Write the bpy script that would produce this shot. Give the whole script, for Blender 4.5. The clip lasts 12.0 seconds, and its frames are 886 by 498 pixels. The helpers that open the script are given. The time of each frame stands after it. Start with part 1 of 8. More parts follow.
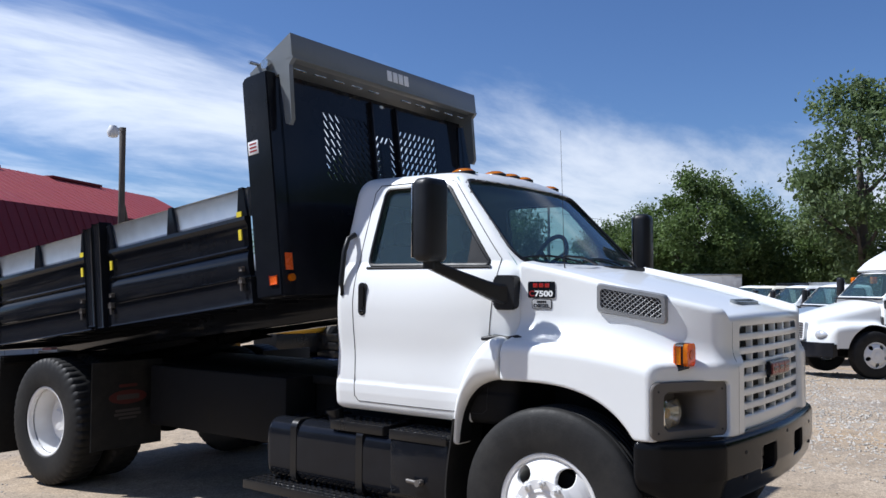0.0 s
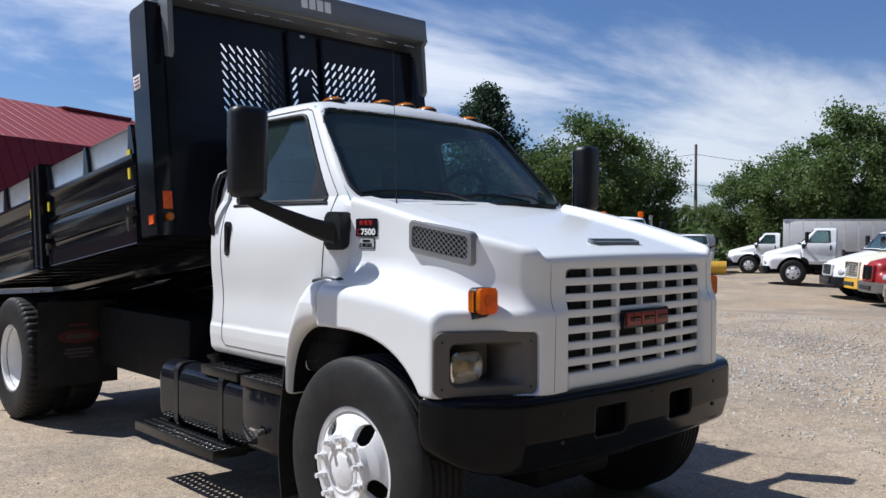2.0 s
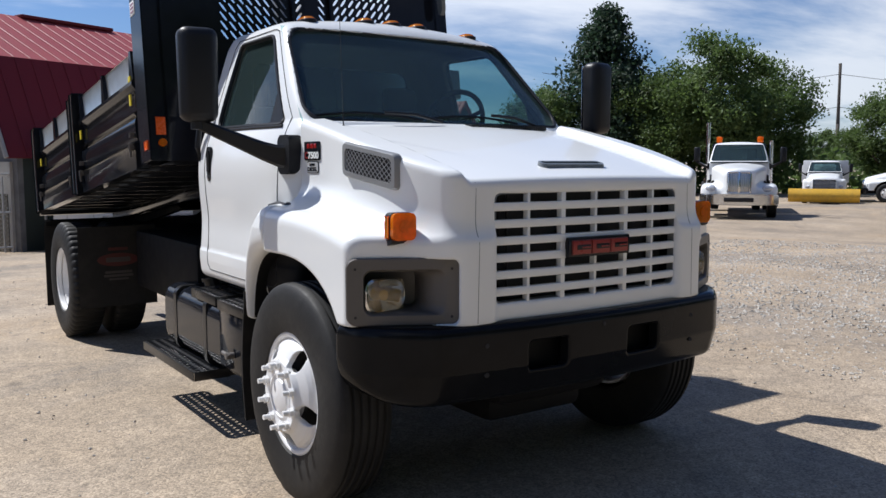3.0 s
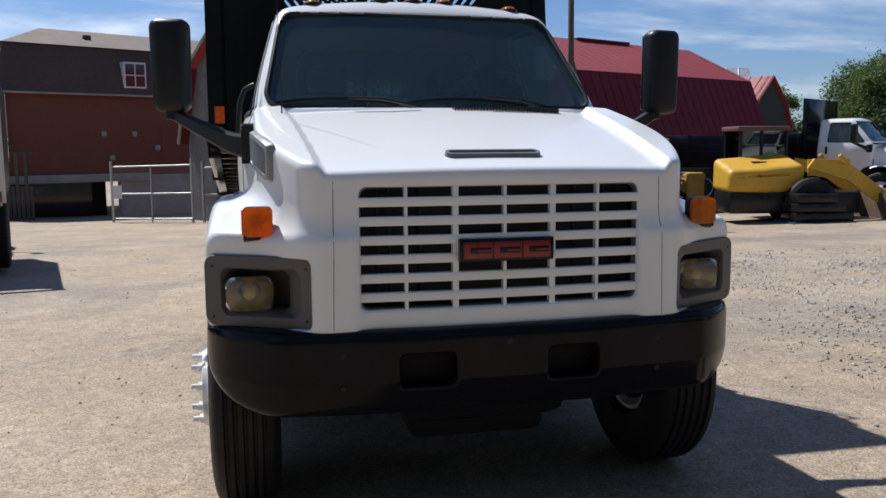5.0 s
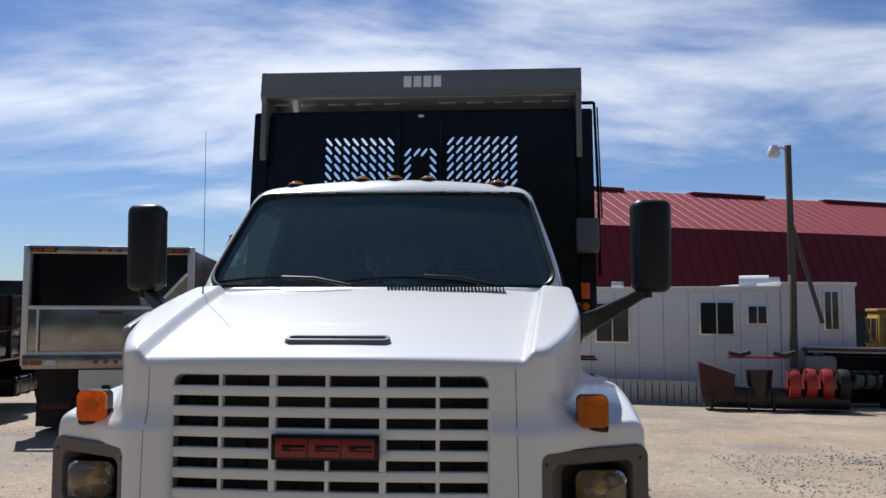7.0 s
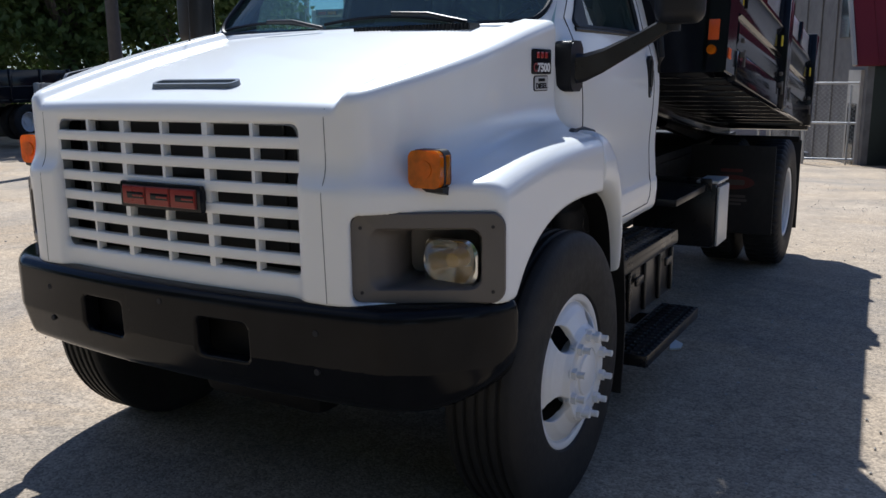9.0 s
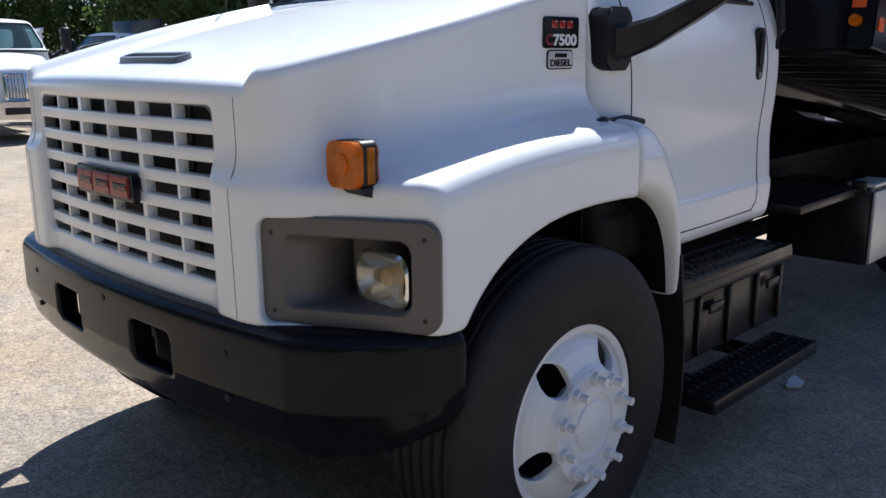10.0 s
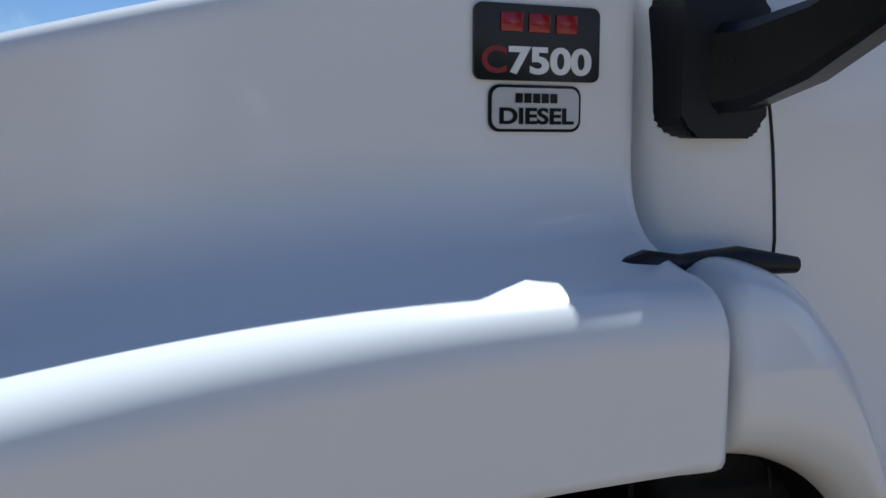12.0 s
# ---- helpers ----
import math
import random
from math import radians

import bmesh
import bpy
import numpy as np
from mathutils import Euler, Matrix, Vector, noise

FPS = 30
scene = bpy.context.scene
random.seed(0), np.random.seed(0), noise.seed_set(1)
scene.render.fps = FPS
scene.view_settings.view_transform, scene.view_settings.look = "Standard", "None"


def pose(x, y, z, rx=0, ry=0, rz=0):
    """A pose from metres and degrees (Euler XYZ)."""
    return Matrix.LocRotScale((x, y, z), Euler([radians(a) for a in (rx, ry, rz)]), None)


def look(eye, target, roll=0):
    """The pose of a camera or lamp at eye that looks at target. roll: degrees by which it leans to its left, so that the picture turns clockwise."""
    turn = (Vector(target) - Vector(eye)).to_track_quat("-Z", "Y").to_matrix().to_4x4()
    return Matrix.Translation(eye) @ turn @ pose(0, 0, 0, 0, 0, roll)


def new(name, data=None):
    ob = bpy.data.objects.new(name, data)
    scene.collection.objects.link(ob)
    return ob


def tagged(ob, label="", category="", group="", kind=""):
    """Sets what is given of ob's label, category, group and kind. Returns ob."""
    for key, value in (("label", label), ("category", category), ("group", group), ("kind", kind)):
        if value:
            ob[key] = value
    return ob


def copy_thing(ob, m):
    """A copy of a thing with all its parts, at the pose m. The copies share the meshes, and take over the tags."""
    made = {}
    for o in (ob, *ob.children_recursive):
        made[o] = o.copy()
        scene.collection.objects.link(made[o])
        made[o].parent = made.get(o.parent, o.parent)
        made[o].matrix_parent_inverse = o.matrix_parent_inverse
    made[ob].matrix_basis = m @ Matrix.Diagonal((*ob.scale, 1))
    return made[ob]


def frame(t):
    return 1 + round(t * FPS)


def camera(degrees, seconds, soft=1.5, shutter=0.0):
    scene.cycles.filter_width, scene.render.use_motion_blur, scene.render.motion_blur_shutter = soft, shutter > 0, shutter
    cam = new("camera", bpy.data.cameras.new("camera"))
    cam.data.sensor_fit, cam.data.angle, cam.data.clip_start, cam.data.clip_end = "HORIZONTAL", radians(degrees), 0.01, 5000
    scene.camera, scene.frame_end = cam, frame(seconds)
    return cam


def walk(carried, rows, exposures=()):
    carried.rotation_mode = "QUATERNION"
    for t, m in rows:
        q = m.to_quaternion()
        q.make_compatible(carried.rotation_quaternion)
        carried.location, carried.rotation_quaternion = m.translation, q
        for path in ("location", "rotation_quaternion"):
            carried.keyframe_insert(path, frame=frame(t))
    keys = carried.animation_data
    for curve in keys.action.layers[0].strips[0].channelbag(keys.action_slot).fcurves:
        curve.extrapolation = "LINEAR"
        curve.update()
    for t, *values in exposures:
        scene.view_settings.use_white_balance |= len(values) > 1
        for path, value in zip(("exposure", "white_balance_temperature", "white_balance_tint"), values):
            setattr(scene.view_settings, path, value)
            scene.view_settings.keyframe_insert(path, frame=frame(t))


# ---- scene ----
cam = camera(55.3, 12.0)
PATH = [
    (0, (-4.866, -1.332, 1.595), (-3.258, -0.147, 1.687), 0.3),
    (0.5, (-4.525, -1.595, 1.575), (-3.011, -0.292, 1.678), 0.5),
    (1, (-4.145, -1.819, 1.564), (-2.642, -0.504, 1.671), 0.8),
    (1.5, (-3.808, -2.098, 1.568), (-2.385, -0.693, 1.583), 0.1),
    (2, (-3.428, -2.299, 1.558), (-2.06, -0.841, 1.523), 0.3),
    (2.5, (-3.074, -2.582, 1.56), (-1.829, -1.022, 1.427), 0.7),
    (3, (-2.659, -2.706, 1.535), (-1.532, -1.066, 1.331), 0.0),
    (3.2, (-2.488, -2.761, 1.522), (-1.427, -1.079, 1.313), -0.9),
    (4.8, (-1.081, -3.059, 1.562), (-0.581, -1.139, 1.305), -0.6),
    (5, (-0.932, -3.049, 1.561), (-0.489, -1.115, 1.316), -0.4),
    (5.5, (-0.575, -3.013, 1.608), (-0.311, -1.031, 1.557), -0.8),
    (6, (-0.181, -3.05, 1.629), (-0.081, -1.055, 1.724), 0.0),
    (6.5, (0.205, -2.993, 1.635), (0.12, -1.001, 1.791), -0.3),
    (6.7, (0.369, -2.95, 1.635), (0.264, -0.96, 1.806), -0.2),
    (8.3, (1.778, -2.407, 1.571), (0.968, -0.597, 1.309), -0.9),
    (8.5, (1.911, -2.301, 1.562), (1.016, -0.541, 1.249), -1.5),
    (9, (2.164, -1.931, 1.545), (1.172, -0.241, 1.142), -0.7),
    (9.5, (2.42, -1.554, 1.529), (1.129, -0.099, 1.064), -1.7),
    (10, (2.433, -1.092, 1.523), (1.056, 0.29, 1.079), -0.4),
    (10.5, (2.409, -0.652, 1.475), (0.921, 0.623, 1.076), -0.5),
    (11, (2.223, -0.228, 1.466), (0.533, 0.734, 1.0), -1.7),
    (11.5, (2.014, 0.165, 1.482), (0.288, 1.086, 1.066), -1.0),
    (12, (1.817, 0.463, 1.47), (-0.037, 1.171, 1.224), 0.0),
]
EXPOSURES = [(0.0, 0.30, 6050, 10), (2.0, 0.20, 6200, 10), (3.2, 0.23, 6300, 10), (5.0, 0.15, 6350, 10), (5.5, 0.14, 6250, 9), (6.0, 0.03, 6230, 10), (6.5, 0.07, 6430, 10), (7.0, 0.05, 6400, 10), (8.3, -0.12, 6150, 6), (8.6, -0.08, 6100, 6), (9.0, 0.42, 6100, 8), (9.5, 0.85, 6100, 9), (10.0, 0.70, 6100, 8), (10.5, 0.92, 6050, 7), (11.0, 0.88, 5950, 5), (11.5, 0.96, 6000, 5), (12.0, 0.40, 6000, 5)]
walk(cam, [(t, look(eye, target, roll)) for t, eye, target, roll in PATH], EXPOSURES)

# ---- world and sun ----
SUN = Vector((-0.39, 0.665, 1.0)).normalized()
world = bpy.data.worlds.new("sky")
scene.world = world
world.use_nodes = True
wn, wl = world.node_tree.nodes, world.node_tree.links
wn.clear()
sky = wn.new("ShaderNodeTexSky")
sky.sky_type, sky.sun_disc = "NISHITA", False
sky.sun_elevation, sky.sun_rotation = math.asin(SUN.z), math.atan2(SUN.x, SUN.y)
sky.altitude, sky.air_density, sky.dust_density, sky.ozone_density = 200, 1.0, 0.35, 4.0
geo = wn.new("ShaderNodeTexCoord")
sepd = wn.new("ShaderNodeSeparateXYZ")
wl.new(geo.outputs["Generated"], sepd.inputs[0])
zc = wn.new("ShaderNodeMath"); zc.operation = "MAXIMUM"; zc.inputs[1].default_value = 0.0
za = wn.new("ShaderNodeMath"); za.operation = "ADD"; za.inputs[1].default_value = 0.16
wl.new(sepd.outputs["Z"], zc.inputs[0]); wl.new(zc.outputs[0], za.inputs[0])
flat = wn.new("ShaderNodeVectorMath"); flat.operation = "DIVIDE"
cz = wn.new("ShaderNodeCombineXYZ")
for k in range(3):
    wl.new(za.outputs[0], cz.inputs[k])
wl.new(geo.outputs["Generated"], flat.inputs[0]); wl.new(cz.outputs[0], flat.inputs[1])
mapc = wn.new("ShaderNodeMapping")
mapc.inputs["Rotation"].default_value = (0, 0, radians(25)); mapc.inputs["Scale"].default_value = (0.55, 1.0, 0.0)
mapc.inputs["Location"].default_value = (0.3, 0.2, 0.0)
wl.new(flat.outputs[0], mapc.inputs[0])
cn = wn.new("ShaderNodeTexNoise"); cn.inputs["Scale"].default_value = 1.1; cn.inputs["Detail"].default_value = 8; cn.inputs["Roughness"].default_value = 0.58; cn.inputs["Distortion"].default_value = 0.35
wl.new(mapc.outputs[0], cn.inputs["Vector"])
cr = wn.new("ShaderNodeMapRange"); cr.inputs["From Min"].default_value, cr.inputs["From Max"].default_value = 0.46, 0.74; cr.interpolation_type = "SMOOTHSTEP"
cr.inputs["To Max"].default_value = 0.72
ysq = wn.new("ShaderNodeMath"); ysq.operation = "MULTIPLY"
wl.new(sepd.outputs["Y"], ysq.inputs[0]); wl.new(sepd.outputs["Y"], ysq.inputs[1])
bank = wn.new("ShaderNodeMath"); bank.operation = "MULTIPLY_ADD"; bank.inputs[1].default_value, bank.inputs[2].default_value = 0.26, 0.05
wl.new(ysq.outputs[0], bank.inputs[0])
off = wn.new("ShaderNodeMath"); off.operation = "SUBTRACT"
wl.new(sepd.outputs["Z"], off.inputs[0]); wl.new(bank.outputs[0], off.inputs[1])
dist = wn.new("ShaderNodeMath"); dist.operation = "ABSOLUTE"
wl.new(off.outputs[0], dist.inputs[0])
low = wn.new("ShaderNodeMapRange"); low.inputs["From Min"].default_value, low.inputs["From Max"].default_value = 0.0, 0.15
low.inputs["To Min"].default_value, low.inputs["To Max"].default_value = 0.135, -0.03; low.interpolation_type = "SMOOTHSTEP"
wl.new(dist.outputs[0], low.inputs["Value"])
ca = wn.new("ShaderNodeMath"); ca.operation = "ADD"
wl.new(cn.outputs["Fac"], ca.inputs[0]); wl.new(low.outputs[0], ca.inputs[1])
wl.new(ca.outputs[0], cr.inputs["Value"])
cm = wn.new("ShaderNodeMix"); cm.data_type = "RGBA"
blue = wn.new("ShaderNodeVectorMath"); blue.operation = "MULTIPLY"; blue.inputs[1].default_value = (1.20, 1.37, 1.70)
wl.new(sky.outputs[0], blue.inputs[0])
wl.new(cr.outputs[0], cm.inputs["Factor"]); wl.new(blue.outputs[0], cm.inputs["A"]); sund = wn.new("ShaderNodeVectorMath"); sund.operation = "DOT_PRODUCT"; sund.inputs[1].default_value = SUN
wl.new(geo.outputs["Generated"], sund.inputs[0])
lit = wn.new("ShaderNodeMapRange"); lit.inputs["From Min"].default_value, lit.inputs["From Max"].default_value = -0.2, 0.95
lit.inputs["To Min"].default_value, lit.inputs["To Max"].default_value = 0.80, 1.32
wl.new(sund.outputs["Value"], lit.inputs["Value"])
white = wn.new("ShaderNodeVectorMath"); white.operation = "SCALE"; white.inputs[0].default_value = (18.3, 18.6, 19.2)
wl.new(lit.outputs[0], white.inputs["Scale"]); wl.new(white.outputs[0], cm.inputs["B"])
bg = wn.new("ShaderNodeBackground"); bg.inputs["Strength"].default_value = 0.048
wo = wn.new("ShaderNodeOutputWorld")
wl.new(cm.outputs["Result"], bg.inputs[0]); wl.new(bg.outputs[0], wo.inputs[0])
sun = new("sun", bpy.data.lights.new("sun", "SUN"))
sun.data.energy, sun.data.angle, sun.data.color = 5.0, radians(0.53), (1.0, 0.975, 0.94)
sun.rotation_euler = SUN.to_track_quat("Z", "Y").to_euler()


# ---- materials ----
def material(name, colour, rough=0.5, metal=0.0, grain=0.08, scale=12.0, big=1.5, bump=0.0, bump_scale=60.0, coat=0.0, spec=0.5, dirt=None, dirt_amount=0.3, gloss_var=0.2):
    m = bpy.data.materials.new(name)
    m.use_nodes = True
    n, l = m.node_tree.nodes, m.node_tree.links
    b = n["Principled BSDF"]
    b.inputs["Roughness"].default_value, b.inputs["Metallic"].default_value = rough, metal
    b.inputs["Coat Weight"].default_value, b.inputs["Coat Roughness"].default_value = coat, 0.04
    b.inputs["Specular IOR Level"].default_value = spec
    tc = n.new("ShaderNodeTexCoord")
    fine, wide = n.new("ShaderNodeTexNoise"), n.new("ShaderNodeTexNoise")
    fine.inputs["Scale"].default_value, wide.inputs["Scale"].default_value = scale, big
    fine.inputs["Detail"].default_value, wide.inputs["Detail"].default_value = 5, 4
    l.new(tc.outputs["Object"], fine.inputs["Vector"]); l.new(tc.outputs["Object"], wide.inputs["Vector"])
    add = n.new("ShaderNodeMath"); add.operation = "ADD"
    l.new(fine.outputs["Fac"], add.inputs[0]); l.new(wide.outputs["Fac"], add.inputs[1])
    mr = n.new("ShaderNodeMapRange"); mr.inputs["From Min"].default_value, mr.inputs["From Max"].default_value = 0.6, 1.4
    mr.inputs["To Min"].default_value, mr.inputs["To Max"].default_value = 1 - grain, 1 + grain
    l.new(add.outputs[0], mr.inputs["Value"])
    mul = n.new("ShaderNodeVectorMath"); mul.operation = "SCALE"; mul.inputs[0].default_value = colour
    l.new(mr.outputs[0], mul.inputs["Scale"])
    out = mul.outputs[0]
    if dirt:
        dm = n.new("ShaderNodeMapRange"); dm.inputs["From Min"].default_value, dm.inputs["From Max"].default_value = 0.48, 0.72
        dm.inputs["To Max"].default_value = dirt_amount
        dn = n.new("ShaderNodeTexNoise"); dn.inputs["Scale"].default_value = big * 2.3; dn.inputs["Detail"].default_value = 8; dn.inputs["Roughness"].default_value = 0.7
        l.new(tc.outputs["Object"], dn.inputs["Vector"]); l.new(dn.outputs["Fac"], dm.inputs["Value"])
        mx = n.new("ShaderNodeMix"); mx.data_type = "RGBA"; mx.inputs["B"].default_value = (*dirt, 1)
        l.new(dm.outputs[0], mx.inputs["Factor"]); l.new(out, mx.inputs["A"])
        out = mx.outputs["Result"]
    l.new(out, b.inputs["Base Color"])
    rr = n.new("ShaderNodeMapRange"); rr.inputs["From Min"].default_value, rr.inputs["From Max"].default_value = 0.6, 1.4
    rr.inputs["To Min"].default_value, rr.inputs["To Max"].default_value = max(0.02, rough * (1 - gloss_var)), min(1, rough * (1 + gloss_var))
    l.new(add.outputs[0], rr.inputs["Value"]); l.new(rr.outputs[0], b.inputs["Roughness"])
    if bump:
        bn = n.new("ShaderNodeTexNoise"); bn.inputs["Scale"].default_value = bump_scale; bn.inputs["Detail"].default_value = 4
        l.new(tc.outputs["Object"], bn.inputs["Vector"])
        bp = n.new("ShaderNodeBump"); bp.inputs["Strength"].default_value = 1.0; bp.inputs["Distance"].default_value = bump
        l.new(bn.outputs["Fac"], bp.inputs["Height"]); l.new(bp.outputs[0], b.inputs["Normal"])
    return m


def glass(name, tint, gloss=0.02, ior=1.52, dust=0.0, film_colour=(0.35, 0.55, 0.55)):
    """A single thin pane: tinted, mirror-like at a slant, with a film of dust and painted-in sheen."""
    m = bpy.data.materials.new(name)
    m.use_nodes = True
    n, l = m.node_tree.nodes, m.node_tree.links
    n.clear()
    o = n.new("ShaderNodeOutputMaterial")
    t, g, mix, lw = n.new("ShaderNodeBsdfTransparent"), n.new("ShaderNodeBsdfGlossy"), n.new("ShaderNodeMixShader"), n.new("ShaderNodeLayerWeight")
    t.inputs[0].default_value = (*tint, 1)
    g.inputs["Roughness"].default_value = gloss
    lw.inputs["Blend"].default_value = 0.5
    p5, mr = n.new("ShaderNodeMath"), n.new("ShaderNodeMapRange")
    p5.operation = "POWER"; p5.inputs[1].default_value = 5
    mr.inputs["To Min"].default_value = 2 * ((ior - 1) / (ior + 1)) ** 2
    l.new(lw.outputs["Facing"], p5.inputs[0]); l.new(p5.outputs[0], mr.inputs["Value"]); l.new(mr.outputs[0], mix.inputs[0])
    d, tl, dm, film = n.new("ShaderNodeBsdfDiffuse"), n.new("ShaderNodeBsdfTranslucent"), n.new("ShaderNodeMixShader"), n.new("ShaderNodeMixShader")
    d.inputs[0].default_value = tl.inputs[0].default_value = (*film_colour, 1)
    film.inputs[0].default_value = dust
    l.new(d.outputs[0], dm.inputs[1]); l.new(tl.outputs[0], dm.inputs[2])
    l.new(t.outputs[0], film.inputs[1]); l.new(dm.outputs[0], film.inputs[2])
    l.new(film.outputs[0], mix.inputs[1]); l.new(g.outputs[0], mix.inputs[2]); l.new(mix.outputs[0], o.inputs[0])
    return m


WHITE = material("white_paint", (0.80, 0.815, 0.815), 0.30, grain=0.012, scale=2.5, coat=0.4, big=0.5, gloss_var=0.02)
BUMPER_BLACK = material("bumper_black_paint", (0.008, 0.0085, 0.010), 0.16, grain=0.25, big=3, bump=0.0006, bump_scale=7, spec=0.13, dirt=(0.012, 0.0115, 0.0115), dirt_amount=0.25)
BLACK = material("gloss_black_paint", (0.0095, 0.0108, 0.0148), 0.10, grain=0.2, big=2, bump=0.0006, bump_scale=4, spec=0.24)
SATIN = material("satin_black_paint", (0.010, 0.010, 0.011), 0.3, grain=0.25, spec=0.4, bump=0.0005, bump_scale=40, dirt=(0.035, 0.03, 0.027), dirt_amount=0.2)
CHASSIS = material("chassis_black", (0.011, 0.011, 0.012), 0.6, grain=0.3, spec=0.14, dirt=(0.016, 0.014, 0.012), dirt_amount=0.25)
PLASTIC = material("black_plastic", (0.011, 0.012, 0.0145), 0.42, spec=0.3, grain=0.12, bump=0.0004, bump_scale=400)
GREYPL = material("grey_plastic", (0.106, 0.095, 0.087), 0.46, grain=0.08, bump=0.0003, bump_scale=500, dirt=(0.14, 0.13, 0.12), dirt_amount=0.25)
RUBBER = material("tyre_rubber", (0.016, 0.0158, 0.016), 0.6, grain=0.3, scale=30, spec=0.25, dirt=(0.05, 0.047, 0.043), dirt_amount=0.4, bump=0.0008, bump_scale=90)
RIM = material("white_wheel_paint", (0.78, 0.78, 0.78), 0.35, grain=0.03, coat=0.2, dirt=(0.55, 0.52, 0.48), dirt_amount=0.25)
GREY = material("grey_steel_paint", (0.16, 0.175, 0.185), 0.38, grain=0.06, coat=0.2)
CHROME = material("bright_metal", (0.72, 0.72, 0.72), 0.16, metal=1.0, grain=0.04)
ALU = material("aluminium", (0.62, 0.63, 0.64), 0.34, metal=0.85, grain=0.08, dirt=(0.35, 0.33, 0.3), dirt_amount=0.2)
AMBER = material("amber_lens", (0.84, 0.275, 0.010), 0.12, grain=0.25, scale=45, big=18, coat=0.4)
def translucent(m, share):
    n, l = m.node_tree.nodes, m.node_tree.links
    b = n["Principled BSDF"]
    tr, mx = n.new("ShaderNodeBsdfTranslucent"), n.new("ShaderNodeMixShader")
    mx.inputs[0].default_value = share
    l.new(b.inputs["Base Color"].links[0].from_socket, tr.inputs[0])
    l.new(b.outputs[0], mx.inputs[1]); l.new(tr.outputs[0], mx.inputs[2]); l.new(mx.outputs[0], n["Material Output"].inputs[0])
    return m


translucent(AMBER, 0.6)
AMBER_GLASS = glass("amber_glass", (0.95, 0.42, 0.05), gloss=0.05, dust=0.05, film_colour=(0.8, 0.3, 0.03))
ORANGE = material("orange_reflector", (0.75, 0.11, 0.012), 0.25, grain=0.08, scale=80)
RED = material("red_lens", (0.30, 0.012, 0.012), 0.2, grain=0.06, coat=0.4)
YELLOWT = material("yellow_tape", (0.75, 0.6, 0.03), 0.5, grain=0.1)
DARK = material("dark_interior", (0.02, 0.02, 0.022), 0.8, grain=0.2)
SEAT = material("grey_cloth", (0.055, 0.057, 0.06), 0.85, grain=0.2, bump=0.001, bump_scale=300)
# the teal film is dust, raised to stand for part of the reflection
GLASS = glass("tinted_glass", (0.58, 0.76, 0.75), ior=1.5, dust=0.11)
LINER = material("grey_headliner", (0.12, 0.12, 0.125), 0.85, grain=0.1)
# warm film brightens the lens in place of reflected light
CLEAR = glass("lamp_glass", (0.80, 0.80, 0.76), gloss=0.04, dust=0.27, film_colour=(0.80, 0.69, 0.50))
BULB = material("bulb_glass", (0.85, 0.52, 0.14), 0.2, grain=0.05)


# ---- shaping helpers ----
def part(name, bm, mat, parent=None, label="", smooth=True, at=None):
    me = bpy.data.meshes.new(name)
    bmesh.ops.recalc_face_normals(bm, faces=bm.faces)
    bm.to_mesh(me); bm.free()
    for mm in (mat if isinstance(mat, (list, tuple)) else (mat,)):
        me.materials.append(mm)
    if smooth:
        me.shade_smooth()
        me.set_sharp_from_angle(angle=radians(38))
    ob = new(name, me)
    if parent:
        ob.parent = parent
    if at is not None:
        ob.matrix_basis = at
    if label:
        ob["label"] = label
    return ob


def thing(name, label, category, at=None, group="", kind=""):
    ob = new(name)
    ob.empty_display_size = 0.2
    if at is not None:
        ob.matrix_basis = at
    return tagged(ob, label, category, group, kind)


def box(bm, x0, x1, y0, y1, z0, z1, bevel=0.0, m=None, seg=2):
    r = bmesh.ops.create_cube(bm, size=1)
    vs = r["verts"]
    for v in vs:
        v.co = Vector(((x0 + x1) / 2 + v.co.x * (x1 - x0), (y0 + y1) / 2 + v.co.y * (y1 - y0), (z0 + z1) / 2 + v.co.z * (z1 - z0)))
    if bevel:
        es = list({e for v in vs for e in v.link_edges})
        r = bmesh.ops.bevel(bm, geom=es, offset=min(bevel, 0.49 * min(abs(x1 - x0), abs(y1 - y0), abs(z1 - z0))), segments=seg, affect="EDGES", profile=0.5)
        vs = list({v for f in r["faces"] for v in f.verts} | {v for v in vs if v.is_valid})
    if m is not None:
        bmesh.ops.transform(bm, matrix=m, verts=vs)
    return vs


def bx(x0, x1, y0, y1, z0, z1, bevel=0.0, m=None, seg=2):
    bm = bmesh.new()
    box(bm, x0, x1, y0, y1, z0, z1, bevel, m, seg)
    return bm


def cyl(bm, a, b, r, r2=None, n=16, caps=True):
    a, b = Vector(a), Vector(b)
    d = b - a
    m = Matrix.Translation((a + b) / 2) @ d.to_track_quat("Z", "Y").to_matrix().to_4x4()
    return bmesh.ops.create_cone(bm, cap_ends=caps, segments=n, radius1=r, radius2=r if r2 is None else r2, depth=d.length, matrix=m)["verts"]


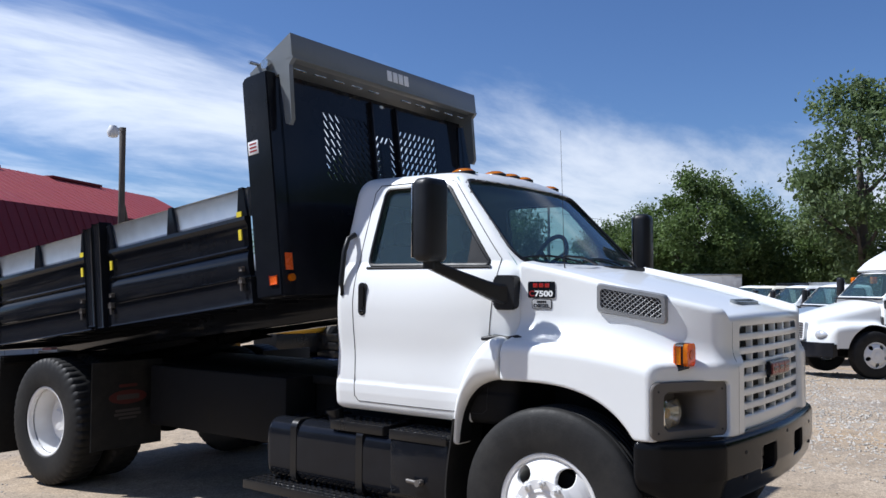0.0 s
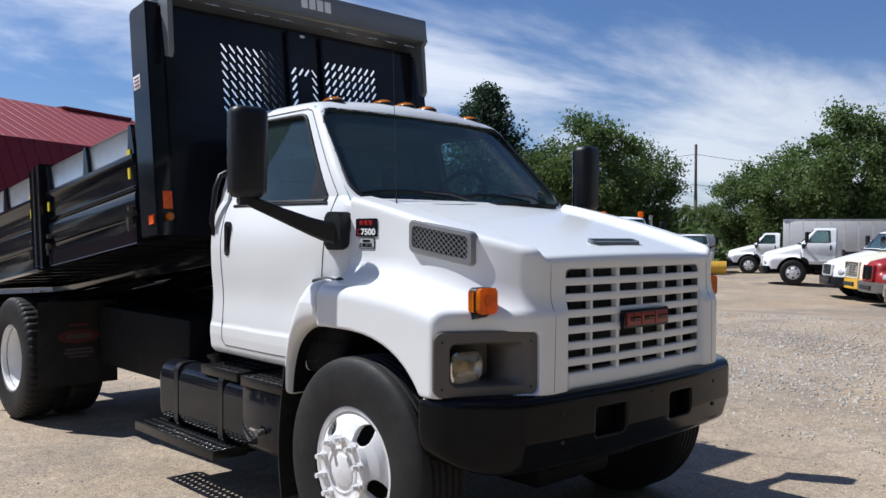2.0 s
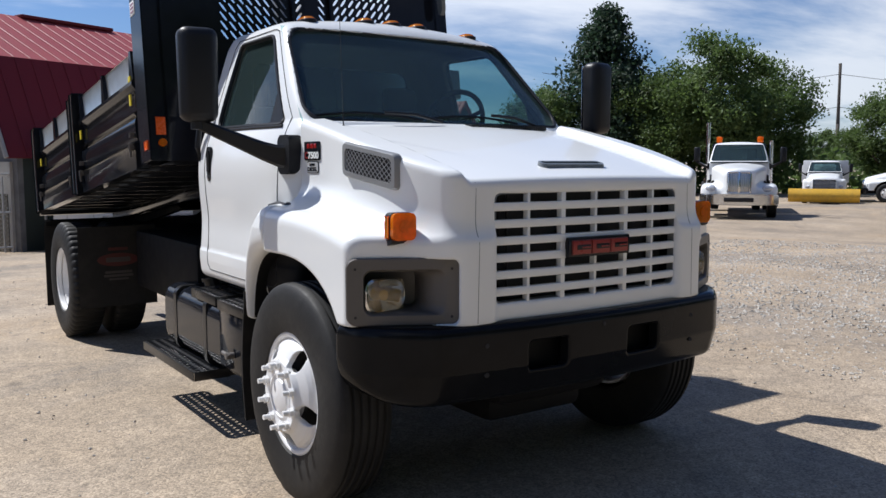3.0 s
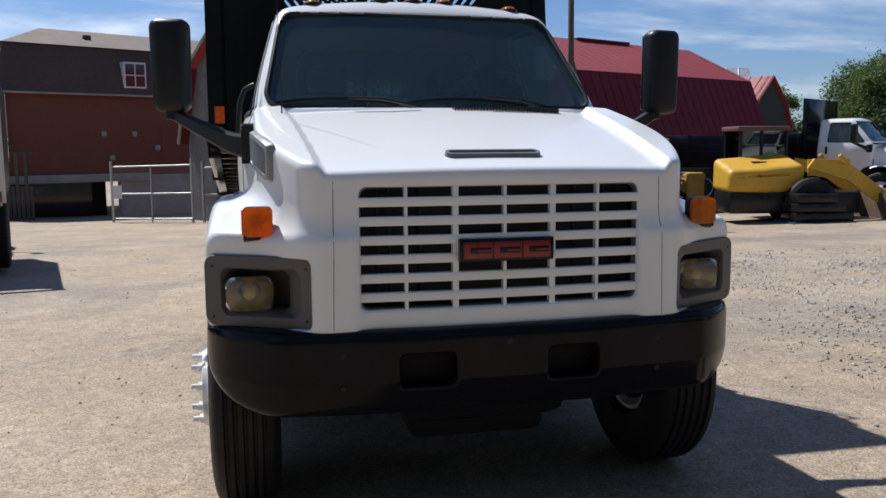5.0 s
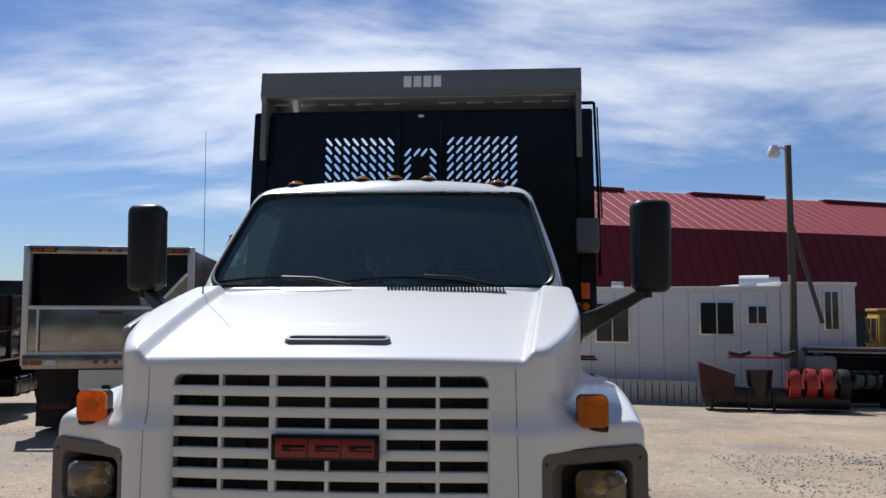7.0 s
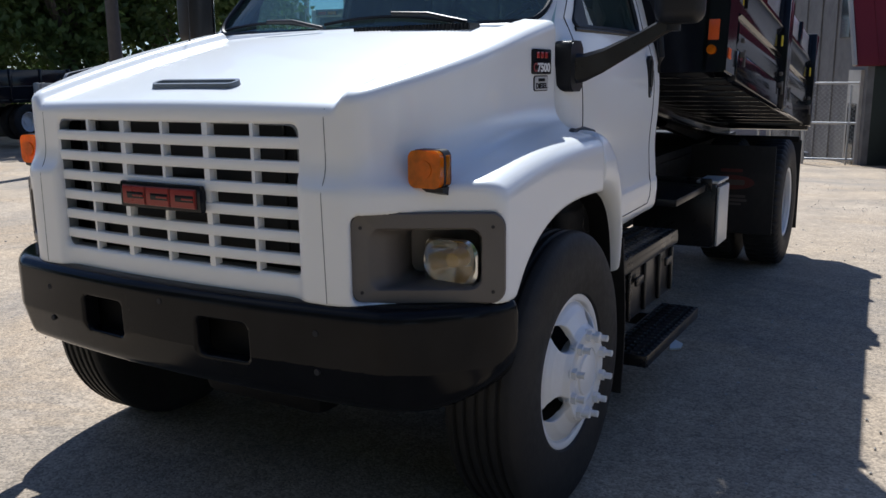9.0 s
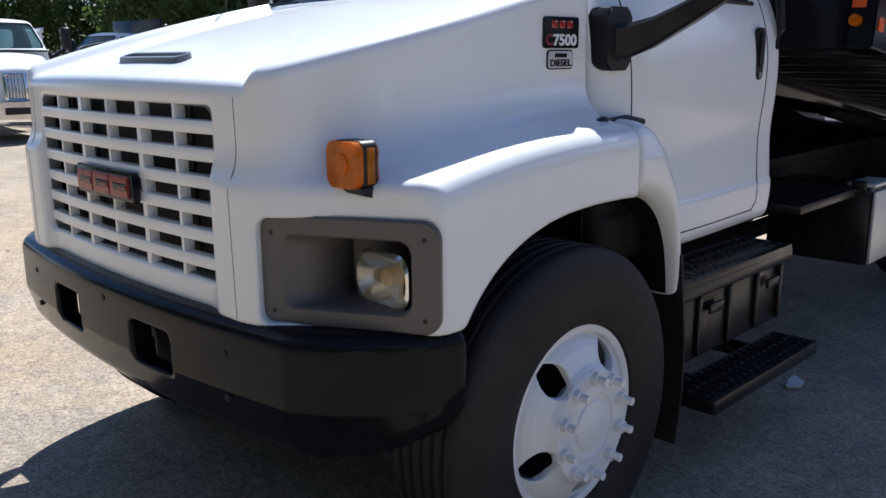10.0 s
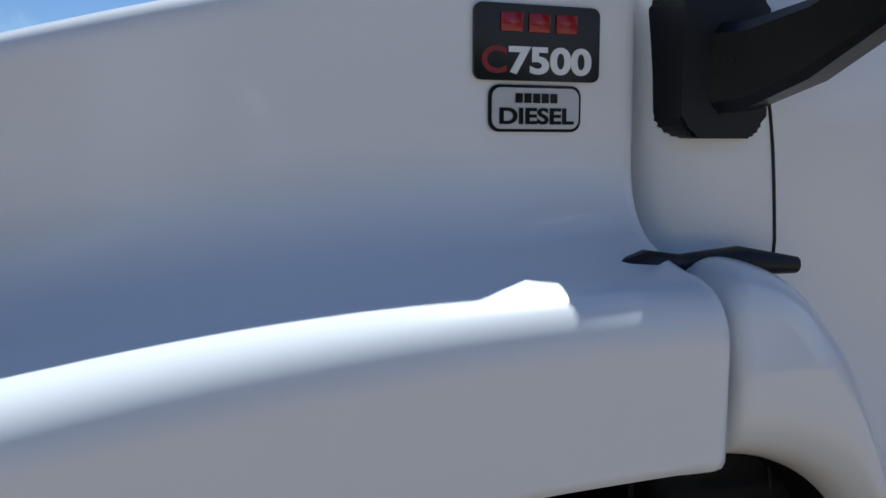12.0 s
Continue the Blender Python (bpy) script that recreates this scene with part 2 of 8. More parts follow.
def tube(bm, pts, r, n=10, closed=False):
    pts = [Vector(p) for p in pts]
    rings = []
    for i, p in enumerate(pts):
        a, b = pts[i - 1] if (i or closed) else p, pts[(i + 1) % len(pts)] if (i < len(pts) - 1 or closed) else p
        q = (b - a).to_track_quat("Z", "Y")
        rr = r[i] if isinstance(r, (list, tuple)) else r
        rings.append([bm.verts.new(p + q @ Vector((rr * math.cos(t * 2 * math.pi / n), rr * math.sin(t * 2 * math.pi / n), 0))) for t in range(n)])
    for i in range(len(rings) - (0 if closed else 1)):
        A, B = rings[i], rings[(i + 1) % len(rings)]
        for k in range(n):
            bm.faces.new((A[k], A[(k + 1) % n], B[(k + 1) % n], B[k]))
    if not closed:
        bm.faces.new(rings[0][::-1]); bm.faces.new(rings[-1])


def lathe(bm, profile, n=48, axis="X", at=(0, 0, 0)):
    rings = []
    for r, h in profile:
        ring = []
        for k in range(n):
            t = 2 * math.pi * k / n
            c, s = r * math.cos(t), r * math.sin(t)
            p = (h, c, s) if axis == "X" else (c, s, h)
            ring.append(bm.verts.new(Vector(p) + Vector(at)))
        rings.append(ring)
    for A, B in zip(rings, rings[1:]):
        for k in range(n):
            bm.faces.new((A[k], A[(k + 1) % n], B[(k + 1) % n], B[k]))
    return rings


def prism(bm, outline, t0, t1, axis="X"):
    """An outline in two axes, drawn out along the third from t0 to t1."""
    def put(p, t):
        return {"X": (t, p[0], p[1]), "Y": (p[0], t, p[1]), "Z": (p[0], p[1], t)}[axis]
    A = [bm.verts.new(put(p, t0)) for p in outline]
    B = [bm.verts.new(put(p, t1)) for p in outline]
    bm.faces.new(A); bm.faces.new(B[::-1])
    n = len(A)
    for i in range(n):
        bm.faces.new((A[i], B[i], B[(i + 1) % n], A[(i + 1) % n]))
    return A + B


def round_rect(w, h, r, n=5, cx=0, cy=0):
    out = []
    for sx, sy, a0 in ((1, 1, 0), (-1, 1, 90), (-1, -1, 180), (1, -1, 270)):
        for k in range(n + 1):
            a = radians(a0 + 90 * k / n)
            out.append((cx + sx * (w / 2 - r) + r * math.cos(a), cy + sy * (h / 2 - r) + r * math.sin(a)))
    return out


def smax(a, b, k):
    return np.maximum(a, b) + np.maximum(k - np.abs(a - b), 0) ** 2 / (4 * k)


def smin(a, b, k):
    return np.minimum(a, b) - np.maximum(k - np.abs(a - b), 0) ** 2 / (4 * k)


def step01(t):
    t = np.clip(t, 0, 1)
    return t * t * (3 - 2 * t)


def poly_dist(u, v, pts):
    """Signed distance to a convex outline, given anticlockwise."""
    d = None
    for (a, b), (c, e) in zip(pts, pts[1:] + pts[:1]):
        n = math.hypot(c - a, e - b)
        k = ((u - a) * (e - b) - (v - b) * (c - a)) / n
        d = k if d is None else smax(d, k, 0.07)
    return d


def solid(name, fn, lo, hi, h, mats, pick=None, parent=None, label="", split=None):
    """A smooth closed skin where fn turns from minus to plus, on a lattice of step h."""
    ax = [np.arange(lo[i], hi[i] + h, h) for i in range(3)]
    F = fn(*np.meshgrid(*ax, indexing="ij")).astype(np.float32)
    S = F < 0
    nx, ny, nz = (d - 1 for d in F.shape)
    cnt, acc = np.zeros((nx, ny, nz), np.int8), np.zeros((nx, ny, nz, 3), np.float32)
    for d in range(3):
        sl0 = [slice(None)] * 3; sl1 = [slice(None)] * 3
        sl0[d], sl1[d] = slice(0, -1), slice(1, None)
        a, b = F[tuple(sl0)], F[tuple(sl1)]
        cross = (a < 0) != (b < 0)
        t = np.where(cross, a / np.where(cross, a - b, 1), 0)
        o = [k for k in range(3) if k != d]
        for i in (0, 1):
            for j in (0, 1):
                sl = [slice(None)] * 3
                sl[o[0]], sl[o[1]] = slice(i, i + (nx, ny, nz)[o[0]]), slice(j, j + (nx, ny, nz)[o[1]])
                c = cross[tuple(sl)]
                cnt += c
                acc[..., d] += np.where(c, t[tuple(sl)], 0)
                acc[..., o[0]] += np.where(c, i, 0)
                acc[..., o[1]] += np.where(c, j, 0)
    used = cnt > 0
    ids = np.full(used.shape, -1, np.int64)
    ids[used] = np.arange(used.sum())
    V = (np.argwhere(used) + acc[used] / cnt[used][:, None]) * h + np.array(lo)
    e = 0.0015
    for _ in range(4):
        f0 = fn(*V.T)
        g = np.stack([fn(*(V + np.eye(3)[d] * e).T) - fn(*(V - np.eye(3)[d] * e).T) for d in range(3)], 1) / (2 * e)
        V = V - np.clip(f0 / np.maximum((g * g).sum(1), 0.05), -h, h)[:, None] * g
    g /= np.maximum(np.linalg.norm(g, axis=1), 1e-6)[:, None]
    quads = []
    for d in range(3):
        o = [k for k in range(3) if k != d]
        sl0 = [slice(1, -1)] * 3; sl1 = [slice(1, -1)] * 3
        sl0[d], sl1[d] = slice(0, -1), slice(1, None)
        a, b = S[tuple(sl0)], S[tuple(sl1)]
        w = np.argwhere(a != b)
        flip = a[a != b] ^ (d == 1)
        w[:, o[0]] += 1; w[:, o[1]] += 1
        q = []
        for i, j in ((-1, -1), (0, -1), (0, 0), (-1, 0)):
            c = w.copy(); c[:, o[0]] += i; c[:, o[1]] += j
            q.append(ids[c[:, 0], c[:, 1], c[:, 2]])
        q = np.stack(q, 1)
        q[~flip] = q[~flip][:, ::-1]
        quads.append(q)
    Q = np.concatenate(quads)
    C = V[Q].mean(1)
    which = split(C) if split else np.zeros(len(Q), int)
    obs = []
    for k, nm in enumerate(name if isinstance(name, tuple) else (name,)):
        q = Q[which == k]
        keep, inv = np.unique(q, return_inverse=True)
        me = bpy.data.meshes.new(nm)
        me.from_pydata(V[keep].tolist(), [], inv.reshape(-1, 4).tolist())
        for mm in mats:
            me.materials.append(mm)
        if pick:
            me.polygons.foreach_set("material_index", pick(C[which == k]).astype(np.int32))
        me.shade_smooth()
        me.normals_split_custom_set_from_vertices(g[keep].tolist())
        ob = new(nm, me)
        if parent:
            ob.parent = parent
        obs.append(ob)
    return obs if isinstance(name, tuple) else obs[0]


def words(name, text, size, mat, parent, at, depth=0.002, label="", bold=0.0, squeeze=1.0):
    cu = bpy.data.curves.new(name, "FONT")
    cu.body, cu.size, cu.extrude, cu.align_x, cu.align_y, cu.offset = text, size, depth, "CENTER", "CENTER", bold
    tmp = bpy.data.objects.new(name, cu)
    me = bpy.data.meshes.new_from_object(tmp)
    bpy.data.objects.remove(tmp)
    me.materials.clear(); me.materials.append(mat)
    me.transform(Matrix.Diagonal((squeeze, 1, 1, 1)))
    ob = new(name, me)
    ob.parent, ob.matrix_basis = parent, at
    if label:
        ob["label"] = label
    return ob


# ---- ground ----
def ground_z(x, y):
    slope = -0.045 * np.maximum(0, np.minimum(y, 40) - 5) * (1 - 0.75 * step01((x - 8) / 10))
    return slope - 0.42 * step01((x - 11) / 9) * (1 - 0.55 * step01((y - 8) / 6))


def ground_material():
    m = material("packed_gravel", (0.335, 0.264, 0.188), 0.92, grain=0.25, scale=1.6, big=0.22, dirt=(0.185, 0.16, 0.132), dirt_amount=0.75)
    n, l = m.node_tree.nodes, m.node_tree.links
    b = n["Principled BSDF"]
    tc = n.new("ShaderNodeTexCoord")
    vor = n.new("ShaderNodeTexVoronoi"); vor.inputs["Scale"].default_value = 95
    no = n.new("ShaderNodeTexNoise"); no.inputs["Scale"].default_value = 9; no.inputs["Detail"].default_value = 9; no.inputs["Roughness"].default_value = 0.75
    l.new(tc.outputs["Object"], vor.inputs["Vector"]); l.new(tc.outputs["Object"], no.inputs["Vector"])
    src = b.inputs["Base Color"].links[0].from_socket
    sp = n.new("ShaderNodeMapRange"); sp.inputs["From Min"].default_value, sp.inputs["From Max"].default_value = 0.0, 1.0
    sp.inputs["To Min"].default_value, sp.inputs["To Max"].default_value = 0.64, 1.36
    sc = n.new("ShaderNodeSeparateColor"); l.new(vor.outputs["Color"], sc.inputs[0]); l.new(sc.outputs[0], sp.inputs["Value"])
    nm = n.new("ShaderNodeMapRange"); nm.inputs["From Min"].default_value, nm.inputs["From Max"].default_value = 0.25, 0.75
    nm.inputs["To Min"].default_value, nm.inputs["To Max"].default_value = 0.68, 1.28
    l.new(no.outputs["Fac"], nm.inputs["Value"])
    mm = n.new("ShaderNodeMath"); mm.operation = "MULTIPLY"; l.new(sp.outputs[0], mm.inputs[0]); l.new(nm.outputs[0], mm.inputs[1])
    vs = n.new("ShaderNodeVectorMath"); vs.operation = "SCALE"
    # pale dust drifts and dark oil spots
    dn, on = n.new("ShaderNodeTexNoise"), n.new("ShaderNodeTexNoise")
    dn.inputs["Scale"].default_value, on.inputs["Scale"].default_value = 0.55, 2.3
    dn.inputs["Detail"].default_value, on.inputs["Detail"].default_value = 7, 5
    dn.inputs["Roughness"].default_value, dn.inputs["Distortion"].default_value = 0.65, 0.6
    l.new(tc.outputs["Object"], dn.inputs["Vector"]); l.new(tc.outputs["Object"], on.inputs["Vector"])
    dr, orr = n.new("ShaderNodeMapRange"), n.new("ShaderNodeMapRange")
    dr.inputs["From Min"].default_value, dr.inputs["From Max"].default_value, dr.inputs["To Max"].default_value = 0.46, 0.68, 0.75
    orr.inputs["From Min"].default_value, orr.inputs["From Max"].default_value, orr.inputs["To Max"].default_value = 0.66, 0.76, 0.5
    l.new(dn.outputs["Fac"], dr.inputs["Value"]); l.new(on.outputs["Fac"], orr.inputs["Value"])
    dm, om = n.new("ShaderNodeMix"), n.new("ShaderNodeMix")
    dm.data_type = om.data_type = "RGBA"
    dm.inputs["B"].default_value, om.inputs["B"].default_value = (0.43, 0.345, 0.255, 1), (0.07, 0.06, 0.05, 1)
    l.new(dr.outputs[0], dm.inputs["Factor"]); l.new(src, dm.inputs["A"])
    # bare yellowish soil and worn grey asphalt showing through
    yn, an = n.new("ShaderNodeTexNoise"), n.new("ShaderNodeTexNoise")
    yn.inputs["Scale"].default_value, an.inputs["Scale"].default_value = 0.32, 0.21
    yn.inputs["Detail"].default_value = an.inputs["Detail"].default_value = 8
    yn.inputs["Roughness"].default_value = an.inputs["Roughness"].default_value = 0.68
    yn.inputs["Distortion"].default_value = an.inputs["Distortion"].default_value = 0.8
    shift = n.new("ShaderNodeVectorMath"); shift.operation = "ADD"; shift.inputs[1].default_value = (13.0, 7.0, 0)
    l.new(tc.outputs["Object"], yn.inputs["Vector"]); l.new(tc.outputs["Object"], shift.inputs[0]); l.new(shift.outputs[0], an.inputs["Vector"])
    tone = dm.outputs["Result"]
    for src_n, lo, hi, top, col in ((an, 0.50, 0.66, 0.75, (0.165, 0.15, 0.135, 1)), (yn, 0.53, 0.66, 0.7, (0.37, 0.265, 0.16, 1))):
        rr2, mx2 = n.new("ShaderNodeMapRange"), n.new("ShaderNodeMix")
        rr2.inputs["From Min"].default_value, rr2.inputs["From Max"].default_value, rr2.inputs["To Max"].default_value = lo, hi, top
        mx2.data_type = "RGBA"; mx2.inputs["B"].default_value = col
        l.new(src_n.outputs["Fac"], rr2.inputs["Value"]); l.new(rr2.outputs[0], mx2.inputs["Factor"]); l.new(tone, mx2.inputs["A"])
        tone = mx2.outputs["Result"]
    # cracks
    ck, cw, cadd = n.new("ShaderNodeTexVoronoi"), n.new("ShaderNodeTexNoise"), n.new("ShaderNodeVectorMath")
    ck.feature = "DISTANCE_TO_EDGE"; ck.inputs["Scale"].default_value = 0.34
    cw.inputs["Scale"].default_value, cw.inputs["Detail"].default_value = 1.4, 6
    cadd.operation = "MULTIPLY_ADD"; cadd.inputs[1].default_value = (0.9, 0.9, 0)
    l.new(tc.outputs["Object"], cw.inputs["Vector"]); l.new(cw.outputs["Color"], cadd.inputs[0]); l.new(tc.outputs["Object"], cadd.inputs[2]); l.new(cadd.outputs[0], ck.inputs["Vector"])
    cr2, cmx = n.new("ShaderNodeMapRange"), n.new("ShaderNodeMix")
    cr2.inputs["From Min"].default_value, cr2.inputs["From Max"].default_value, cr2.inputs["To Min"].default_value, cr2.inputs["To Max"].default_value = 0.0, 0.005, 0.32, 0.0
    cmx.data_type = "RGBA"; cmx.inputs["B"].default_value = (0.12, 0.10, 0.085, 1)
    l.new(ck.outputs["Distance"], cr2.inputs["Value"]); l.new(cr2.outputs[0], cmx.inputs["Factor"]); l.new(tone, cmx.inputs["A"])
    l.new(cmx.outputs["Result"], om.inputs["A"])
    l.new(orr.outputs[0], om.inputs["Factor"])
    src = om.outputs["Result"]
    l.new(src, vs.inputs[0]); l.new(mm.outputs[0], vs.inputs["Scale"]); l.new(vs.outputs[0], b.inputs["Base Color"])
    bp = n.new("ShaderNodeBump"); bp.inputs["Distance"].default_value = 0.004; bp.inputs["Strength"].default_value = 0.6
    hh = n.new("ShaderNodeMath"); hh.operation = "SUBTRACT"; no2 = n.new("ShaderNodeTexNoise"); no2.inputs["Scale"].default_value = 70; no2.inputs["Detail"].default_value = 8; no2.inputs["Roughness"].default_value = 0.7
    l.new(tc.outputs["Object"], no2.inputs["Vector"]); l.new(no2.outputs["Fac"], hh.inputs[0]); l.new(vor.outputs["Distance"], hh.inputs[1])
    l.new(hh.outputs[0], bp.inputs["Height"]); l.new(bp.outputs[0], b.inputs["Normal"])
    return m


GRAVEL = ground_material()


def build_ground():
    def axis(far, near, step):
        a = list(np.arange(-near, near + step, step))
        g, d = near, step
        while g < far:
            d *= 1.35; g += d
            a = [-g] + a + [g]
        return a
    xs, ys = axis(1500, 24, 0.5), axis(1500, 30, 0.5)
    X, Y = np.meshgrid(xs, ys, indexing="ij")
    Z = ground_z(X, Y)
    rough = np.array([[noise.noise((x * 0.6, y * 0.6, 0)) * 0.012 + noise.noise((x * 2.1, y * 2.1, 3)) * 0.006 for y in ys] for x in xs])
    near = (np.abs(X) < 1.9) & (Y > -0.5) & (Y < 7)
    Z = Z + np.where(near, 0, rough) * (np.hypot(X, Y) < 60)
    nx, ny = X.shape
    me = bpy.data.meshes.new("ground")
    idx = np.arange(nx * ny).reshape(nx, ny)
    q = np.stack([idx[:-1, :-1], idx[1:, :-1], idx[1:, 1:], idx[:-1, 1:]], -1).reshape(-1, 4)
    me.from_pydata(np.stack([X, Y, Z], -1).reshape(-1, 3).tolist(), [], q.tolist())
    me.materials.append(GRAVEL)
    me.shade_smooth()
    tagged(new("ground", me), "pale packed gravel and worn asphalt yard", "ground", kind="structure")


build_ground()

# ---- the dump truck ----
truck = thing("dump_truck", "white dump truck with a raised glossy black body on gravel", "truck")


def arch_dist(y, z, grow=0.0):
    u = np.where(y < 0.92, (0.92 - y) / (0.672 + grow), (y - 0.92) / (0.46 + grow))
    v = np.maximum(z - 0.5, 0) / (0.615 + grow)
    e = np.where(y < 0.92, 2.6, 3.5)
    return ((u ** e + v ** e) ** (1 / e) - 1) * 0.6


def bezel_axes(x, y):
    X = np.abs(x)
    return (X - 0.70) * 0.873 + (y - 0.017) * 0.487, 0.487 * (X - 0.70) - 0.873 * (y - 0.017)


def hood_shape(x, y, z):
    X = np.abs(x)
    zc = 1.480 + 0.30 * y - 0.05 * y * y - 0.02 * (X / 0.65) ** 2
    top = z - (zc + 0.035 * step01((X - 0.655 - 0.07 * y) / 0.045))
    side = X - (0.90 - 0.17 * (np.clip(0.65 - y, 0, 1) / 0.65) ** 2)
    front = -0.03 * np.clip(1 - (X / 0.6) ** 2, -0.4, 1) - y
    hood = smax(top, smax(side, front, 0.06), 0.034)
    along, deep = bezel_axes(x, y)
    ftop = z - (1.335 - 0.10 * (np.clip(1.0 - y, 0, 1) / 0.85) ** 2.2 - 0.15 * np.maximum(X - 0.97, 0))
    fend = smax(smax(smax(ftop, X - 1.10, 0.065), deep, 0.028), 0.6 - X, 0.02)
    fend = smax(fend, 0.004 - y, 0.02)
    u = smin(hood, fend, 0.13)
    u = smax(u, -smax(smax(np.abs(along - 0.232) - 0.222, np.abs(z - 1.022) - 0.130, 0.03), -0.004 - deep, 0.005), 0.008)
    u = smax(u, y - 1.075, 0.02)
    u = smax(u, 0.878 - z, 0.015)
    u = smax(u, -smax(arch_dist(y, z), 0.55 - X, 0.02), 0.014)
    g = smax(smax(X - 0.543, np.abs(z - 1.183) - 0.2255, 0.03), y - 0.10, 0.01)
    u = smax(u, -g, 0.014)
    p = smax(smax(np.abs(along - 0.235) - 0.17, np.abs(z - 1.022) - 0.088, 0.05), -0.20 - deep, 0.03)
    return smax(u, -p, 0.012)


def hood_pick(C):
    x, y, z = C.T
    along, deep = bezel_axes(x, y)
    liner = (arch_dist(y, z) < 0.012) & (np.abs(x) < 1.075)
    under = z < 0.882
    cavity = (np.abs(x) < 0.546) & (np.abs(z - 1.183) < 0.2295) & (y > 0.012)
    pocket = (deep < -0.012) & (np.abs(along - 0.235) < 0.178) & (np.abs(z - 1.022) < 0.093) & (y < 0.42)
    return np.where(liner | under | cavity, 1, np.where(pocket, 2, 0))


solid("hood", hood_shape, (-1.14, -0.08, 0.85), (1.14, 1.11, 1.82), 0.0115, (WHITE, CHASSIS, GREYPL), hood_pick, truck)


def flare_shape(x, y, z):
    X = np.abs(x)
    a = arch_dist(y, z)
    band = smax(-a, y - (1.222 + 0.186 * (1 - ((z - 0.8) / 0.5) ** 2)), 0.03)
    u = smax(band, X - 1.10 + 0.25 * np.maximum(z - 1.22, 0), 0.09)
    u = smax(smax(u, 0.90 - X, 0.02), 1.088 - y, 0.02)
    return smax(smax(u, 0.72 - z, 0.04), z - 1.335, 0.06)


for lo, hi in ((-1.13, -0.87), (0.87, 1.13)):
    solid("fender_flare", flare_shape, (lo, 1.06, 0.69), (hi, 1.45, 1.37), 0.0065, (WHITE, CHASSIS), lambda C: ((arch_dist(C[:, 1], C[:, 2]) < 0.004) & (np.abs(C[:, 0]) < 1.03)).astype(int), truck)

SIDE_WINDOW = [(1.27, 1.725), (2.165, 1.73), (2.145, 2.215), (1.66, 2.215)]


def cab_side(y, z):
    w = 0.983 - 0.10 * np.maximum(0.96 - z, 0) - 0.012 * np.exp(-((z - 1.2) / 0.13) ** 2) - 0.33 * (np.maximum(z - 1.72, 0) + 0.06 * np.log1p(np.exp(-np.abs(z - 1.72) / 0.06))) - 0.0 * z
    w = w + 0.007 * step01((1.03 - z) / 0.022)
    w = w - 0.05 * np.clip((z - 1.45) / 0.3, 0, 1) ** 2
    w = w - 0.032 * np.clip((y - 1.3) / 0.9, 0, 1)
    return w - 0.065 * np.clip((1.85 - y) / 0.8, 0, 1) ** 2


def screen_y(x, z):
    return 0.99 + 0.92 * np.maximum(z - 1.70, 0) + 0.085 * (x / 0.85) ** 2


def cab_outer(x, y, z):
    X = np.abs(x)
    side = X - cab_side(y, z)
    front = (screen_y(x, z) - y) * 0.72
    roof = z - (2.345 - 0.06 * (X / 0.8) ** 2 - 0.12 * np.clip(1.85 - y, 0, 1) ** 2)
    rear = y - (2.40 + 0.02 * np.clip((z - 1.3) / 0.9, 0, 1))
    u = smax(smax(side, front, 0.05), smax(roof, rear, 0.10), 0.075)
    return smax(u, 0.845 - z, 0.05)


def cab_windows(x, y, z):
    X = np.abs(x)
    hx = 0.84 - 0.12 * (z - 1.74) / 0.5
    ws = smax(smax(X - hx, np.abs(z - 1.995) - 0.255, 0.08), y - screen_y(x, z) - 0.10, 0.01)
    sw = smax(poly_dist(y, z, SIDE_WINDOW), 0.6 - X, 0.01)
    rw = smax(smax(X - 0.58, np.abs(z - 1.96) - 0.19, 0.1), 2.05 - y, 0.01)
    return np.minimum(np.minimum(ws, sw), rw)


def cab_shape(x, y, z):
    o = cab_outer(x, y, z)
    return smax(smax(o, -(o + 0.05), 0.01), -cab_windows(x, y, z), 0.008)


def cab_pick(C):
    x, y, z = C.T
    o, w = cab_outer(x, y, z), cab_windows(x, y, z)
    if_arch = (z < 1.30) & (y < 1.36) & (arch_dist(y, z) < 0.03)
    return np.where(if_arch, 2, np.where((o < -0.03) | ((y < 1.12) & (z < 1.31) & (np.abs(x) < 0.86)), 1, np.where((o < -0.004) & (w < 0.02), 1, 0)))


DOOR = [(1.255, 0.90), (2.215, 0.90), (2.245, 1.5), (2.215, 2.255), (1.60, 2.255), (1.22, 1.74)]


def cab_split(C):
    x, y, z = C.T
    inside = poly_dist(y, z, DOOR) < 0
    near = cab_outer(x, y, z) > -0.06
    d = inside & near & (np.abs(x) > 0.66) & (cab_side(y, z) - np.abs(x) < 0.075)
    return np.where(d, np.where(x < 0, 1, 2), 0)


cab, door_a, door_b = solid(("cab", "door", "door"), cab_shape, (-1.04, 0.98, 0.80), (1.04, 2.46, 2.40), 0.013, (WHITE, LINER, CHASSIS), cab_pick, truck, split=cab_split)


# glass
def pane(name, fn, us, vs, parent, mat=GLASS, label=""):
    bm = bmesh.new()
    g = [[bm.verts.new(fn(u, v)) for v in vs] for u in us]
    for i in range(len(us) - 1):
        for j in range(len(vs) - 1):
            bm.faces.new((g[i][j], g[i + 1][j], g[i + 1][j + 1], g[i][j + 1]))
    return part(name, bm, mat, parent, label)


